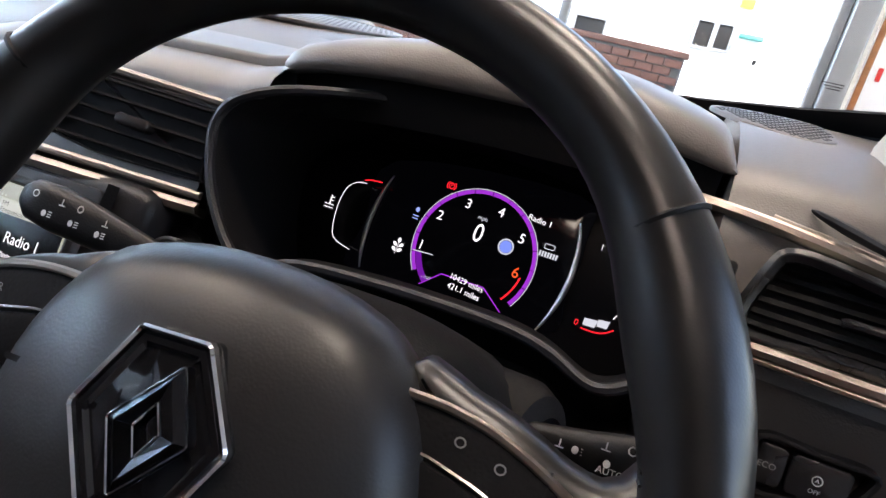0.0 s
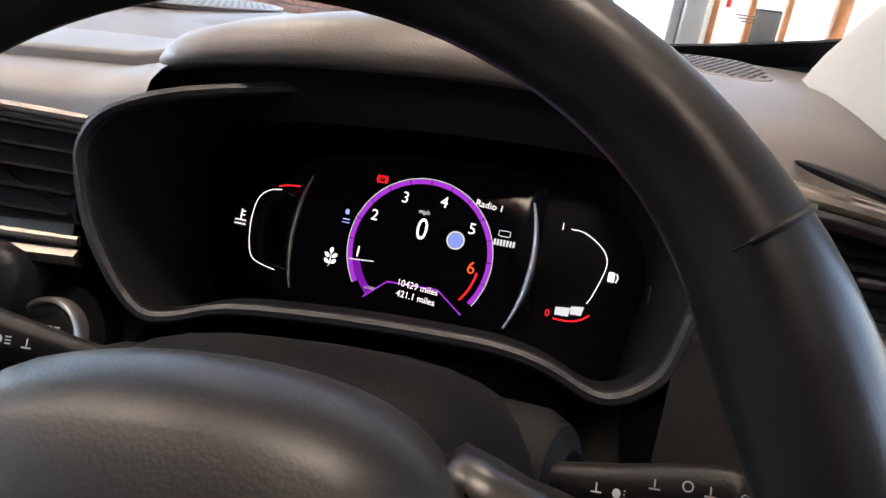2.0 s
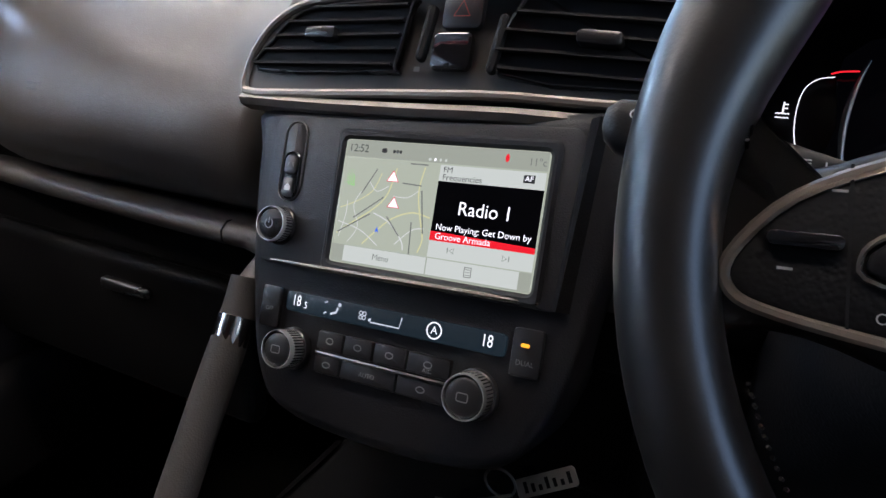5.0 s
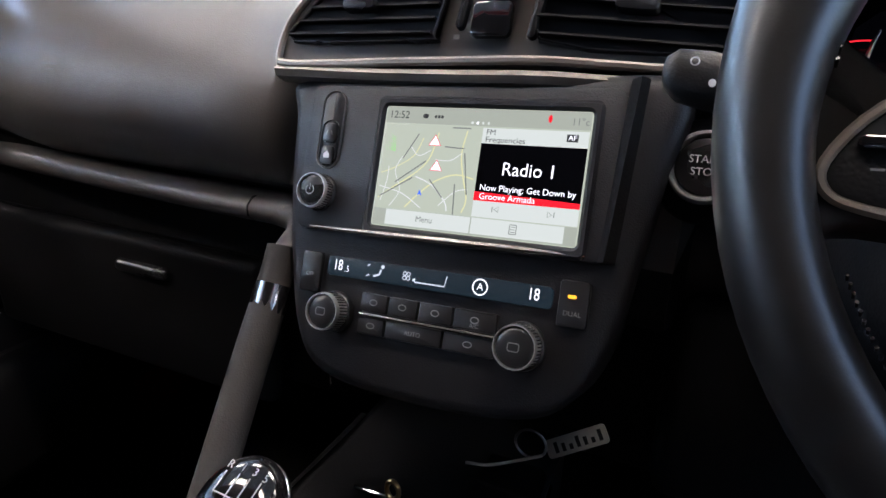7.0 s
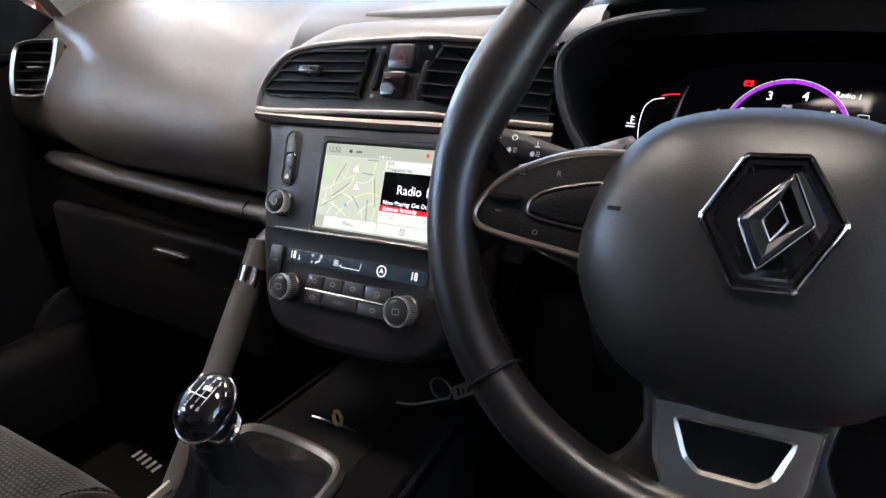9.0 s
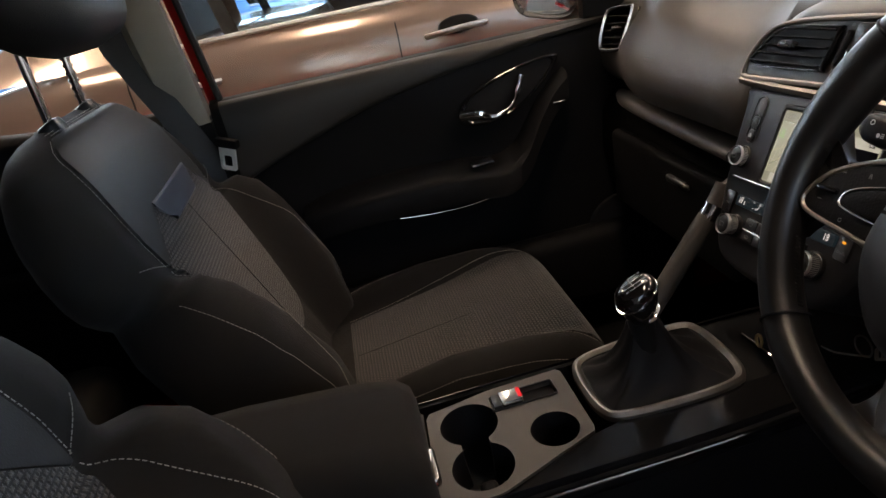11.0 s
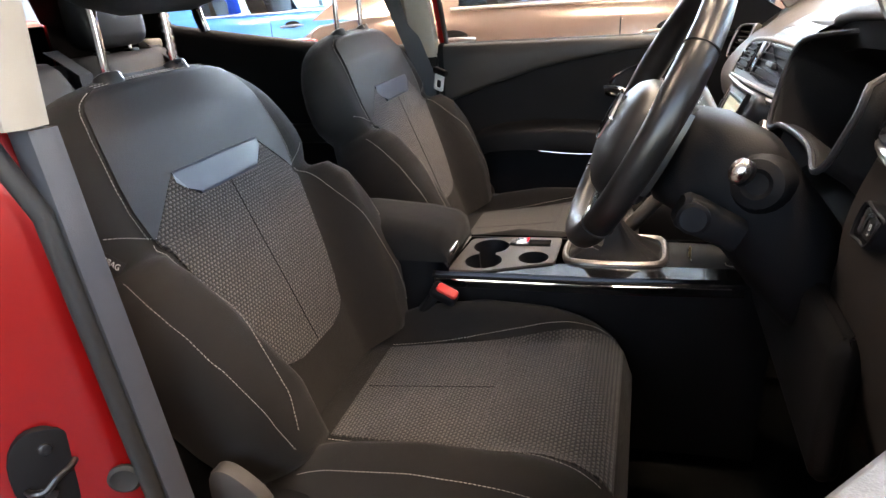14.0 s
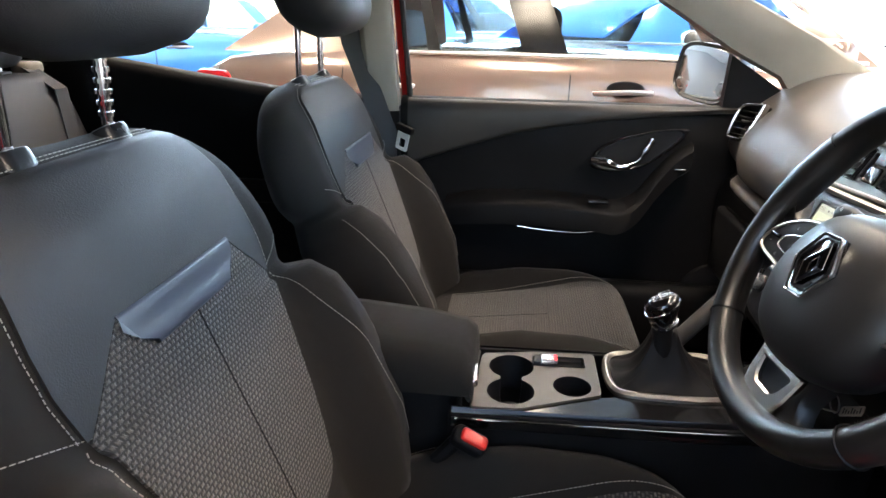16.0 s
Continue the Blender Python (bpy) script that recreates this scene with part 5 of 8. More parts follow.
for x in (-0.0005, 0.047):
    cpart("thumbwheel", plate(rrect(x, 0.022, 0.006, 0.034, 0.003), 0, 0.005, 0.002), DEEP, cvent, "ribbed thumbwheel", at=CV @ Matrix.Rotation(radians(-8), 4, "Z"))
    for y in (0.001, 0.044):
        cpart("vent_mark", flat(rrect(x + (0.004 if y > 0.02 else -0.001), y, 0.004, 0.003, 0.0005), 0.0008), FAINT, cvent, at=CV)
cpart("hazard_button", plate(rrect(0.025, 0.035, 0.026, 0.022, 0.004), 0, 0.004, 0.0015), SMOOTH, cvent, "hazard warning switch", at=CV)
cpart("hazard_mark", ribbon([(0.025 + 0.006 * math.cos(a), 0.034 + 0.006 * math.sin(a)) for a in (math.pi / 2, math.pi * 7 / 6, math.pi * 11 / 6)], 0.001, 0.0046, closed=True), surface("dull_red_print", (0.25, 0.03, 0.02), 0.6), cvent, at=CV)
cpart("lock_button", plate(rrect(0.021, 0.011, 0.026, 0.022, 0.004), 0, 0.004, 0.0015), PIANO, cvent, "glossy locking switch", at=CV)

# silver top ridge over the centre vents
def ridge_z(x):
    return 0.06 * (x - 0.05) - 0.02 * max(0, (-x - 0.02) / 0.07) ** 2 + 0.22 * max(0, x - 0.20)


part("top_ridge", loft([[(x, 0.236 - 0.004 * abs(x) + 0.012 * max(0, -x - 0.02) / 0.07, 1.068 + ridge_z(x)), (x, 0.2375, 1.0745 + ridge_z(x)), (x, 0.243, 1.0815 + ridge_z(x)), (x, 0.253, 1.0868 + ridge_z(x)), (x, 0.268, 1.0905 + ridge_z(x)), (x, 0.288, 1.092 + ridge_z(x))] for x in lin(-0.09, 0.236, 26)], closed=False), RIDGE, dash, "satin grey trim ridge above the vents", angle=70)
part("step_edge", loft([[(x, 0.2855, 1.086 + ridge_z(x)), (x, 0.2855, 1.0965 + ridge_z(x)), (x, 0.2870, 1.0988 + ridge_z(x)), (x, 0.292, 1.1000 + ridge_z(x)), (x, 0.335, 1.1075 + 0.6 * ridge_z(x)), (x, 0.36, 1.109 + 0.4 * ridge_z(x))] for x in lin(-0.02, 0.236, 20)], closed=False), DASH, dash, "soft step behind the satin ridge", angle=70)

# driver's end vent, passenger's end vent
RV = frame3((0.598, 0.236, 1.062), 20, 2.0, -6)
ro = spline([(-0.052, -0.0205), (-0.047, 0.0182), (-0.035, 0.0305), (0.0, 0.0274), (0.034, 0.0197), (0.046, 0.0058), (0.048, -0.0097), (0.040, -0.0205), (0.0, -0.0213)], 4, True)
air_vent("end_vent", ro, RV, 6, "black slatted driver's end vent in a dark surround", (0.006, 0.002), frame_mat=SMOOTH)
part("thumbwheel", plate(rrect(-0.062, 0.0, 0.007, 0.03, 0.003), 0, 0.006, 0.002), DEEP, dash, "vent thumbwheel", at=RV)
part("trim_line", tube(spline([(-0.066, -0.0251, -0.002), (-0.03, -0.0251, 0.003), (0.028, -0.0251, 0.003), (0.047, -0.0213, 0.0), (0.0545, -0.0066, -0.003), (0.050, 0.0120, -0.006), (0.026, 0.0282, -0.008), (-0.05, 0.0414, -0.012), (-0.10, 0.0475, -0.022)], 5), 0.0040, 8), WARM_TRIM, dash, "satin silver trim round the end vent", at=RV)
part("outer_trim_line", tube(spline([(-0.066, -0.0298, -0.004), (-0.03, -0.0298, 0.001), (0.029, -0.0298, 0.001), (0.051, -0.0251, -0.002), (0.0605, -0.0066, -0.005), (0.055, 0.0151, -0.008), (0.029, 0.0328, -0.010), (-0.05, 0.0460, -0.014)], 5), 0.0020, 7), WARM_TRIM, dash, "thin outer trim line", at=RV)
PV = frame3((-0.5925, 0.264, 1.0127), 22, 0, 26)
po = spline([(-0.036, -0.036), (-0.038, 0.0), (-0.026, 0.036), (0.026, 0.042), (0.034, 0.034), (0.022, -0.034), (0.012, -0.043), (-0.026, -0.044)], 4, True)
air_vent("end_vent", po, PV, 6, "black slatted passenger end vent in a satin silver surround", (0.0, 0.0))

# ---- instrument binnacle ----
pod = thing("instrument_cluster", "black instrument binnacle with lit digital dials", "instrument cluster", (0.35, 0.3, 1.0))


PLACE[0] = Matrix()


def drop(z):
    return 0.968 + 1.25 * (z - 1.03)


def lip(k, dy=0.0, dz=0.0):
    return [(x, 0.203 + dy + 0.3 * (z - 1.09) + (0.042 + 0.045 * smooth01((x - 0.34) / 0.12)) * smooth01((x - 0.252) / 0.09) * smooth01((0.552 - x) / 0.05) * smooth01((z - 1.095) / 0.022), z + dz) for x, z in scaled(po3, k, pc)]


def back(k, dy=0.0):
    return [(x, 0.318 + dy + 0.42 * (drop(z) - 1.042), drop(z)) for x, z in scaled(po3, k, pc)]


po3 = spline([(0.2375, 1.085), (0.2405, 1.1015), (0.2535, 1.1135), (0.283, 1.1245), (0.335, 1.1315), (0.40, 1.137), (0.46, 1.134), (0.515, 1.124), (0.546, 1.106), (0.5555, 1.085), (0.552, 1.065), (0.547, 1.044), (0.540, 1.033), (0.527, 1.0245), (0.514, 1.0235), (0.494, 1.031), (0.473, 1.035), (0.446, 1.0355), (0.39, 1.033), (0.332, 1.027), (0.303, 1.0175), (0.284, 1.016), (0.265, 1.031), (0.247, 1.056)], 3, True)
pc = (0.398, 1.08)
part("shell", loft([back(1.06, 0.03), back(1.05, -0.015), lip(1.028, 0.03, -0.012), lip(1.015, 0.010), lip(1.008, 0.003), lip(0.998, 0.001), lip(0.991, 0.004), lip(0.985, 0.014), back(0.985, -0.012), back(0.975, -0.002)], caps=False), PLASTIC, pod, "black binnacle shell", angle=70)
part("rim_bead", tube(lip(1.004, 0.001), 0.0036, 8, closed=True), FASCIA, pod, "smooth rounded edge")
part("face", loft([back(0.985, -0.001), back(0.985, 0.012)]), DIAL_FACE, pod, "glossy black dial face")
PLACE[0] = DASH_FIT
zl = [(0.214, 1.1060, 1.1085), (0.2165, 1.1042, 1.1150), (0.222, 1.1032, 1.1200), (0.233, 1.1042, 1.1262), (0.250, 1.1080, 1.1312), (0.270, 1.1120, 1.1368), (0.321, 1.1178, 1.146), (0.38, 1.1205, 1.151), (0.43, 1.120, 1.152), (0.465, 1.118, 1.147), (0.506, 1.113, 1.137), (0.520, 1.111, 1.128), (0.527, 1.112, 1.115)]
rings = []
for x, a, b in [tuple(q) for q in spline(zl, 3)]:
    d = 0.044 * smooth01((x - 0.30) / 0.22) + 0.030 * max(0.0, (0.250 - x) / 0.036) ** 2.2
    h = b - a
    rings.append([(x, 0.258 + d, a), (x, 0.2552 + d, a + 0.10 * h), (x, 0.2552 + d, a + 0.34 * h), (x, 0.2615 + d, a + 0.64 * h), (x, 0.274 + d, a + 0.86 * h), (x, 0.298 + d, b), (x, 0.345 + d, b + 0.002), (x, 0.41, b - 0.004), (x, 0.47, max(1.11, b - 0.02)), (x, 0.47, 1.09), (x, 0.38, min(a, 1.10)), (x, 0.30 + d, a - 0.004)])
part("hood", loft([[Vector(p) for p in r] for r in rings]), DASH, pod, "soft grey hood over the dials", angle=60)
under = []
for x, a, b in [tuple(q) for q in spline(zl, 3)][9:-3]:
    d = 0.044 * smooth01((x - 0.30) / 0.22) + 0.030 * max(0.0, (0.250 - x) / 0.036) ** 2.2
    under.append([(x, 0.266 + d, a + 0.002), (x, 0.272 + d, a - 0.03), (x, 0.284 + d, a - 0.03), (x, 0.290 + d, a + 0.002)])
part("hood_underside", loft(under), PLASTIC, pod, "black underside of the hood")
# the lit display
CL = frame3((0.373, 0.3315, 1.018), 22.8)
Z = 0.0015
part("display", plate(spline([(-0.083, 0.035), (0.062, 0.05), (0.078, 0.02), (0.077, -0.02), (0.066, -0.055), (-0.085, -0.062), (-0.092, -0.02)], 4, True), -0.004, 0.0008, 0.0005), S_BLACK, pod, "black digital display", at=CL)
cx, cy, R = 0.001, -0.015, 0.047
bm = ribbon(arc(cx, cy, R, 214, -34, 60), 0.0030, Z)
part("dial_ring", bm, L_PURPLE, pod, "purple lit dial ring", at=CL)
part("dial_ring_edge", ribbon(arc(cx, cy, R + 0.0021, 214, -34, 60), 0.0006, Z), L_PALE, pod, at=CL)
part("dial_low_band", ribbon(arc(cx, cy, R - 0.0042, 228, 196, 14), 0.0048, Z), L_PURPLE_DIM, pod, at=CL)
part("dial_foot", ribbon([(-0.031, -0.0505), (-0.0165, -0.0375), (0.018, -0.0365), (0.036, -0.0495)], 0.0009, Z), L_PURPLE, pod, at=CL)
part("needle", ribbon([(-0.045, -0.0275), (-0.028, -0.0262)], 0.0008, Z + 0.0004), L_PALE, pod, "thin pale needle", at=CL)
part("dial_red_band", ribbon(arc(cx, cy, R - 0.0062, -8, -38, 12), 0.0014, Z), L_RED, pod, at=CL)
for k in range(13):
    a = 196 - k * 17.6
    part("tick", ribbon([(cx + (R - 0.002) * math.cos(radians(a)), cy + (R - 0.002) * math.sin(radians(a))), (cx + (R + 0.002) * math.cos(radians(a)), cy + (R + 0.002) * math.sin(radians(a)))], 0.0005, Z + 0.0003), S_BLACK, pod, at=CL)
for s, x, y in (("1", -0.040, -0.022), ("2", -0.0335, 0.004), ("3", -0.015, 0.019), ("4", 0.0115, 0.0205), ("5", 0.033, 0.0065)):
    words("numeral", s, 0.0105, L_WHITE, pod, CL, x, y, Z, spin=-3)
words("numeral", "6", 0.0115, L_ORANGE, pod, CL, 0.037, -0.0185, Z, spin=-3)
words("speed_numeral", "0", 0.0205, L_WHITE, pod, CL, 0.0, 0.0, Z, spin=-3, squeeze=0.8)
words("unit_mark", "mph", 0.0045, L_PALE, pod, CL, -0.0005, 0.012, Z, spin=-3)
words("station_text", "Radio 1", 0.0062, L_WHITE, pod, CL, 0.0415, 0.0235, Z, spin=-4)
words("odometer_text", "10429 miles", 0.0062, L_WHITE, pod, CL, 0.0045, -0.0375, Z + 0.0002, spin=-4, squeeze=0.95)
words("trip_text", "421.1 miles", 0.0062, L_WHITE, pod, CL, 0.0045, -0.0445, Z + 0.0002, spin=-4, squeeze=0.95)
words("scale_text", "x1000", 0.003, L_PALE, pod, CL, -0.0275, -0.044, Z)
part("limit_disc", flat(oval(0.0235, -0.0025, 0.0047, 0.0047), Z), glow("limit_blue", (0.16, 0.24, 0.72), 0.9), pod, "blue limit symbol", at=CL)
part("limit_ring", ribbon(oval(0.0235, -0.0025, 0.0053, 0.0053), 0.0007, Z, closed=True), L_PALE, pod, "pale ring", at=CL)
part("limit_ring", ribbon(oval(0.0235, -0.0025, 0.0056, 0.0056), 0.0009, Z + 0.0003, closed=True), L_PALE, pod, at=CL)
bm = ribbon(oval(-0.033, 0.0285, 0.0022, 0.0022, 14), 0.0008, Z, closed=True)
ribbon(arc(-0.033, 0.0285, 0.0036, 130, 230, 8), 0.0008, Z, bm=bm)
ribbon(arc(-0.033, 0.0285, 0.0036, -50, 50, 8), 0.0008, Z, bm=bm)
words("brake_letter", "P", 0.0034, L_RED, pod, CL, -0.033, 0.0285, Z)
part("brake_symbol", bm, L_RED, pod, "red parking brake symbol", at=CL)
bm = bmesh.new()
for lx_, ly_, a in ((0, 0.0048, 90), (-0.0026, 0.0014, 140), (0.0026, 0.0014, 40), (-0.0024, -0.0026, 140), (0.0024, -0.0026, 40)):
    c_, s_ = math.cos(radians(a)), math.sin(radians(a))
    flat([(-0.058 + lx_ + u * c_ - v * s_, -0.029 + ly_ + u * s_ + v * c_) for u, v in ((0.0024, 0), (0.001, 0.0013), (-0.0008, 0.0012), (-0.0024, 0), (-0.0008, -0.0012), (0.001, -0.0013))], Z, bm=bm)
ribbon([(-0.058, 0.0028 - 0.029), (-0.058, -0.0335), (-0.0588, -0.0352)], 0.0005, Z, bm=bm)
part("leaf_symbol", bm, L_WHITE, pod, "white leaf symbol", at=CL)
bm = flat(oval(-0.0525, 0.003, 0.0016, 0.002, 10), Z)
ribbon([(-0.0548, -0.002), (-0.050, -0.002)], 0.0009, Z, bm=bm)
ribbon([(-0.0552, -0.0042), (-0.0497, -0.0042)], 0.0006, Z, bm=bm)
part("headlight_symbol", bm, L_BLUE, pod, "faint violet symbol", at=CL)
bm = ribbon(rrect(0.0545, 0.0075, 0.0075, 0.0036, 0.0008), 0.0005, Z, closed=True)
for k in range(7):
    flat(rrect(0.049 + 0.0021 * k, 0.0015, 0.0014, 0.004, 0.0002), Z, bm=bm)
part("audio_symbol", bm, L_PALE, pod, "small white radio symbol", at=CL)
for pts, m in ((arc(0.03, -0.018, 0.118, 160, 198, 16), BRIGHT), (arc(-0.028, -0.005, 0.104, 20, -27, 18), BRIGHT)):
    part("bright_bracket", tube([(x, y, 0.002) for x, y in pts], [0.0007 + 0.0016 * math.sin(math.pi * k / (len(pts) - 1)) for k in range(len(pts))], 8), m, pod, "bright curved dial bracket", at=CL)
for pts in (spline([(-0.0985, 0.0090), (-0.1075, 0.0070), (-0.1140, 0.0), (-0.1160, -0.014), (-0.1140, -0.031), (-0.1085, -0.0405), (-0.0930, -0.0445)], 4), spline([(0.0955, 0.0175), (0.105, 0.0165), (0.117, 0.009), (0.1215, -0.001), (0.1165, -0.020), (0.1135, -0.0265)], 4)):
    part("gauge_line", ribbon(pts, 0.0006, Z + 0.006), L_WHITE, pod, "white gauge line", at=CL)
for pts in (spline([(-0.1010, 0.0108), (-0.095, 0.0125), (-0.086, 0.0133)], 4), spline([(0.0945, -0.0395), (0.104, -0.0395), (0.111, -0.0375), (0.1165, -0.0335)], 4)):
    part("gauge_red_line", ribbon(pts, 0.0010, Z + 0.0064), L_RED, pod, "red end of the gauge", at=CL)
words("gauge_numeral", "1", 0.0062, L_WHITE, pod, CL, 0.0905, 0.018, Z + 0.006)
words("gauge_numeral", "0", 0.0062, L_RED, pod, CL, 0.0905, -0.037, Z + 0.006)
for x0, x1, y in ((0.0950, 0.1035, -0.0345), (0.1045, 0.1115, -0.0325)):
    part("fuel_bar", flat([(x0, y - 0.0025), (x1, y - 0.0022), (x1 + 0.001, y + 0.0035), (x0, y + 0.0025)], Z + 0.006), L_PALE, pod, "lit fuel bar", at=CL)
bm = flat(rrect(0.1255, -0.0075, 0.0042, 0.0062, 0.0006), Z + 0.006)
ribbon([(0.1285, -0.0105), (0.1298, -0.0075), (0.1285, -0.005)], 0.0008, Z + 0.006, bm=bm)
part("fuel_symbol", bm, L_WHITE, pod, at=CL)
bm = ribbon([(-0.1235, -0.0085), (-0.1235, -0.0160)], 0.0010, Z + 0.006)
for y in (-0.0100, -0.0125):
    ribbon([(-0.1235, y), (-0.1208, y)], 0.0007, Z + 0.006, bm=bm)
for y in (-0.0160, -0.0186):
    ribbon([(-0.1275 + 0.001 * k, y + (0.0005 if k % 2 else -0.0003)) for k in range(9)], 0.0007, Z + 0.006, bm=bm)
part("coolant_symbol", bm, L_WHITE, pod, "small white coolant symbol", at=CL)

# ---- steering column and stalks ----
col = thing("steering_column", "black steering column shroud with stalks", "steering column", (0.37, 0.2, 0.95))
PLACE[0] = Matrix()
CO = frame3((0.405, 0.023, 1.053), 27, 2, 4)
crs = []
for d, w, h, up in ((-0.045, 0.055, 0.048, -0.018), (-0.055, 0.080, 0.056, -0.018), (-0.09, 0.094, 0.062, -0.014), (-0.14, 0.104, 0.066, -0.020), (-0.20, 0.110, 0.066, -0.050), (-0.27, 0.112, 0.062, -0.08)):
    crs.append([(w * math.copysign(abs(math.cos(a)) ** 0.7, math.cos(a)), up + h * math.copysign(abs(math.sin(a)) ** 0.7, math.sin(a)), d) for a in lin(0, 2 * math.pi * 31 / 32, 32)])
part("shroud", loft(crs), PLASTIC, col, at=CO, angle=85)
part("collar", lathe([(0.036, -0.09), (0.036, -0.03), (0.03, -0.02), (0.001, -0.02)], 28), PLASTIC, col, at=CO)


def stalk(label, base, tip, droop):
    """A paddle-shaped column stalk from base to tip, wider towards the tip, with symbols on the driver's side."""
    a, b = Vector(base), Vector(tip)
    secs = ((0.0, 0.007, 0.007), (0.25, 0.0072, 0.0072), (0.45, 0.009, 0.008), (0.65, 0.0115, 0.0085), (0.85, 0.013, 0.0085), (0.95, 0.0115, 0.0075), (0.99, 0.007, 0.005), (1.0, 0.002, 0.002))
    rings = []
    for u, h, d in secs:
        c = a.lerp(b, u) + Vector((0, droop * u * (1 - u), 0))
        rings.append([(c.x, c.y + h * math.copysign(abs(math.sin(q)) ** 0.8, math.sin(q)), c.z + d * math.copysign(abs(math.cos(q)) ** 0.8, math.cos(q))) for q in lin(0, 2 * math.pi * 19 / 20, 20)])
    st = part("stalk", loft(rings), STALK, col, label, at=CO, angle=60)
    bm = bmesh.new()
    for u, dy, kind in ((0.90, 0.004, 0), (0.84, -0.004, 1), (0.78, 0.005, 2), (0.72, -0.003, 1), (0.70, 0.006, 0), (0.60, -0.002, 1), (0.58, 0.005, 2), (0.44, 0.0, 1), (0.36, 0.001, 2)):
        c = a.lerp(b, u)
        x, y, z = c.x, c.y + dy + droop * u * (1 - u), c.z + 0.0092
        if kind == 0:
            ribbon(oval(x, y, 0.0018, 0.0018, 10), 0.0006, z, closed=True, bm=bm)
        elif kind == 1:
            flat(oval(x, y, 0.0016, 0.0018, 10), z, bm=bm)
            for k in (-1, 0, 1):
                ribbon([(x + 0.0026, y + 0.0013 * k), (x + 0.0052, y + 0.0013 * k)], 0.0005, z, bm=bm)
        else:
            ribbon([(x - 0.002, y - 0.0015), (x + 0.002, y - 0.0015)], 0.0006, z, bm=bm)
            ribbon([(x, y - 0.001), (x, y + 0.002)], 0.0006, z, bm=bm)
    part("symbols", bm, MARK, st, "small white symbols", at=CO)
    return st


stalk("black lighting stalk with white printed symbols", (-0.062, 0.022, -0.100), (-0.192, 0.042, -0.076), 0.006)
rs = stalk("black wiper stalk with a bright end", (0.085, 0.006, -0.115), (0.172, 0.014, -0.082), 0.0)
part("bright_tip", loft([[(x, 0.014 + r * math.sin(q), -0.081 + 0.75 * r * math.cos(q)) for q in lin(0, 2 * math.pi * 15 / 16, 16)] for x, r in ((0.163, 0.0128), (0.168, 0.0128), (0.172, 0.010), (0.1745, 0.003))]), SATIN, rs, "satin stalk end", at=CO)
words("stalk_text", "AUTO", 0.0042, MARK, col, CO, 0.139, 0.006, -0.083)
for sx, r, o in ((-1, 0.020, (-0.075, 0.018, -0.092)), (1, 0.032, (0.098, 0.002, -0.125))):
    part("stalk_boot", lathe([(r, -0.03), (r * 0.97, 0.0), (r * 0.8, 0.010), (r * 0.5, 0.014), (r * 0.35, 0.010)], 24), PLASTIC, col, at=CO @ Matrix.Translation(o) @ pose(0, 0, 0, 0, 62 * sx))
rc = part("remote_pod", loft([[(0.116 + k * 0.021 * math.copysign(abs(math.cos(q)) ** 0.6, math.cos(q)), -0.051 + k * 0.019 * math.copysign(abs(math.sin(q)) ** 0.6, math.sin(q)), z) for q in lin(0, 2 * math.pi * 19 / 20, 20)] for k, z in ((0.9, -0.13), (1.0, -0.08), (0.95, -0.068), (0.7, -0.063))]), PLASTIC, col, "small audio control pod", at=CO)
part("thumbwheel", lathe([(0.013, -0.009), (0.0165, -0.006), (0.0165, 0.006), (0.013, 0.009), (0.001, 0.009)], 20), DEEP, rc, "ribbed thumbwheel", at=CO @ Matrix.Translation((0.132, -0.051, -0.078)) @ pose(0, 0, 0, 0, 80))

# ---- steering wheel ----
sw_ = thing("steering_wheel", "black leather steering wheel with silver-trimmed spokes", "steering wheel", at=CO)
ring = []
NS = 96
for k in range(NS):
    a = 2 * math.pi * k / NS
    deg = math.degrees(a)
    grip = max(math.exp(-((deg - c) / 17) ** 2) for c in (23, 157))
    grip = max(grip, math.exp(-((deg - 23 - 360) / 17) ** 2))
    w, h = 0.0140 + 0.0045 * grip, 0.0165 + 0.0018 * grip
    flatb = 0.004 * math.exp(-((deg - 270) / 30) ** 2)
    rc_ = 0.1580 - 0.0036 * grip - flatb
    ring.append([((rc_ + w * math.cos(b)) * math.cos(a), (rc_ + w * math.cos(b)) * math.sin(a), h * math.sin(b)) for b in lin(0, 2 * math.pi * 15 / 16, 16)])
ring.append(ring[0])
bm = loft(ring, caps=False)
bmesh.ops.remove_doubles(bm, verts=bm.verts[:], dist=1e-6)
part("rim", bm, LEATHER, sw_, at=CO)
for deg in (36, 143.5, 222, 318):
    a = radians(deg)
    pts = [((0.1572 + 0.0152 * math.cos(b)) * math.cos(a), (0.1572 + 0.0152 * math.cos(b)) * math.sin(a), 0.0176 * math.sin(b)) for b in lin(0, 2 * math.pi * 19 / 20, 20)]
    part("rim_seam", tube(pts, 0.0011, 5, closed=True), DEEP, sw_, "leather seam", at=CO)
for a0, a1 in ((35, 6), (145, 174), (-20, -40), (200, 220)):
    bm = bmesh.new()
    for k in range(20):
        a = radians(a0 + (a1 - a0) * k / 19)
        r = 0.1412
        tube([(r * math.cos(a), r * math.sin(a), 0.0045), ((r - 0.0004) * math.cos(a + 0.008), (r - 0.0004) * math.sin(a + 0.008), 0.001)], 0.0006, 5, bm=bm)
    tagged(part("rim_stitching", bm, LEATHER, sw_, "black lacing on the inside of the rim", at=CO), kind="stuff")
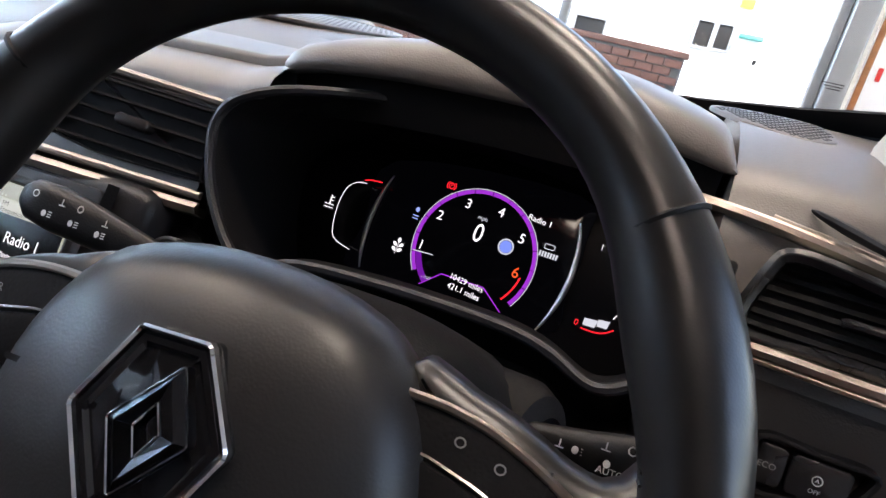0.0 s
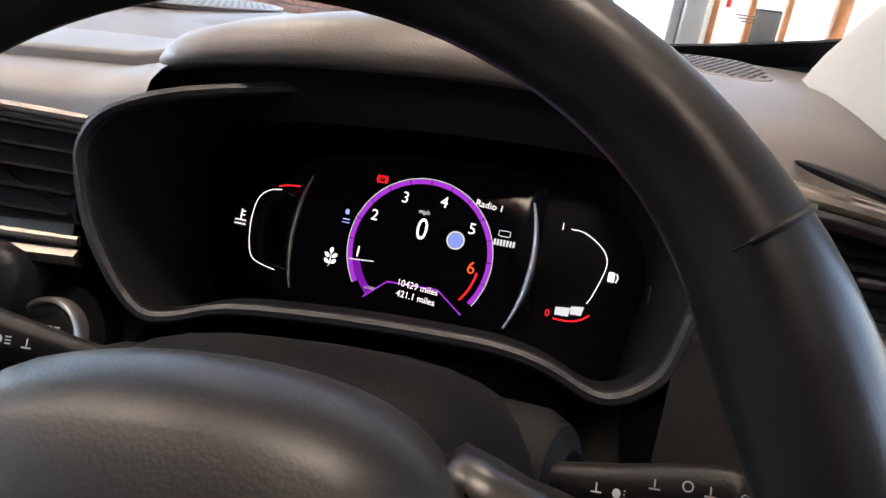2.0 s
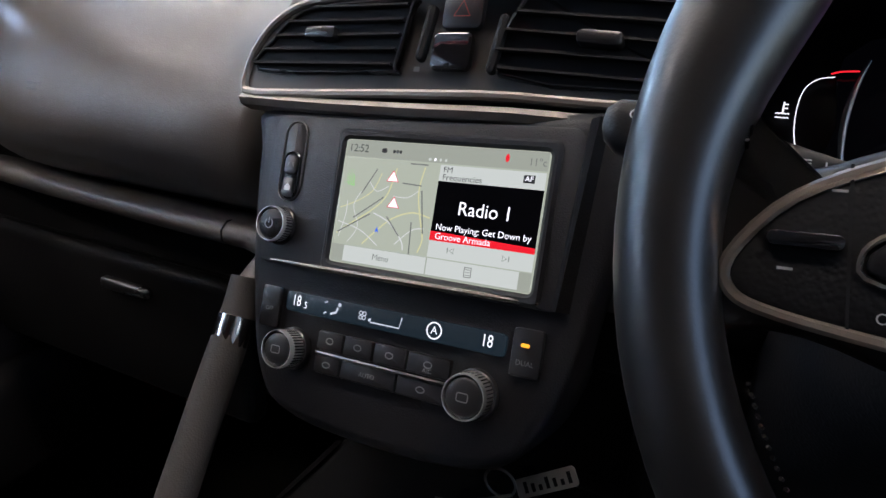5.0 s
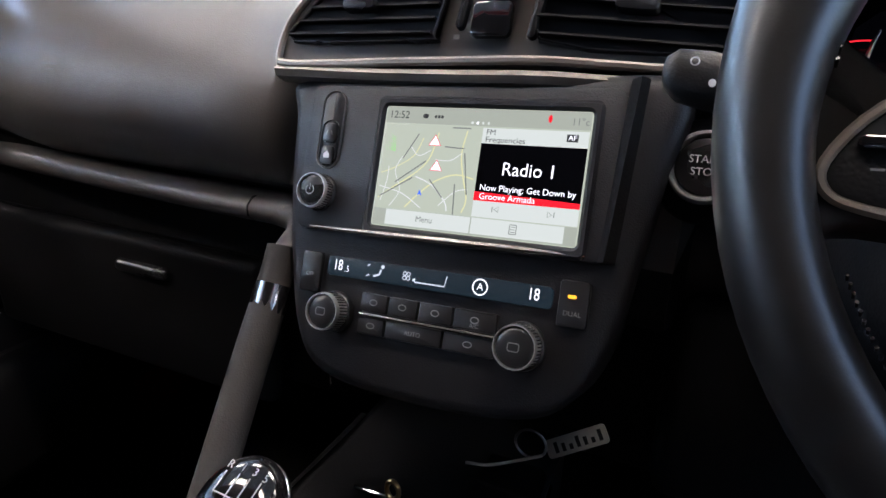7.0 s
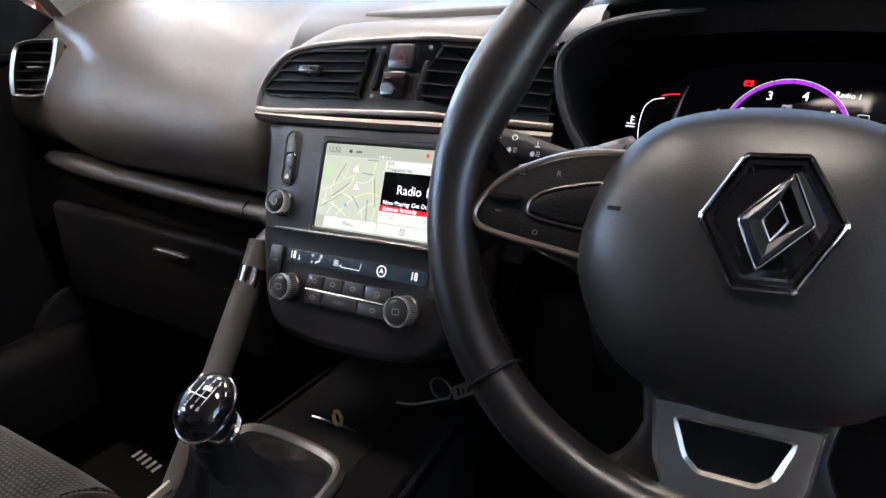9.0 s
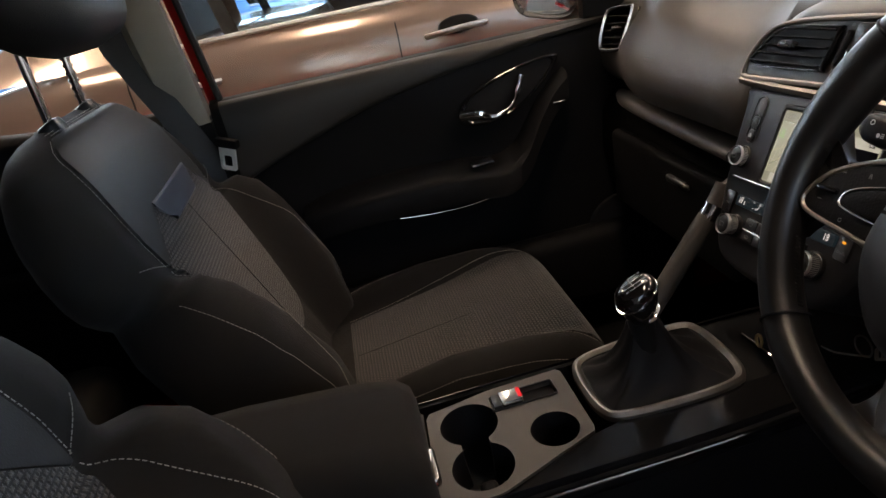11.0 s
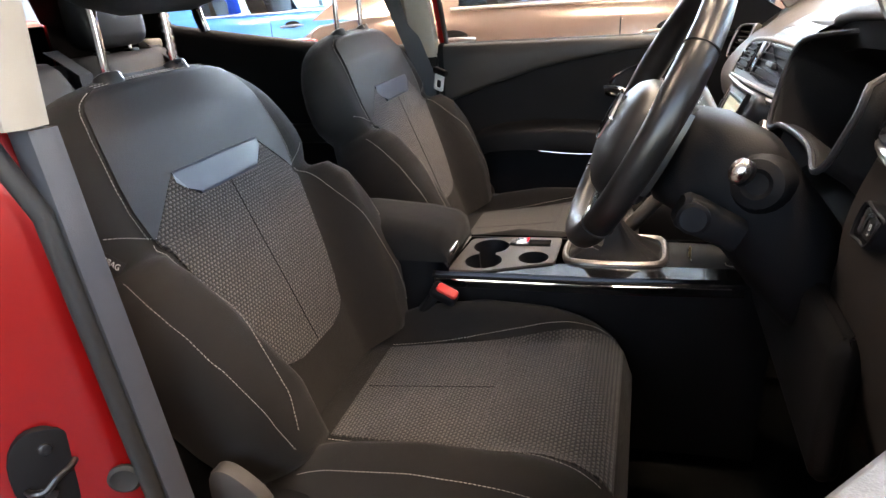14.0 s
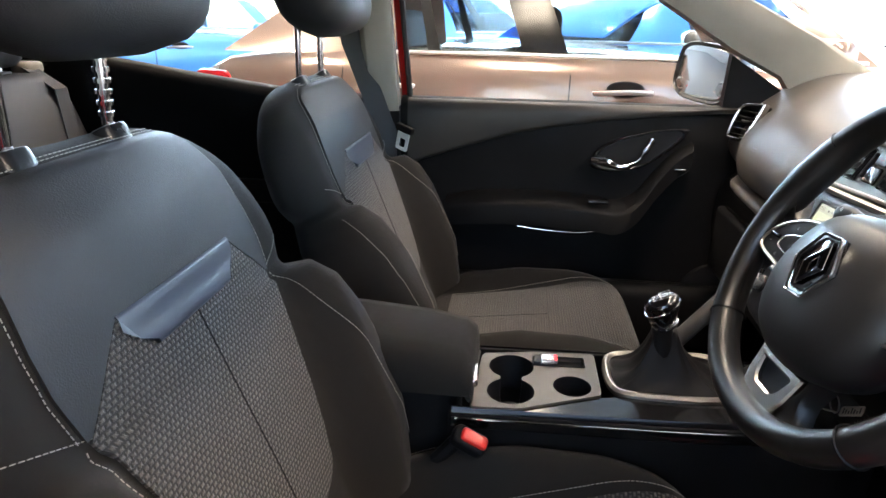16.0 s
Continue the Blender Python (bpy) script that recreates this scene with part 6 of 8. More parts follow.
hub = spline([(-0.084, -0.033), (-0.078, 0.002), (-0.060, 0.030), (-0.036, 0.042), (0.0, 0.046), (0.036, 0.042), (0.060, 0.030), (0.079, 0.002), (0.084, -0.033), (0.075, -0.062), (0.056, -0.086), (0.030, -0.098), (0.0, -0.101), (-0.030, -0.098), (-0.056, -0.086), (-0.075, -0.062)], 3, True)
hc = (0.0, -0.027)
rings = [[(x, y, -0.04) for x, y in scaled(hub, 0.9, hc)]]
for s, z in ((0.985, -0.022), (1.0, -0.010), (0.998, -0.002), (0.972, 0.0055), (0.91, 0.0125), (0.86, 0.0170), (0.80, 0.0200), (0.66, 0.0252), (0.5, 0.0293), (0.33, 0.0318), (0.16, 0.0330)):
    rings.append([(x, y, z) for x, y in scaled(hub, s, hc)])
part("airbag_cover", loft(rings), PAD, sw_, "grained dark grey hub cover", at=CO, angle=70)
hexo = [(-0.012, 0.0315), (0.0115, 0.0325), (0.0275, 0.006), (0.0125, -0.0225), (-0.0105, -0.0235), (-0.0265, 0.004)]


def soft_poly(p, k=0.12):
    out, n = [], len(p)
    for i in range(n):
        a, b, c = p[i - 1], p[i], p[(i + 1) % n]
        for t in (1 - k, 1 - k / 3):
            out.append((a[0] + (b[0] - a[0]) * t, a[1] + (b[1] - a[1]) * t))
        for t in (k / 3, k):
            out.append((b[0] + (c[0] - b[0]) * t, b[1] + (c[1] - b[1]) * t))
    return out


EM = CO @ Matrix.Translation((0.0008, -0.0190, 0.0322)) @ Matrix.Scale(1.06, 4)
ho = soft_poly(hexo)
em = part("emblem_bed", plate(ho, -0.008, 0.001, 0.0008), PIANO, sw_, "glossy black emblem bed", at=EM)
part("emblem_lip", band(inset(ho, 0.0012), inset(ho, 0.0062), -0.002, 0.0022, 0.0016), PIANO, em, "gloss black inner slope", at=EM)
part("emblem_rim", band(ho, inset(ho, 0.0016), -0.002, 0.0034, 0.0008), CHROME, em, "dark chrome emblem rim", at=EM)
d0 = [(0.0068, 0.0243), (0.0156, 0.0046), (-0.0026, -0.0150), (-0.0114, 0.0045)]
d1 = [(0.0024, 0.0128), (0.0062, 0.0048), (0.0010, -0.0034), (-0.0026, 0.0046)]
b = loft([[(x, y, 0.001) for x, y in d0], [(x, y, 0.0030) for x, y in d0], [(x * 0.6 + X_ * 0.4, y * 0.6 + Y_ * 0.4, 0.0048) for (x, y), (X_, Y_) in zip(d0, d1)], [(x, y, 0.0032) for x, y in d1], [(x, y, 0.001) for x, y in d1]], caps=False)
part("emblem_diamond", b, EMBLEM, em, "glossy dark metal diamond emblem", at=EM, smooth=False)
for d in (d0, d1):
    part("emblem_edge", tube([(x, y, 0.0034) for x, y in soft_poly(d, 0.08)], 0.00045, 6, closed=True), CHROME, em, "bright emblem edge", at=EM)
part("airbag_mark", flat(rrect(-0.063, -0.013, 0.010, 0.0022, 0.0008), 0.0215), DEEP, sw_, at=CO)
for sx in (-1, 1):
    sp = spline([(0.060, 0.026), (0.085, 0.0245), (0.106, 0.0185), (0.122, 0.012), (0.137, 0.013), (0.155, 0.040), (0.158, -0.01), (0.150, -0.050), (0.138, -0.036), (0.118, -0.034), (0.090, -0.042), (0.060, -0.048)], 3, True)
    part("spoke", plate([(sx * x, y) for x, y in sp], -0.022, -0.001, 0.009), LEATHER, sw_, "leather-covered spoke", at=CO, angle=60)
    key = spline([(0.048, 0.0180), (0.066, 0.0186), (0.084, 0.0178), (0.104, 0.0130), (0.128, 0.001), (0.1415, -0.016), (0.140, -0.026), (0.128, -0.0305), (0.100, -0.0345), (0.070, -0.0385), (0.048, -0.0400)], 4, True)
    key = [(sx * x, y) for x, y in key]
    kp = part("switch_panel", plate(inset(key, 0.002), -0.006, 0.0045, 0.0015), PLASTIC, sw_, "black switch panel", at=CO)
    part("bright_outline", tube([(x, y, 0.0042) for x, y in inset(key, 0.0005)], 0.0017, 7, closed=True), WARM_TRIM, sw_, "satin silver outline", at=CO)
    ik = spline([(0.070, 0.0005), (0.090, -0.001), (0.106, -0.0065), (0.112, -0.013), (0.107, -0.0195), (0.070, -0.0215)], 4, True)
    part("inner_outline", tube([(sx * x, y, 0.005) for x, y in ik], 0.0009, 6, closed=True), SATIN, kp, at=CO)
    part("key_cap", plate([(sx * x, y) for x, y in inset(ik, 0.0018)], 0.002, 0.006, 0.001), PLASTIC, kp, "switch key", at=CO)
    part("key_split", ribbon([(sx * 0.116, 0.010), (sx * 0.113, -0.032)], 0.0008, 0.0049), DEEP, kp, at=CO)
    part("rocker", plate(rrect(sx * 0.1245, -0.0105, 0.018, 0.0045, 0.002), 0.004, 0.0075, 0.0015), PIANO, kp, at=CO)
words("switch_text", "OK", 0.0054, MARK, sw_, CO, 0.094, -0.0105, 0.0064)
words("switch_text", "R", 0.0045, FAINT, sw_, CO, -0.098, 0.0045, 0.0050)
words("switch_text", "O", 0.004, FAINT, sw_, CO, -0.106, -0.0275, 0.0050)
for sgn, y in ((1, -0.002), (-1, -0.0205)):
    part("arrow_mark", flat([(0.1214, y - 0.0012 * sgn), (0.1256, y - 0.0012 * sgn), (0.1235, y + 0.0018 * sgn)], 0.0052), MARK, sw_, at=CO)
for x, y in ((0.087, 0.009), (0.101, 0.0055), (0.103, -0.0265)):
    part("symbol", ribbon(oval(x, y, 0.0017, 0.0015, 10), 0.0006, 0.0050, closed=True), FAINT, sw_, at=CO)
for x, y in ((-0.118, 0.003), (-0.128, -0.018)):
    part("symbol", ribbon([(x - 0.0018, y), (x + 0.0018, y)], 0.0007, 0.0050), FAINT, sw_, at=CO)
lo = spline([(-0.038, -0.085), (-0.040, -0.112), (-0.050, -0.132), (-0.066, -0.148), (0.0, -0.162), (0.066, -0.148), (0.050, -0.132), (0.040, -0.112), (0.038, -0.085)], 3, True)
part("lower_spoke", plate(lo, -0.026, -0.006, 0.005), LEATHER, sw_, at=CO)
tr_o = soft_poly([(-0.037, -0.097), (0.037, -0.097), (0.033, -0.126), (0.024, -0.146), (-0.024, -0.146), (-0.033, -0.126)], 0.15)
tr_i = soft_poly([(-0.0245, -0.106), (0.0245, -0.106), (0.018, -0.122), (0.012, -0.127), (-0.012, -0.127), (-0.018, -0.122)], 0.15)
part("spoke_trim", band(tr_o, tr_i, -0.012, 0.001, 0.002), SATIN, sw_, "satin silver lower spoke trim", at=CO)
part("spoke_recess", flat(inset(tr_i, -0.001), -0.005), DEEP, sw_, at=CO)

# ---- centre stack ----
PLACE[0] = DASH_FIT
FA = frame3((0.07, 0.1495, 0.9285), 24.2, 3.1)
FS = FA @ Matrix.Translation((0, -0.0030, 0)) @ Matrix.Diagonal((1, 0.935, 1, 1))  # the screen within the fascia, lowered and squashed to fit the camera's view
stack = thing("centre_stack", "black centre stack with infotainment screen and climate panel", "centre stack", at=FA)
fo = spline([(-0.136, 0.088), (-0.136, 0.06), (-0.131, 0.01), (-0.122, -0.04), (-0.108, -0.085), (-0.085, -0.108), (-0.03, -0.115), (0.04, -0.112), (0.078, -0.098), (0.098, -0.06), (0.108, -0.01), (0.118, 0.04), (0.124, 0.09), (0.05, 0.093), (-0.06, 0.092)], 4, True)
part("fascia", loft([[(x * 0.96, y, -0.09) for x, y in fo], [(x, y, -0.012) for x, y in fo], [(x, y, -0.006) for x, y in inset(fo, 0.003)], [(x, y, -0.003) for x, y in inset(fo, 0.009)]]), FASCIA, stack, "black grained fascia", at=FA, angle=50)
bz = rrect(-0.012, 0.034, 0.212, 0.098, 0.008)
so = rrect(0.009, 0.0306, 0.146, 0.090, 0.005)
si = rrect(0.009, 0.0306, 0.134, 0.077, 0.003)
part("bezel", plate(bz, -0.006, 0.0005, 0.002), FASCIA, stack, "smooth black screen bezel", at=FA)
part("screen_frame", band(so, si, -0.001, 0.003, 0.002), FASCIA, stack, at=FA)
part("side_fin", loft([[(0.094, 0.088, 0.0), (0.1, 0.088, 0.006), (0.104, 0.088, 0.0)], [(0.088, -0.014, 0.0), (0.093, -0.014, 0.009), (0.098, -0.014, 0.0)]]), PLASTIC, stack, at=FA)
scr = part("screen", plate(rrect(0.009, 0.036, 0.134, 0.082, 0.002), -0.002, 0.0012, 0.0004), S_MAP, stack, "lit colour touch screen", at=FS)
zs = 0.0016


def lit(name, outline, mat, z=zs, label=""):
    return part(name, flat(outline, z), mat, scr, label, at=FS)


def rect(x0, y0, x1, y1):
    return [(x0, y0), (x1, y0), (x1, y1), (x0, y1)]


lit("top_bar", rect(-0.057, 0.0655, 0.0752, 0.0765), S_BAR)
lit("map_field", rect(-0.056, 0.0075, 0.0095, 0.0645), S_MAP)
lit("foot_field", rect(-0.057, -0.0045, 0.0752, 0.007), S_BAR)
lit("menu_key", rect(-0.0475, -0.0035, 0.0105, 0.0068), S_LIGHT, zs + 0.0003)
lit("list_key", rect(0.0112, -0.0035, 0.068, 0.0068), S_LIGHT, zs + 0.0003)
lit("source_field", rect(0.0108, 0.0545, 0.0750, 0.0645), S_LIGHT, zs + 0.0003)
lit("station_field", rect(0.0108, 0.0185, 0.0750, 0.0545), S_BLACK, zs + 0.0003, "black station tile")
lit("red_band", [(0.0108, 0.0178), (0.0750, 0.0178), (0.0750, 0.0212), (0.0108, 0.0236)], S_RED, zs + 0.0006, "red band")
lit("skip_field", rect(0.0108, 0.0075, 0.0750, 0.0185), S_LIGHT, zs + 0.0003)
T = zs + 0.0009
for body, size, mat, x, y, al in (("12:52", 0.0072, S_DARK, -0.0545, 0.0708, "LEFT"), ("11\u00b0c", 0.0062, S_GREY, 0.0745, 0.0700, "RIGHT"), ("FM", 0.0050, S_DARK, 0.0132, 0.0615, "LEFT"), ("Frequencies", 0.0052, S_DARK, 0.0132, 0.0568, "LEFT"),
                                   ("Radio 1", 0.0118, S_WHITE, 0.0428, 0.0385, "CENTER"), ("Now Playing: Get Down by", 0.0057, S_WHITE, 0.0430, 0.0262, "CENTER"), ("Menu", 0.0056, S_GREY, -0.020, 0.0017, "CENTER")):
    words("screen_text", body, size, mat, scr, FS, x, y, T, al, squeeze=0.92 if size > 0.0055 else 1.0)
words("screen_text", "Groove Armada", 0.0057, S_WHITE, scr, FS, 0.0142, 0.0206, T, "LEFT", squeeze=0.92)
lit("af_badge", rect(0.0625, 0.0578, 0.0692, 0.0624), S_DARK, T)
words("screen_text", "AF", 0.0044, S_WHITE, scr, FS, 0.0659, 0.0601, T + 0.0003)
lit("phone_mark", oval(0.0515, 0.0715, 0.0012, 0.0025, 10), S_RED, T)
for k in range(4):
    lit("page_dot", oval(0.0035 + 0.0035 * k, 0.0672, 0.0008 if k else 0.001, 0.001, 8), S_WHITE if k == 1 else S_LIGHT, T)
lit("car_mark", rrect(-0.0285, 0.0705, 0.0038, 0.003, 0.001, 2), S_DARK, T)
for k in range(3):
    lit("status_mark", rrect(-0.0215 + 0.0022 * k, 0.0703, 0.0017, 0.002, 0.0004, 2), S_DARK, T)
for sgn, x in ((-1, 0.0262), (1, 0.0585)):
    part("skip_mark", ribbon([(x - 0.0012 * sgn, 0.0146), (x + 0.0014 * sgn, 0.013), (x - 0.0012 * sgn, 0.0114)], 0.0005, T, closed=True), S_GREY, scr, at=FS)
    part("skip_bar", ribbon([(x + 0.0026 * sgn, 0.0146), (x + 0.0026 * sgn, 0.0114)], 0.0005, T), S_GREY, scr, at=FS)
part("list_mark", ribbon(rrect(0.038, 0.0017, 0.0042, 0.0058, 0.0004, 2), 0.0005, T, closed=True), S_GREY, scr, at=FS)
for k in range(3):
    part("list_line", ribbon([(0.0366, 0.0001 + 0.0016 * k), (0.0394, 0.0001 + 0.0016 * k)], 0.0004, T), S_GREY, scr, at=FS)
lit("park", [(-0.055, 0.047), (-0.047, 0.046), (-0.048, 0.056), (-0.052, 0.058), (-0.0545, 0.055)], S_GREEN)
ROADS = [([(-0.055, 0.014), (-0.042, 0.024), (-0.030, 0.033), (-0.022, 0.043), (-0.018, 0.06)], 0.0009, 0), ([(-0.055, 0.031), (-0.044, 0.036), (-0.033, 0.044), (-0.028, 0.056)], 0.0007, 0), ([(-0.035, 0.009), (-0.026, 0.019), (-0.016, 0.028), (-0.003, 0.033), (0.009, 0.031)], 0.001, 0),
         ([(0.001, 0.062), (-0.001, 0.047), (0.002, 0.032), (0.006, 0.018), (0.004, 0.009)], 0.0009, 0), ([(-0.055, 0.022), (-0.038, 0.018), (-0.024, 0.0095)], 0.0007, 1), ([(-0.046, 0.009), (-0.04, 0.02), (-0.045, 0.033), (-0.041, 0.043)], 0.0006, 1),
         ([(-0.03, 0.03), (-0.018, 0.025), (-0.008, 0.015), (-0.006, 0.009)], 0.0009, 1), ([(-0.018, 0.042), (-0.008, 0.042), (-0.001, 0.047)], 0.0006, 1), ([(-0.05, 0.036), (-0.05, 0.026), (-0.053, 0.012)], 0.0006, 1), ([(-0.012, 0.012), (-0.002, 0.022), (0.006, 0.024)], 0.0007, 1), ([(-0.036, 0.05), (-0.03, 0.044), (-0.022, 0.048)], 0.0006, 1)]
for pts, w, k in ROADS:
    part("map_road", ribbon(spline(pts, 4), w, zs + 0.0003 + 0.0001 * k), S_WROAD if k else S_ROAD, scr, "map road", at=FS)
for x, y, a, l in ((-0.036, 0.050, 62, 0.019), (-0.034, 0.033, 38, 0.025), (-0.043, 0.022, 33, 0.026), (-0.006, 0.0505, -3, 0.013), (-0.015, 0.023, -48, 0.015), (0.0035, 0.034, -80, 0.027), (-0.002, 0.017, -86, 0.020), (-0.003, 0.0635, 0, 0.012)):
    b = flat(rect(-l / 2, -0.0004, l / 2, 0.0004), 0)
    part("map_name", b, S_GREY, scr, "bar in place of a map name", at=FS @ Matrix.Translation((x, y, T - 0.0002)) @ Matrix.Rotation(radians(a), 4, "Z"))
for x, y in ((-0.0195, 0.0535), (-0.0165, 0.037)):
    tri = [(x + 0.0045 * math.cos(a), y + 0.0045 * math.sin(a)) for a in (math.pi / 2, math.pi * 7 / 6, math.pi * 11 / 6)]
    lit("warning_sign", tri, S_WHITE, T)
    part("warning_edge", ribbon(tri, 0.0008, T + 0.0003, closed=True), S_RED, scr, "red warning triangle", at=FS)
lit("position_arrow", [(-0.027, 0.0175), (-0.0255, 0.0215), (-0.024, 0.0175), (-0.0255, 0.0185)], glow("screen_blue", (0.02, 0.12, 0.7), 0.8), T)
# left-hand keys and volume knob
kb = rrect(-0.0985, 0.052, 0.0185, 0.053, 0.009)
kbp = part("key_surround", band(kb, inset(kb, 0.0012), 0, 0.002, 0.0006), SATIN_DARK, stack, at=FA)
part("key_bed", plate(inset(kb, 0.0012), -0.001, 0.0012, 0.0005), SMOOTH, kbp, at=FA)
kk = rrect(-0.0982, 0.043, 0.0135, 0.031, 0.0065)
part("key_ring", band(kk, inset(kk, 0.0011), 0, 0.0028, 0.0006), PIANO, kbp, at=FA)
for y in (0.0495, 0.0345):
    part("key", plate(rrect(-0.0982, y, 0.0108, 0.0128, 0.003), 0, 0.003, 0.001), SMOOTH, kbp, "small key", at=FA)
lit_home = flat([(-0.1005, 0.0325), (-0.0959, 0.0325), (-0.0959, 0.0352), (-0.0982, 0.0375), (-0.1005, 0.0352)], 0.0034)
part("home_symbol", lit_home, MARK, kbp, at=FA)
part("lane_symbol", ribbon([(-0.1005, 0.048), (-0.0995, 0.051)], 0.0006, 0.0034, bm=ribbon([(-0.0957, 0.048), (-0.0967, 0.051)], 0.0006, 0.0034)), FAINT, kbp, at=FA)


def turn_knob(x, y, r, h, label, parent, bezel=BRIGHT):
    at = FA @ Matrix.Translation((x, y, 0))
    k = part("knob", knob(r * 0.90, h * 0.98, 0.0022), SMOOTH, parent, label, at=at)
    part("knob_ring", lathe([(r, 0.0), (r * 0.995, h * 0.86), (r * 0.965, h * 1.0), (r * 0.925, h * 1.0), (r * 0.91, h * 0.9), (r * 0.91, 0)], 36), bezel, k, "bright ring", at=at)
    part("knob_base", lathe([(r * 1.12, -0.002), (r * 1.10, 0.002), (r * 1.02, 0.003)], 32), SMOOTH, k, at=at)
    bm = bmesh.new()
    for q in range(40):
        a = 2 * math.pi * q / 40
        tube([(r * 1.0 * math.cos(a), r * 1.0 * math.sin(a), h * 0.15), (r * 1.0 * math.cos(a), r * 1.0 * math.sin(a), h * 0.8)], 0.0005, 4, bm=bm)
    part("knurl", bm, CHROME, k, at=at)
    return k


k = turn_knob(-0.1005, 0.0095, 0.0115, 0.012, "small volume knob", stack)
part("power_symbol", ribbon(arc(-0.1005, 0.0095, 0.003, 125, 415, 14), 0.0007, 0.0128, bm=ribbon([(-0.1005, 0.0095), (-0.1005, 0.0133)], 0.0007, 0.0128)), FAINT, k, at=FA)
part("chrome_strip", tube([(-0.104, -0.0135, 0.001), (-0.06, -0.0135, 0.0025), (0.0, -0.0128, 0.003), (0.05, -0.0122, 0.0025), (0.081, -0.0118, 0.001)], [0.0012, 0.0022, 0.0024, 0.0022, 0.0012], 8), SATIN, stack, "thin chrome strip under the screen", at=FA)
# climate panel
part("climate_glass", plate(rrect(-0.010, -0.0370, 0.152, 0.0125, 0.003), -0.003, 0.0006, 0.0006), S_TEAL, stack, "dark climate display", at=FA)
for body, x, sz in (("18", -0.0775, 0.0098), ("18", 0.0555, 0.0098)):
    words("climate_numeral", body, sz, L_WHITE, stack, FA, x, -0.0365, 0.0011, squeeze=0.75, spin=0)
words("climate_numeral", ".5", 0.006, L_WHITE, stack, FA, -0.0705, -0.0382, 0.0011, squeeze=0.8)
bm = ribbon(oval(0.0225, -0.0368, 0.0046, 0.0046), 0.0008, 0.0011, closed=True)
part("auto_ring", bm, L_WHITE, stack, at=FA)
words("auto_text", "A", 0.0062, L_WHITE, stack, FA, 0.0225, -0.0368, 0.0011)
bm = ribbon([(-0.0208, -0.0398), (-0.0005, -0.0398), (0.0005, -0.0345), (0.0005, -0.0335)], 0.0008, 0.0011)
for a in (0, 90, 180, 270):
    ribbon(oval(-0.0268 + 0.0018 * math.cos(radians(a + 45)), -0.0368 + 0.0018 * math.sin(radians(a + 45)), 0.0012, 0.0012, 8), 0.0006, 0.0011, closed=True, bm=bm)
flat([(-0.0225, -0.0395), (-0.0205, -0.0395), (-0.0205, -0.0372), (-0.0225, -0.0382)], 0.0011, bm=bm)
part("fan_symbol", bm, L_PALE, stack, "fan speed symbol", at=FA)
bm = flat(oval(-0.0442, -0.0335, 0.0013, 0.0013, 10), 0.0011)
ribbon([(-0.0452, -0.0355), (-0.0462, -0.0385), (-0.0505, -0.0400)], 0.0014, 0.0011, bm=bm)
for y in (-0.034, -0.0405):
    ribbon([(-0.0555, y), (-0.0535, y + 0.0012)], 0.0009, 0.0011, bm=bm)
part("airflow_symbol", bm, L_PALE, stack, "air flow symbol", at=FA)
part("off_key", plate(rrect(-0.0985, -0.0430, 0.0155, 0.0265, 0.002), -0.002, 0.001, 0.0008), SMOOTH, stack, "off key", at=FA)
words("key_text", "OFF", 0.0036, FAINT, stack, FA, -0.0985, -0.0445, 0.0014)
part("dual_key", plate(rrect(0.0785, -0.0385, 0.017, 0.026, 0.002), -0.002, 0.001, 0.0008), SMOOTH, stack, "dual zone key", at=FA)
words("key_text", "DUAL", 0.0040, FAINT, stack, FA, 0.0785, -0.0440, 0.0014)
part("amber_lamp", flat(rrect(0.0775, -0.0345, 0.0048, 0.0020, 0.0006), 0.0015), L_AMBER, stack, "lit amber lamp", at=FA)
for x in (-0.0762, 0.0520):
    k = turn_knob(x, -0.0665, 0.0120 if x < 0 else 0.0128, 0.016, "round temperature knob", stack)
    part("defrost_symbol", ribbon(rrect(x, -0.0665, 0.0065, 0.0045, 0.001, 2), 0.0007, 0.0165, closed=True), FAINT, k, at=FA)
kx = [-0.057, -0.037, -0.0155, 0.008, 0.0365]
for i in range(4):
    part("climate_key", plate(rrect((kx[i] + kx[i + 1]) / 2, -0.0570, kx[i + 1] - kx[i] - 0.001, 0.0118, 0.0012), -0.002, 0.0016, 0.0009), SMOOTH, stack, "small climate key", at=FA)
    part("key_symbol", ribbon(oval((kx[i] + kx[i + 1]) / 2, -0.0565, 0.0026, 0.0018, 10), 0.0007, 0.0020, closed=True), FAINT, stack, at=FA)
lx = [-0.057, -0.037, 0.003, 0.0365]
for i in range(3):
    part("climate_key", plate(rrect((lx[i] + lx[i + 1]) / 2, -0.0715, lx[i + 1] - lx[i] - 0.001, 0.0110, 0.0012), -0.002, 0.0016, 0.0009), SMOOTH, stack, "small climate key", at=FA)
words("key_text", "AUTO", 0.0040, FAINT, stack, FA, -0.017, -0.0715, 0.0020)
words("key_text", "A/C", 0.0036, FAINT, stack, FA, 0.0222, -0.0600, 0.0020)
for x in (-0.047, 0.0198):
    part("key_symbol", ribbon(oval(x, -0.0712, 0.0028, 0.0017, 10), 0.0007, 0.0020, closed=True), FAINT, stack, at=FA)
part("key_divider", tube([(-0.056, -0.0643, 0.002), (-0.01, -0.0643, 0.0026), (0.038, -0.0643, 0.002)], 0.0012, 6), SATIN, stack, "thin silver divider", at=FA)

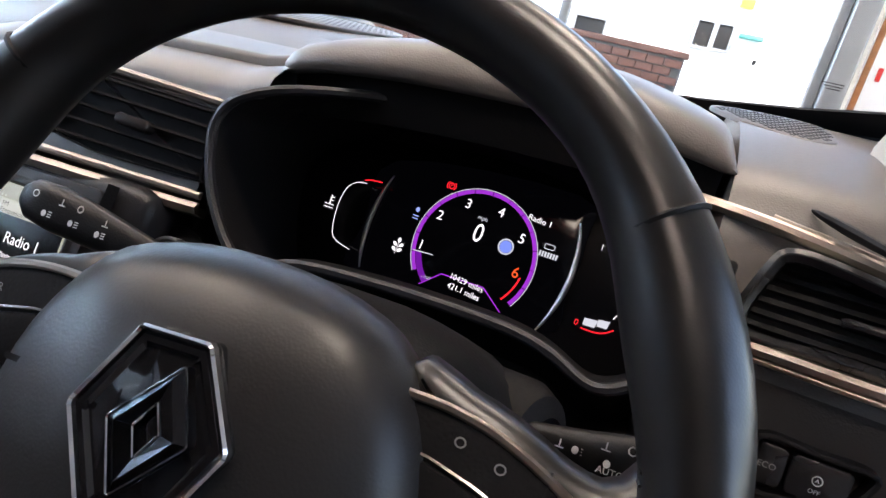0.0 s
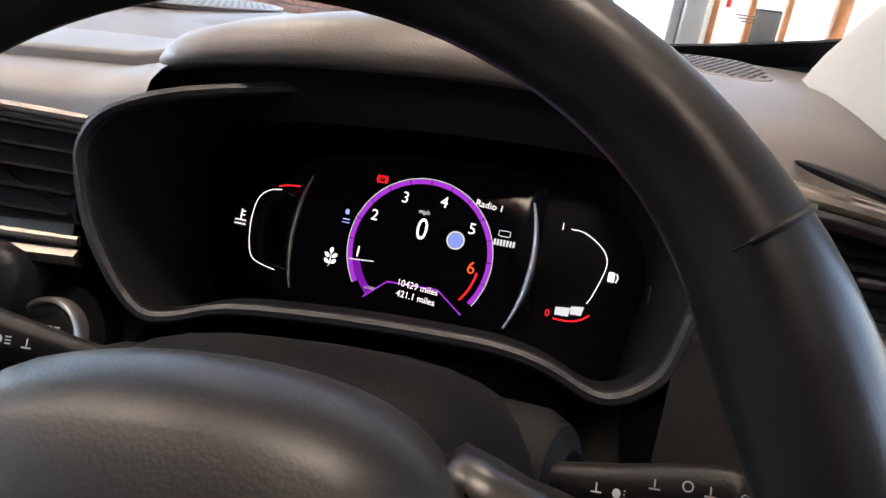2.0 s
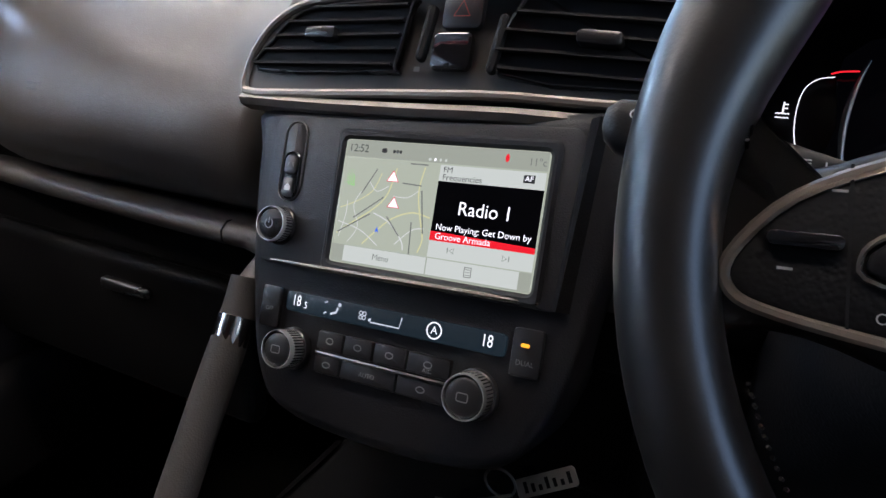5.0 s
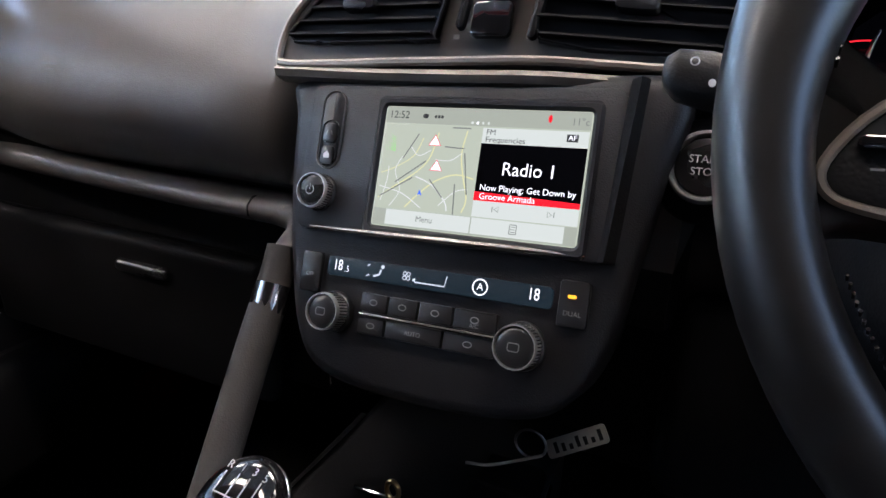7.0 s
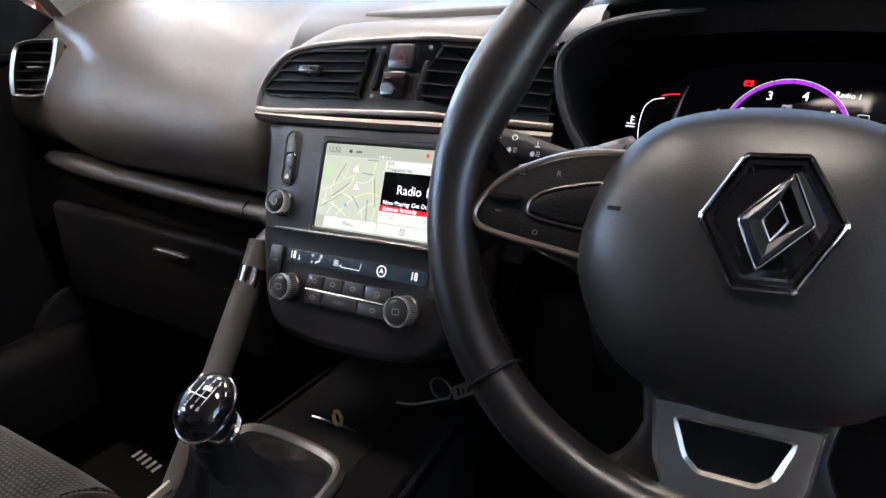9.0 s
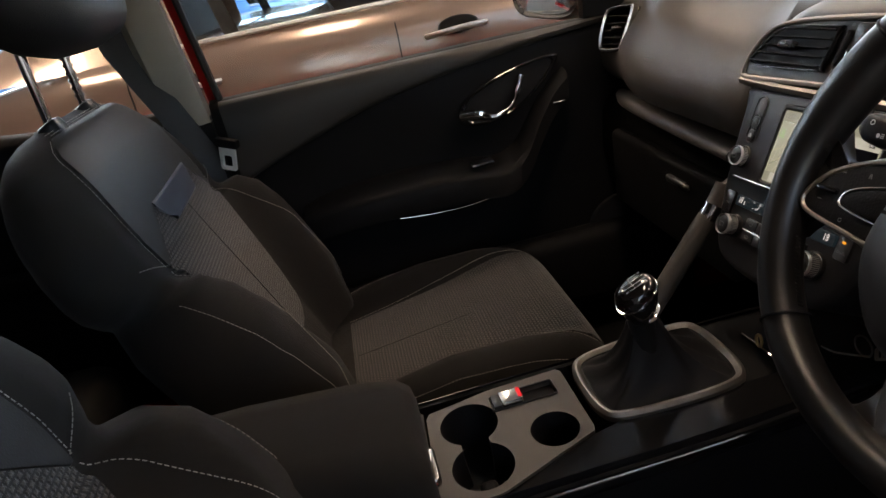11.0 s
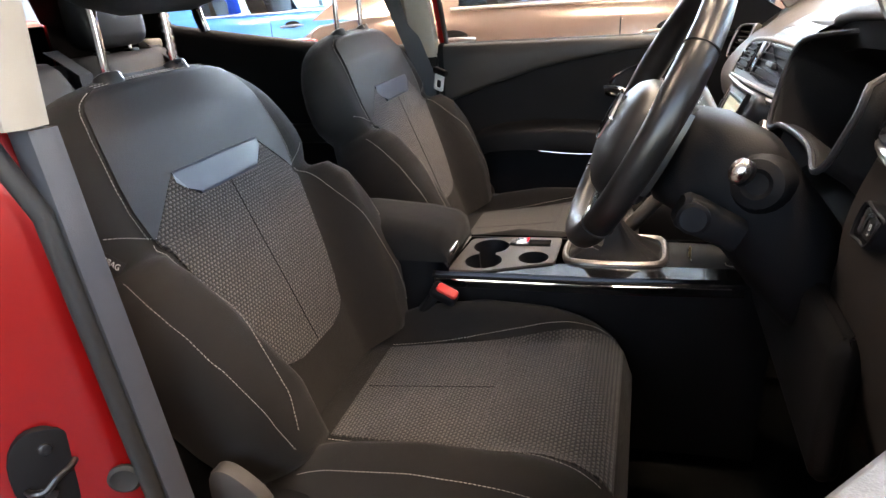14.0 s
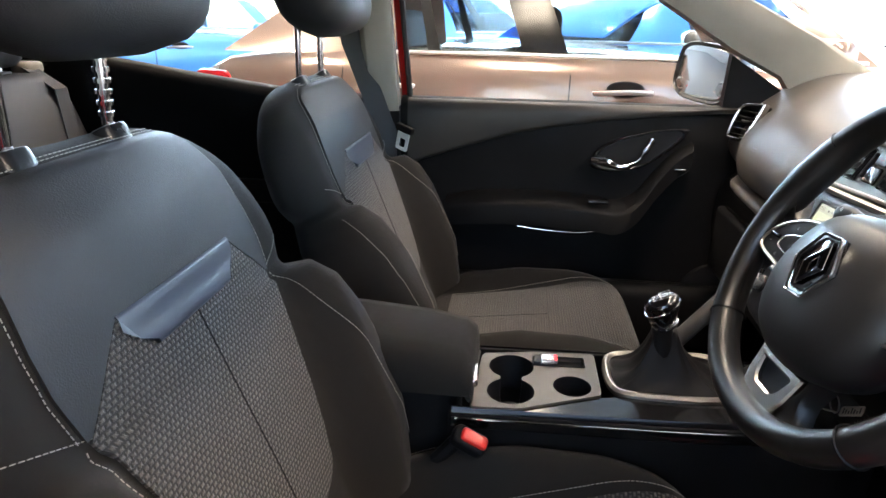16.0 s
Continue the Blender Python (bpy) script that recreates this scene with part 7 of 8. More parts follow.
part("trim_clip", tube(spline([(-0.0665, 0.2055, 0.770), (-0.0655, 0.2045, 0.756), (-0.0685, 0.2045, 0.741)], 4), [0.0008, 0.001, 0.0012, 0.0014, 0.0016, 0.0016, 0.0016, 0.0014, 0.0008], 6), CHROME, stack, "small bright edge below the climate panel")

# start button beside the column
SB = frame3((0.2040, 0.195, 0.968), 24, 2)
stb = thing("start_button", "round black engine start button with chrome ring", "button", at=SB)
part("pad", plate(oval(0, 0, 0.030, 0.030), -0.02, -0.004, 0.003), PLASTIC, stb, at=SB)
part("ring", lathe([(0.0205, -0.004), (0.0205, 0.0035), (0.0196, 0.0048), (0.0182, 0.0048), (0.0166, 0.002), (0.0165, -0.002)], 36), BRIGHT, stb, "bright ring", at=SB)
part("cap", knob(0.0162, 0.0035, 0.0012), SMOOTH, stb, at=SB)
words("start_text", "START", 0.0062, MARK, stb, SB, 0, 0.0035, 0.0044)
words("start_text", "STOP", 0.0062, MARK, stb, SB, 0, -0.0035, 0.0044)
# eco and stop-start switches on the driver's side
RB = frame3((0.606, 0.219, 0.985), 14, 2, -4)
sp2 = thing("switch_panel", "black two-key switch panel on the lower dashboard", "switch", at=RB)
o = spline([(-0.030, 0.014), (0.0, 0.0155), (0.026, 0.015), (0.024, 0.002), (0.014, -0.0125), (-0.005, -0.0145), (-0.030, -0.0145)], 4, True)
part("surround", band(o, inset(o, 0.003), -0.012, 0.005, 0.002), PLASTIC, sp2, at=RB)
for x, w in ((-0.020, 0.014), (0.003, 0.028)):
    part("key", plate(rrect(x, 0.0005, w, 0.021, 0.003), -0.01, 0.002, 0.0012), SMOOTH, sp2, at=RB)
words("key_text", "ECO", 0.0046, FAINT, sp2, RB, -0.0215, 0, 0.0026)
words("key_text", "OFF", 0.0032, MARK, sp2, RB, 0.002, -0.004, 0.0026)
words("key_text", "A", 0.0030, MARK, sp2, RB, 0.002, 0.0018, 0.0026)
part("symbol", ribbon(oval(0.002, 0.0018, 0.0024, 0.0024, 12), 0.0006, 0.0026, closed=True), MARK, sp2, at=RB)

# grab handle strut between stack and console
strut = thing("grab_handle", "dark grey padded grab handle with chrome clip", "grab handle", (-0.065, 0.05, 0.7))
sp3 = spline([(-0.066, 0.152, 0.888), (-0.065, 0.143, 0.872), (-0.064, 0.132, 0.856), (-0.061, 0.10, 0.818), (-0.056, 0.06, 0.772), (-0.050, 0.015, 0.722), (-0.044, -0.02, 0.69)], 5)
part("upper_joint", tube(spline([(-0.120, 0.214, 0.887), (-0.092, 0.206, 0.887), (-0.074, 0.186, 0.886), (-0.066, 0.162, 0.882), (-0.065, 0.146, 0.874)], 5), [0.0095 + 0.0022 * min(1, k / 10) for k in range(21)], 12), DASH, strut, "padded joint with the dash ledge")
part("grip", tube(sp3, [0.0106 + 0.0026 * min(1, k / 12) for k in range(len(sp3))], 14, flat=1.15), STRUT, strut)
part("clip", tube([(-0.0645, 0.137, 0.864), (-0.0635, 0.126, 0.848)], 0.0130, 16, flat=1.15), CHROME, strut, "chrome clip band")
part("stitching", dashes([(x + 0.013, y - 0.008, z - 0.004) for x, y, z in sp3[12:]], 0.0005, 0.004, 0.003), FAINT, strut)

PLACE[0] = Matrix()
# ---- centre console ----
con = thing("centre_console", "grey centre console with cup holders, switch and gloss black edges", "centre console", (0.06, -0.15, 0.35))


def cz(y):
    return 0.722 + 0.02 * (y + 0.3)


side = []
for y in lin(-0.34, 0.25, 14):
    w = 0.100 - 0.012 * smooth01((y + 0.05) / 0.3)
    dip = 0.09 if y < -0.10 else 0.0065
    side.append([(0.066 - w * 0.9, y, 0.36), (0.066 - w, y, cz(y) - 0.05), (0.066 - w, y, cz(y) - 0.012), (0.066 - w + 0.008, y, cz(y) - 0.006), (0.066 - w + 0.014, y, cz(y) - 0.006), (0.066 - w + 0.016, y, cz(y) - dip), (0.066 + w - 0.016, y, cz(y) - dip), (0.066 + w - 0.014, y, cz(y) - 0.006), (0.066 + w - 0.008, y, cz(y) - 0.006), (0.066 + w, y, cz(y) - 0.012), (0.066 + w, y, cz(y) - 0.05), (0.066 + w * 0.9, y, 0.36)])
part("body", loft(side), PLASTIC, con, "black console body", angle=40)
CT = Matrix.Translation((0, 0, 0.7265)) @ pose(0, 0, 0, 1.2)
top_o = [(-0.012, -0.118), (-0.010, -0.215), (0.004, -0.300), (0.160, -0.310), (0.158, -0.24), (0.130, -0.170), (0.110, -0.118)]
tp = soft_poly(top_o, 0.16)
bm = bmesh.new()
twin = [(0.041 + 0.0355 * math.cos(q), -0.252 + 0.0355 * math.sin(q)) for q in lin(radians(28), radians(332), 26)] + [(0.113 + 0.0355 * math.cos(q), -0.252 + 0.0355 * math.sin(q)) for q in lin(radians(-152), radians(152), 26)]
single = oval(0.090, -0.160, 0.0285, 0.0285)
slot = rrect(0.020, -0.177, 0.026, 0.080, 0.003)
for loop in (tp, twin, single, slot):
    vs = [bm.verts.new((x, y, 0.002)) for x, y in loop]
    for p, q in zip(vs, vs[1:] + vs[:1]):
        bm.edges.new((p, q))
bmesh.ops.triangle_fill(bm, use_beauty=True, use_dissolve=False, edges=bm.edges[:], normal=(0, 0, 1))
rim_e = [e for e in bm.edges if e.is_boundary]
for v in bmesh.ops.extrude_edge_only(bm, edges=rim_e)["geom"]:
    if isinstance(v, bmesh.types.BMVert):
        v.co.z = -0.006
part("top_panel", bm, CONSOLE, con, "satin grey cup holder panel", at=CT, angle=30)
for loop in (twin, single):
    cxy = (sum(p[0] for p in loop) / len(loop), sum(p[1] for p in loop) / len(loop))
    part("cup_holder", loft([[(x, y, 0.0015) for x, y in loop], [(x, y, -0.02) for x, y in scaled(loop, 0.97, cxy)], [(x, y, -0.055) for x, y in scaled(loop, 0.86, cxy)], [(x, y, -0.056) for x, y in scaled(loop, 0.02, cxy)]], caps=False), DEEP, con, "deep dark cup holder", at=CT)
part("cup_clip", box(0.137, -0.252, 0.706, 0.022, 0.020, 0.018, 0.004), PLASTIC, con, "black retaining tab")
part("clip_slot", box(0.137, -0.252, 0.7155, 0.010, 0.010, 0.002, 0.0006), DEEP, con)
pb = part("brake_bed", band(rrect(0.020, -0.177, 0.030, 0.084, 0.004), rrect(0.020, -0.177, 0.026, 0.080, 0.003), 0, 0.0045, 0.001), SMOOTH, con, "switch surround", at=CT)
part("brake_well", flat(rrect(0.020, -0.177, 0.027, 0.081, 0.003), -0.004), DEEP, pb, at=CT)
part("brake_lever", plate(rrect(0.020, -0.192, 0.0235, 0.028, 0.003), 0.002, 0.010, 0.003), SATIN, pb, "silver parking brake switch", at=CT)
part("cruise_key", plate(rrect(0.020, -0.211, 0.0235, 0.011, 0.002), 0.002, 0.007, 0.0015), SMOOTH, pb, at=CT)
part("brake_lamp", flat(rrect(0.020, -0.1815, 0.018, 0.005, 0.001), 0.0105), L_RED, pb, "red switch lamp", at=CT)
go = spline([(-0.030, 0.060), (-0.031, 0.0), (-0.028, -0.05), (-0.020, -0.088), (0.002, -0.105), (0.045, -0.109), (0.085, -0.105), (0.105, -0.088), (0.112, -0.032), (0.112, 0.03), (0.104, 0.066), (0.08, 0.080), (0.035, 0.083), (-0.010, 0.079)], 4, True)
gw = part("boot_frame", band(go, inset(go, 0.011), -0.004, 0.007, 0.004), BOOT_TRIM, con, "satin silver frame round the gear boot", at=CT)
part("boot_well", flat(inset(go, 0.010), 0.0022), DEEP, gw, at=CT)
bo = inset(go, 0.0125)
gc = (0.052, -0.03)
rings = [[(x, y, 0.001) for x, y in bo]]
for sc_, z_, w_ in ((0.90, 0.006, 0.0025), (0.76, 0.012, 0.0035), (0.60, 0.022, 0.004), (0.45, 0.038, 0.0035), (0.33, 0.056, 0.003), (0.25, 0.074, 0.002), (0.21, 0.088, 0.0)):
    rings.append([(x + 0.003 * (1 - sc_), y, z_ + w_ * math.sin(1.15 * i + 9 * sc_)) for i, (x, y) in enumerate(scaled(bo, sc_, gc))])
part("gear_boot", loft(rings), DEEP, con, "creased black leather gear boot", at=CT, angle=80)


def inner(sx, y):
    return float(np.interp(y, [-0.34, -0.22, -0.16, -0.10, 0.2], [0.1565, 0.1535, 0.125, 0.106, 0.104])) if sx > 0 else -0.0275 + 0.006 * smooth01((y + 0.05) / 0.3)


for sx in (-1, 1):
    w = 0.095
    part("gloss_edge", loft([[(0.066 + sx * (w + 0.004 - 0.012 * smooth01((y + 0.05) / 0.3)), y, cz(y) - 0.040), (0.066 + sx * (w + 0.007 - 0.012 * smooth01((y + 0.05) / 0.3)), y, cz(y) - 0.018), (0.066 + sx * (w - 0.002 - 0.012 * smooth01((y + 0.05) / 0.3)), y, cz(y) - 0.003), (inner(sx, y), y, cz(y) - 0.003), (inner(sx, y), y, cz(y) - 0.02)] for y in lin(-0.335, 0.20, 16)]), GLOSS, con, "gloss black console edge", angle=50)
    part("edge_line", tube([(0.066 + sx * (w + 0.0065 - 0.012 * smooth01((y + 0.05) / 0.3)), y, cz(y) - 0.016) for y in lin(-0.33, 0.18, 12)], 0.0016, 6), CHROME, con, "thin bright edge line")
arm_r = []
for y, zt in ((-0.66, 0.800), (-0.64, 0.812), (-0.50, 0.812), (-0.38, 0.803), (-0.325, 0.792), (-0.310, 0.778), (-0.306, 0.755)):
    arm_r.append([(-0.008, y, 0.735), (-0.010, y, zt - 0.03), (0.0, y, zt - 0.008), (0.03, y, zt), (0.12, y, zt), (0.150, y, zt - 0.008), (0.160, y, zt - 0.03), (0.158, y, 0.735)])
part("armrest_lid", loft(arm_r), CLOTH, con, "dark cloth-covered armrest lid", angle=60)
part("armrest_box", box(0.072, -0.50, 0.60, 0.15, 0.34, 0.30, 0.02), PLASTIC, con)
part("armrest_front", slabs([(0.0, -0.322, 0.735), (0.15, -0.322, 0.735)], [(0.004, -0.305, 0.722), (0.152, -0.312, 0.722)], 0.004), SATIN_DARK, con)
part("lid_latch", box(0.125, -0.306, 0.752, 0.05, 0.012, 0.014, 0.004), SATIN, con, "silver lid latch")
part("cubby_floor", box(0.06, 0.19, 0.70, 0.16, 0.16, 0.02, 0.005), DEEP, con)
part("bright_bar", tube([(0.022, 0.118, 0.7275), (0.05, 0.119, 0.7285), (0.078, 0.121, 0.7275)], 0.0016, 8), CHROME, con, "small bright bar in the cubby")

# gear lever
lev = thing("gear_lever", "gear lever with glossy black knob and chrome collar", "gear lever", (0.06, -0.03, 0.73))
part("shaft", tube([(0.055, -0.025, 0.735), (0.058, -0.032, 0.80), (0.060, -0.036, 0.835)], [0.016, 0.015, 0.016], 14), DEEP, lev)
KM = Matrix.Translation((0.066, -0.040, 0.852)) @ pose(0, 0, 0, 24, 4, 0) @ Matrix.Scale(0.80, 4)
kr_ = []
for z, rx, ry in ((-0.040, 0.015, 0.015), (-0.034, 0.019, 0.020), (-0.018, 0.0235, 0.026), (0.0, 0.0265, 0.031), (0.010, 0.0268, 0.0318), (0.017, 0.025, 0.030), (0.022, 0.020, 0.0245), (0.0245, 0.013, 0.016), (0.0252, 0.005, 0.006)):
    kr_.append([(rx * math.cos(a), ry * math.sin(a) + 0.004 * (z / 0.02), z) for a in lin(0, 2 * math.pi * 31 / 32, 32)])
part("knob", loft(kr_), PIANO, lev, "glossy black knob", at=KM, angle=80)
part("collar", tube([(0.0272 * math.cos(a), 0.0325 * math.sin(a) + 0.001, 0.004 + 0.006 * math.sin(a)) for a in lin(0, 2 * math.pi * 31 / 32, 32)], 0.0016, 6, closed=True), CHROME, lev, "chrome knob line", at=KM)
part("lower_collar", lathe([(0.0195, -0.036), (0.021, -0.030), (0.018, -0.028)], 28), CHROME, lev, "chrome lower ring", at=KM)
for s, x, y in (("R", -0.0125, 0.0155), ("1", -0.004, 0.0165), ("3", 0.004, 0.0165), ("5", 0.0118, 0.0155), ("2", -0.0045, -0.0125), ("4", 0.003, -0.013), ("6", 0.0105, -0.0125)):
    words("gate_numeral", s, 0.0068, MARK, lev, KM, x, y + 0.004, 0.0256)
bm = ribbon([(-0.0125, 0.002), (0.0112, 0.002)], 0.0009, 0.0257)
for x in (-0.004, 0.0035, 0.011):
    ribbon([(x, -0.0055), (x, 0.0155)], 0.0009, 0.0258, bm=bm)
ribbon([(-0.0125, 0.002), (-0.0125, 0.0145)], 0.0009, 0.0258, bm=bm)
part("gate_lines", bm, MARK, lev, "white gear pattern", at=KM @ Matrix.Translation((0, 0.001, 0)))

PLACE[0] = DASH_FIT
# key with tag hanging under the stack
tag = thing("key_tag", "pale key tag on a ring lying below the stack", "key tag", (0.12, 0.2, 0.745))
TG = Matrix.Translation((0.149, 0.205, 0.757)) @ pose(0, 0, 0, 62, -34, 4)
part("tag", plate(rrect(0, 0, 0.05, 0.014, 0.003), 0, 0.0012, 0.0005), BEIGE, tag, "pale printed tag", at=TG)
bm = bmesh.new()
for k in range(7):
    flat(rect(-0.018 + 0.006 * k, -0.004, -0.015 + 0.006 * k, 0.004 - 0.002 * (k % 3)), 0.0015, bm=bm)
part("print", bm, DEEP, tag, "dark printed marks", at=TG)
part("key_ring", tube([(0.116 + 0.012 * math.cos(a), 0.20, 0.747 + 0.012 * math.sin(a)) for a in lin(0, 2 * math.pi * 23 / 24, 24)], 0.0011, 6, closed=True), SATIN_DARK, tag)
part("cable", tube(spline([(0.126, 0.20, 0.740), (0.104, 0.195, 0.730), (0.086, 0.19, 0.724), (0.068, 0.19, 0.720)], 4), 0.0012, 6), BEIGE, tag)
small = thing("brass_loop", "small brass coloured loop beside a bright bar", "key", (0.033, 0.139, 0.716))
part("loop", tube([(0.033 + 0.005 * math.cos(a), 0.134, 0.723 + 0.008 * math.sin(a)) for a in lin(0, 2 * math.pi * 15 / 16, 16)], 0.0020, 6, closed=True), BRASS, small)

PLACE[0] = Matrix()


# ---- seats ----
def front_seat(xc, label):
    """A front seat facing +y, centred at xc."""
    seat = thing("front_seat", label, "car seat", (xc, -0.25, 0.36), group="front seats")
    O, U, N = Vector((xc, -0.425, 0.607)), Vector((0, -0.433, 0.901)), Vector((0, 0.901, 0.433))
    H = 0.585
    HW = ([0.0, 0.08, 0.2, 0.26, 0.30, 0.335, 0.352, 0.365, 0.39, 0.415, 0.45, 0.487, 0.52, 0.547, 0.565, 0.577, 0.585], [0.236, 0.268, 0.298, 0.300, 0.294, 0.276, 0.266, 0.284, 0.305, 0.309, 0.301, 0.283, 0.257, 0.224, 0.188, 0.148, 0.100])

    def hw(h):
        return float(np.interp(h, *HW))

    def front(a, h):
        w = hw(h)
        bol = float(np.interp(h, [0, 0.1, 0.24, 0.30, 0.335, 0.36, 0.6], [0.055, 0.078, 0.072, 0.060, 0.038, 0.014, 0.0]))
        inner = float(np.interp(h, [0, 0.1, 0.2, 0.3, 0.38], [0.100, 0.114, 0.142, 0.168, 0.180]))
        d = bol * smooth01((abs(a) - inner) / 0.055)
        d += float(np.interp(h, [0, 0.12, 0.2, 0.3, 0.4, 0.5, 0.56, 0.585], [-0.018, -0.010, -0.003, 0.004, 0.012, 0.028, 0.014, -0.02])) * (1 - 0.5 * smooth01(abs(a) / w))
        e = max(0.0, 1 - min(1, abs(a) / w) ** (14 if h < 0.34 else 3.2)) ** 0.5
        return -0.05 + (d + 0.05) * e

    def back(a, h):
        e = max(0.0, 1 - min(1, abs(a) / hw(h)) ** 4) ** 0.5
        return -0.05 - float(np.interp(h, [0, 0.3, 0.5, 0.585], [0.075, 0.07, 0.045, 0.02])) * e

    def bp_(a, h, off=0.0):
        return O + Vector((a, 0, 0)) + U * h + N * (front(a, h) + off)

    hs = lin(0.0, 0.30, 20) + lin(0.31, 0.585, 36)
    tt = [math.sin(math.pi / 2 * t) for t in lin(-1, 1, 71)]
    rings = []
    for h in hs:
        w = hw(h)
        rings.append([bp_(w * t, h) for t in tt] + [O + Vector((w * t, 0, 0)) + U * h + N * back(w * t, h) for t in tt[-2:0:-1]])
    part("backrest", loft(rings), CLOTH, seat, "black cloth backrest with bolsters", angle=80)

    def low(h):
        return float(np.interp(h, [0.088, 0.094, 0.108, 0.15, 0.2, 0.3, 0.356], [0.050, 0.078, 0.103, 0.122, 0.138, 0.164, 0.178]))

    def brow(h):
        """Half width of the insert beside the grip trim."""
        return 0.178 - (h - 0.356) / 0.070 * 0.074

    def grid_patch(h0, h1, edge, off, mat, name, lab, nh=26, na=25):
        bm = bmesh.new()
        lay = bm.loops.layers.uv.new("UVMap")
        g = []
        for h in lin(h0, h1, nh):
            lo_, hi_ = edge(h)
            g.append([(bm.verts.new(bp_(a, h, off)), a, h) for a in lin(lo_, hi_, na)])
        for r0, r1 in zip(g, g[1:]):
            for k in range(na - 1):
                q = (r0[k], r0[k + 1], r1[k + 1], r1[k])
                f = bm.faces.new([v[0] for v in q])
                for lp, v in zip(f.loops, q):
                    lp[lay].uv = (v[1], v[2])
        ext = bmesh.ops.extrude_edge_only(bm, edges=[e for e in bm.edges if e.is_boundary])
        for v in ext["geom"]:
            if isinstance(v, bmesh.types.BMVert):
                v.co -= N * (off + 0.004)
        return part(name, bm, mat, seat, lab, angle=50)

    # woven middle, with a cut-out for the grip trim above
    grid_patch(0.088, 0.356, lambda h: (-low(h), low(h)), 0.0035, WEAVE, "woven_insert", "dark woven insert flecked with pale thread", nh=34)
    for s in (-1, 1):
        grid_patch(0.356, 0.424, lambda h, s=s: tuple(sorted((0.0, s * brow(h)))), 0.0035, WEAVE, "woven_corner", "", nh=9, na=10)

    def up_hw(h):
        return float(np.interp(h, [0.356, 0.40, 0.44, 0.50, 0.54, 0.555, 0.568], [0.182, 0.189, 0.187, 0.178, 0.162, 0.148, 0.118]))
    grid_patch(0.424, 0.566, lambda h: (-up_hw(h), up_hw(h)), 0.004, SOFT, "shoulder_panel", "smooth dark grey shoulder panel", nh=18, na=33)
    for s in (-1, 1):
        grid_patch(0.359, 0.4245, lambda h, s=s: tuple(sorted((s * (brow(h) + 0.002), s * up_hw(h)))), 0.004, SOFT, "shoulder_corner", "", nh=7, na=8)
    # glossy grip trim
    tr = [[bp_(a * (0.68 + 0.32 * smooth01((h - 0.384) / 0.026)), h, o) for h, o in ((0.383, 0.001), (0.384, 0.0065), (0.388, 0.0085), (0.398, 0.0065), (0.412, 0.0055), (0.423, 0.0068), (0.427, 0.0055), (0.429, 0.001))] for a in lin(-0.106, 0.106, 17)]
    part("grip_trim", loft(tr), GRIP, seat, "smooth glossy trim bar", angle=60)
    # stitched seams
    bm = bmesh.new()
    for s in (-1, 1):
        dashes([bp_(s * (up_hw(h) + 0.006), h, 0.002) for h in lin(0.362, 0.566, 28)], bm=bm)
        dashes([bp_(s * float(np.interp(h, [0.04, 0.1, 0.24, 0.32, 0.36], [0.212, 0.203, 0.196, 0.196, 0.184])), h, 0.0018) for h in lin(0.05, 0.356, 30)], bm=bm)
        dashes([bp_(s * hw(h) * float(np.interp(h, [0.05, 0.18, 0.25, 0.335], [0.895, 0.895, 0.92, 0.965])), h, 0.0022) for h in lin(0.03, 0.340, 30)], bm=bm)
        dashes([bp_(s * t, 0.358 + 0.42 * (t - 0.175), 0.002) for t in lin(0.176, 0.250, 8)], bm=bm)
    for h in (0.5695, 0.5735):
        dashes([bp_(a, h, 0.003) for a in lin(-0.120, 0.120, 20)], bm=bm)
    tagged(part("stitching", bm, STITCH, seat, "pale grey contrast stitching"), kind="stuff")
    part("middle_seam", tube([bp_(0, h, 0.0036) for h in lin(0.092, 0.384, 30)], 0.0010, 5), DEEP, seat, "seam down the insert")
    # cushion
    L0, L1, CW = -0.455, 0.030, 0.262

    def top(a, y):
        u = (y - L0) / (L1 - L0)
        w = CW * float(np.interp(u, [0, 0.15, 0.6, 0.84, 0.93, 1.0], [0.94, 1.0, 1.0, 0.97, 0.90, 0.76]))
        base = float(np.interp(u, [0, 0.2, 0.55, 0.78, 0.87, 0.93, 0.97, 1.0], [0.592, 0.604, 0.625, 0.641, 0.640, 0.630, 0.610, 0.560]))
        bol = float(np.interp(u, [0, 0.2, 0.45, 0.7, 0.9, 1.0], [0.02, 0.050, 0.058, 0.042, 0.013, 0.0])) * smooth01((abs(a) - 0.140) / 0.05) * (1.26 if a * xc < 0 else 0.92)
        e = max(0.0, 1 - min(1, abs(a) / w) ** 6) ** 0.5
        return Vector((xc + min(w, max(-w, a)), y, 0.54 + (base + bol - 0.54) * e)), w

    rings = []
    for y in lin(L0, L1, 34):
        w = top(0, y)[1]
        rings.append([top(w * t, y)[0] for t in tt] + [(xc + w, y, 0.50), (xc + w * 0.9, y, 0.46), (xc - w * 0.9, y, 0.46), (xc - w, y, 0.50)])
    part("cushion", loft(rings), CLOTH, seat, "black cloth seat cushion", angle=80)

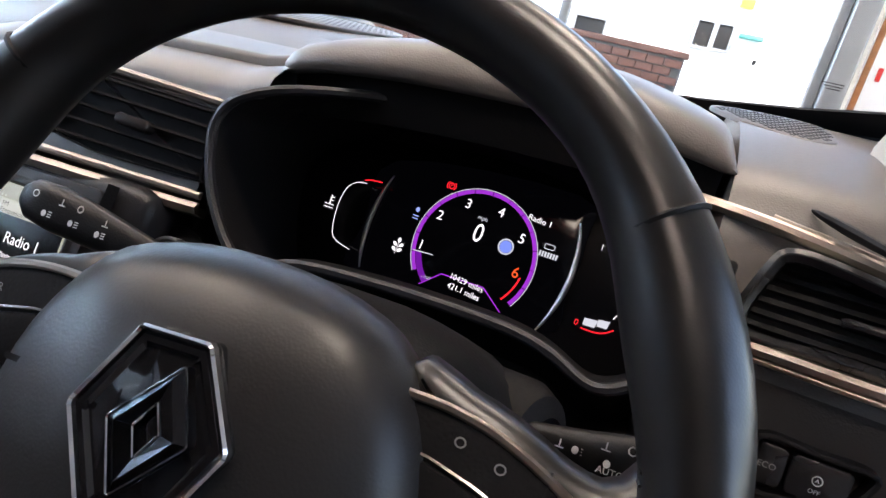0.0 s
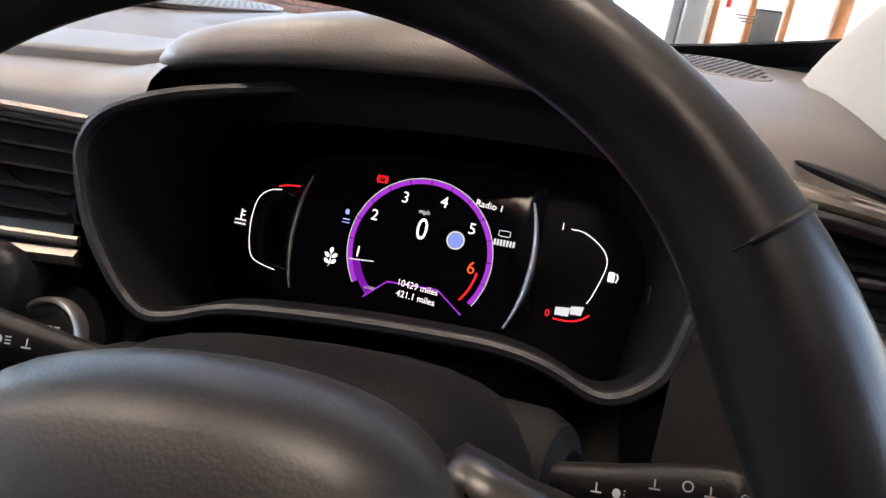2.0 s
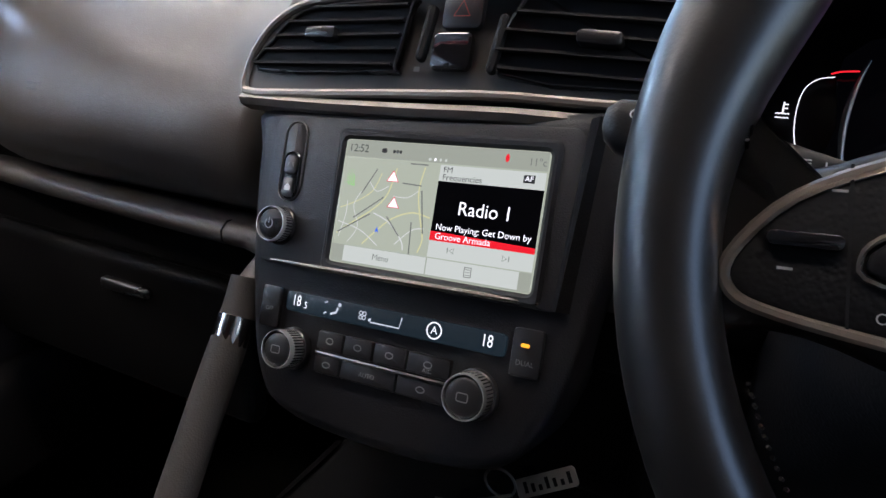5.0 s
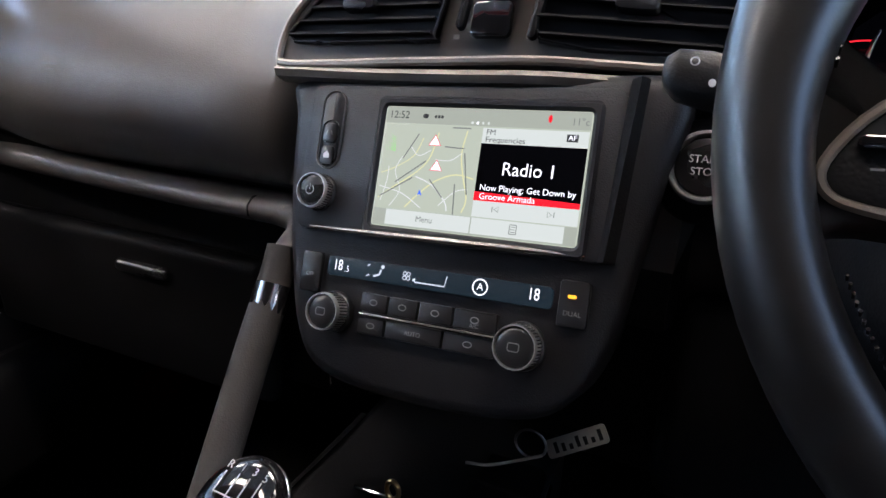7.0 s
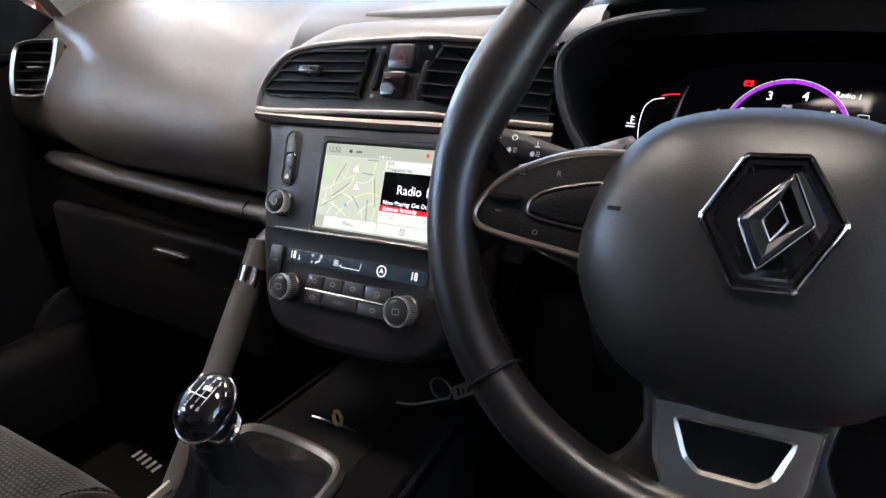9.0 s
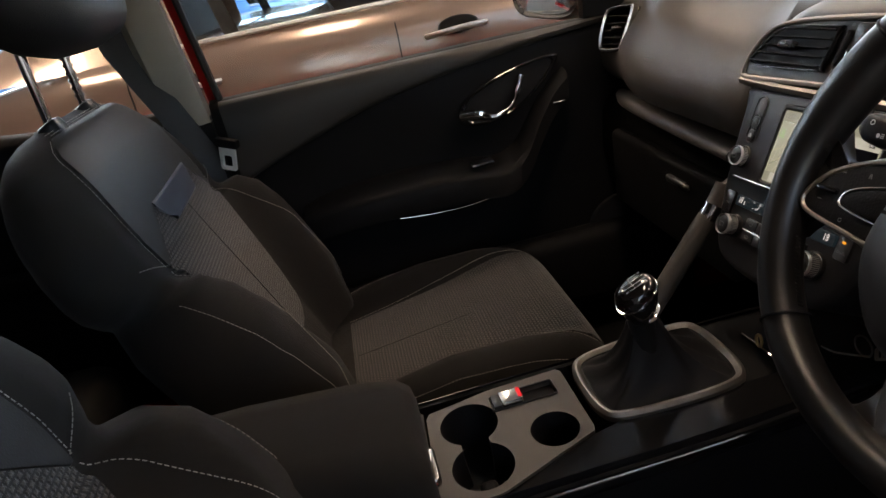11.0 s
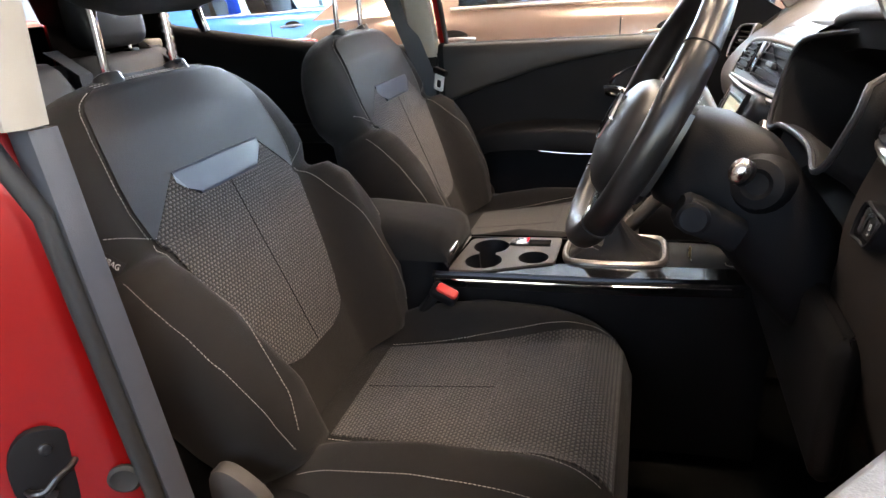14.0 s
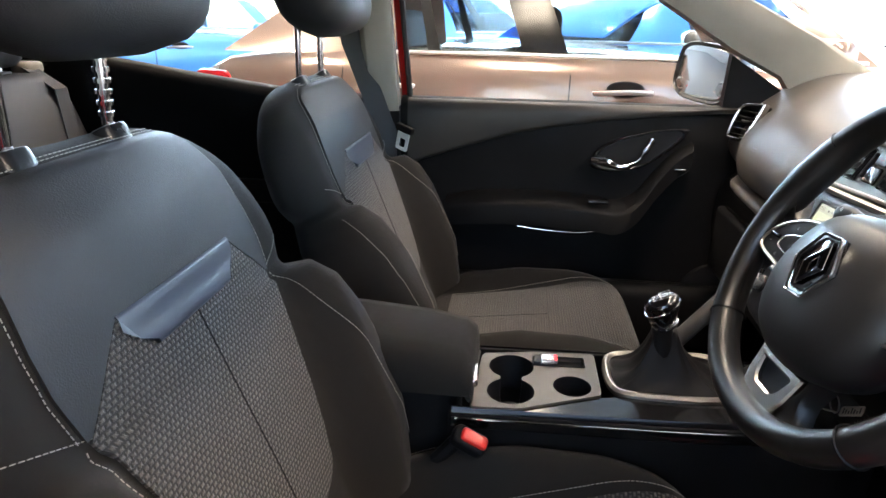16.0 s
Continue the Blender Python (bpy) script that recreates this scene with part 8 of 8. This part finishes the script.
    def cpatch(y0, y1, edge, mat, name, lab, off=0.003, ny=24, na=21):
        bm = bmesh.new()
        lay = bm.loops.layers.uv.new("UVMap")
        g = []
        for y in lin(y0, y1, ny):
            lo_, hi_ = edge(y)
            g.append([(bm.verts.new(top(a, y)[0] + Vector((0, 0.3 * off if y > -0.04 else 0, off))), a, y) for a in lin(lo_, hi_, na)])
        for r0, r1 in zip(g, g[1:]):
            for k in range(na - 1):
                q = (r0[k], r0[k + 1], r1[k + 1], r1[k])
                f = bm.faces.new([v[0] for v in q])
                for lp, v in zip(f.loops, q):
                    lp[lay].uv = (v[1], v[2])
        ext = bmesh.ops.extrude_edge_only(bm, edges=[e for e in bm.edges if e.is_boundary])
        for v in ext["geom"]:
            if isinstance(v, bmesh.types.BMVert):
                v.co.z -= off + 0.004
        return part(name, bm, mat, seat, lab, angle=50)

    ce = lambda y: (-float(np.interp(y, [-0.40, -0.15, 0.0], [0.125, 0.150, 0.168])), float(np.interp(y, [-0.40, -0.15, 0.0], [0.125, 0.150, 0.168])))
    cpatch(-0.40, -0.1728, ce, WEAVE, "woven_insert", "dark woven cushion insert")
    cpatch(-0.1712, 0.012, ce, WEAVE, "woven_front", "dark woven cushion front")
    bm = bmesh.new()
    for s in (-1, 1):
        dashes([top(s * (ce(y)[1] + 0.010), y)[0] + Vector((0, 0, 0.002)) for y in lin(-0.40, 0.0, 30)], bm=bm)
        dashes([top(s * 0.225, y)[0] + Vector((0, 0, 0.003)) for y in lin(-0.40, -0.03, 30)], bm=bm)
    tagged(part("cushion_stitching", bm, STITCH, seat, "pale grey contrast stitching"), kind="stuff")
    part("cushion_seam", tube([top(0, y)[0] + Vector((0, 0, 0.003)) for y in lin(-0.39, -0.175, 14)], 0.0007, 5), DEEP, seat)
    # base and side cover
    part("base", box(xc, -0.22, 0.42, 0.44, 0.42, 0.12, 0.02), DEEP, seat)
    for s in (-1, 1):
        part("side_cover", loft([[(xc + s * (0.235 + t), y, z) for y, z in ((-0.46, 0.50), (-0.44, 0.59), (-0.38, 0.60), (-0.25, 0.57), (-0.1, 0.545), (-0.02, 0.52), (-0.04, 0.47), (-0.44, 0.46))] for t in (0, 0.018, 0.022)]), PLASTIC, seat, "black plastic side cover")
    part("recliner_cover", plate(spline([(-0.485, 0.650), (-0.462, 0.668), (-0.430, 0.652), (-0.405, 0.622), (-0.410, 0.585), (-0.455, 0.560), (-0.485, 0.590)], 4, True), -0.010, 0.010, 0.006), STRUT, seat, "grey plastic recliner cover", at=Matrix(((0, 0, 1, xc + (0.286 if xc > 0 else -0.286)), (1, 0, 0, 0), (0, 1, 0, 0), (0, 0, 0, 1))))
    # head restraint
    for a in (-0.062, 0.078):
        foot = O + Vector((a, 0, 0)) + U * 0.580 + N * (-0.012)
        gd = part("post_guide", plate(rrect(0, 0, 0.042, 0.030, 0.014), -0.014, 0.006, 0.004), SMOOTH, seat, "black post guide", at=Matrix.Translation(foot) @ pose(0, 0, 0, 25.7))
        tops = foot + Vector((0, 0.004, 0.17))
        part("headrest_post", tube([foot, tops], 0.0062, 14), CHROME, seat, "chrome headrest post")
        if a < 0:
            for k in range(9):
                q = foot + (tops - foot) * (0.10 + 0.065 * k)
                part("post_notch", tube([q, q + (tops - foot) * 0.028], 0.0082, 14), CHROME, seat)
    hc_ = O + U * 0.585 + N * (-0.012) + Vector((0, 0.026, 0.170))
    rings = []
    for k in range(15):
        t = -1 + 2 * k / 14
        rz = math.sqrt(max(0.0001, 1 - abs(t) ** 3.0))
        rings.append([(hc_.x + 0.155 * max(0.25, rz) ** 0.6 * math.copysign(abs(math.cos(a)) ** 0.55, math.cos(a)), hc_.y - 0.02 * t + 0.068 * max(0.2, rz) * math.copysign(abs(math.sin(a)) ** 0.7, math.sin(a)) + 0.012 * rz * (1 if math.sin(a) > 0 else 0), hc_.z + 0.095 * t) for a in lin(0, 2 * math.pi * 35 / 36, 36)])
    part("headrest", loft(rings), SOFT, seat, "black padded head restraint", angle=80)
    return seat


front_seat(0.380, "black cloth and leatherette driver's seat with pale stitching")
front_seat(-0.358, "black cloth and leatherette passenger seat with pale stitching")
ab = thing("airbag_label", "small fabric side airbag label sewn into the seat edge", "label", (0.668, -0.547, 0.93))
ax = Vector((0.10, 0.92, -0.36)).normalized()
az = Vector((0.78, 0.05, 0.60))
az = (az - ax * az.dot(ax)).normalized()
AB = Matrix.Translation((0.670, -0.5455, 0.9485)) @ Matrix((ax, az.cross(ax), az)).transposed().to_4x4()
part("tab", plate(rrect(0, 0, 0.040, 0.015, 0.001), 0, 0.0012, 0.0004), DEEP, ab, "black woven tab", at=AB)
words("label_text", "AIRBAG", 0.0098, MARK, ab, AB, 0, 0, 0.0016)
bk = thing("belt_buckle", "seat belt buckle with red release button", "buckle", (0.165, -0.325, 0.60))
BK = Matrix.Translation((0.200, -0.306, 0.692)) @ Matrix.Rotation(radians(-27), 4, "X") @ Matrix.Rotation(radians(24), 4, "Y")
part("housing", box(0, 0, 0, 0.030, 0.052, 0.022, 0.006), PLASTIC, bk, at=BK)
part("button", box(0, 0.003, 0.010, 0.020, 0.040, 0.012, 0.004), RED_BTN, bk, "red release button", at=BK)
part("stalk", tube([(0.198, -0.322, 0.692), (0.19, -0.36, 0.64), (0.18, -0.40, 0.5)], 0.011, 8), PLASTIC, bk)

# ---- rear bench ----
rb = thing("rear_bench", "black rear bench with head restraints and belts", "car seat", (0, -1.4, 0.4))
for xc, w in ((-0.42, 0.40), (0.0, 0.36), (0.42, 0.40)):
    rings = []
    for h, y, d, k in ((0.50, -1.30, 0.07, 0.96), (0.60, -1.33, 0.075, 1.0), (0.85, -1.40, 0.07, 1.0), (1.02, -1.45, 0.062, 0.98), (1.075, -1.475, 0.05, 0.95), (1.095, -1.485, 0.03, 0.88)):
        rings.append([(xc + w / 2 * k * math.copysign(abs(math.cos(a)) ** 0.35, math.cos(a)), y + d * math.copysign(abs(math.sin(a)) ** 0.7, math.sin(a)), h) for a in lin(0, 2 * math.pi * 31 / 32, 32)])
    part("backrest", loft(rings), SOFT, rb, angle=70)
    part("cushion", box(xc, -1.12, 0.53, w, 0.46, 0.14, 0.04), CLOTH, rb)
    hd = part("head_restraint", box(xc, -1.50, 1.195, 0.26, 0.10, 0.17, 0.04), SOFT, rb, "padded head restraint")
    for s in (-0.06, 0.06):
        part("post", tube([(xc + s, -1.485, 1.085), (xc + s, -1.49, 1.14)], 0.006, 8), CHROME, hd)
        part("post_guide", box(xc + s, -1.485, 1.097, 0.04, 0.03, 0.012, 0.004), SMOOTH, hd)
for x in (-0.60, -0.24):
    part("belt", loft([[(x, -1.52, 1.12), (x + 0.045, -1.52, 1.12), (x + 0.045, -1.515, 1.122), (x, -1.515, 1.122)], [(x + 0.02, -1.40, 1.06), (x + 0.065, -1.40, 1.06), (x + 0.065, -1.397, 1.06), (x + 0.02, -1.397, 1.06)], [(x + 0.14, -1.27, 0.66), (x + 0.185, -1.27, 0.66), (x + 0.185, -1.265, 0.66), (x + 0.14, -1.265, 0.66)]]), STRAP, rb, "grey belt webbing")
part("belt_guide", box(-0.585, -1.50, 1.105, 0.07, 0.05, 0.03, 0.01), BEIGE, rb)
part("parcel_shelf", box(0, -1.78, 1.03, 1.3, 0.45, 0.03, 0.01), DEEP, rb)

mat_ob = thing("floor_mat", "black carpet floor mat with a pale woven badge", "floor mat", (-0.4, 0.2, 0.335))
part("mat", box(-0.38, 0.26, 0.345, 0.44, 0.60, 0.014, 0.005), CARPET, mat_ob)
for k in range(5):
    part("badge_bar", box(-0.535 + 0.016 * k, 0.243 - 0.002 * k, 0.3535, 0.006, 0.020, 0.002, 0.0006), MARK, mat_ob, "pale bar in place of lettering")
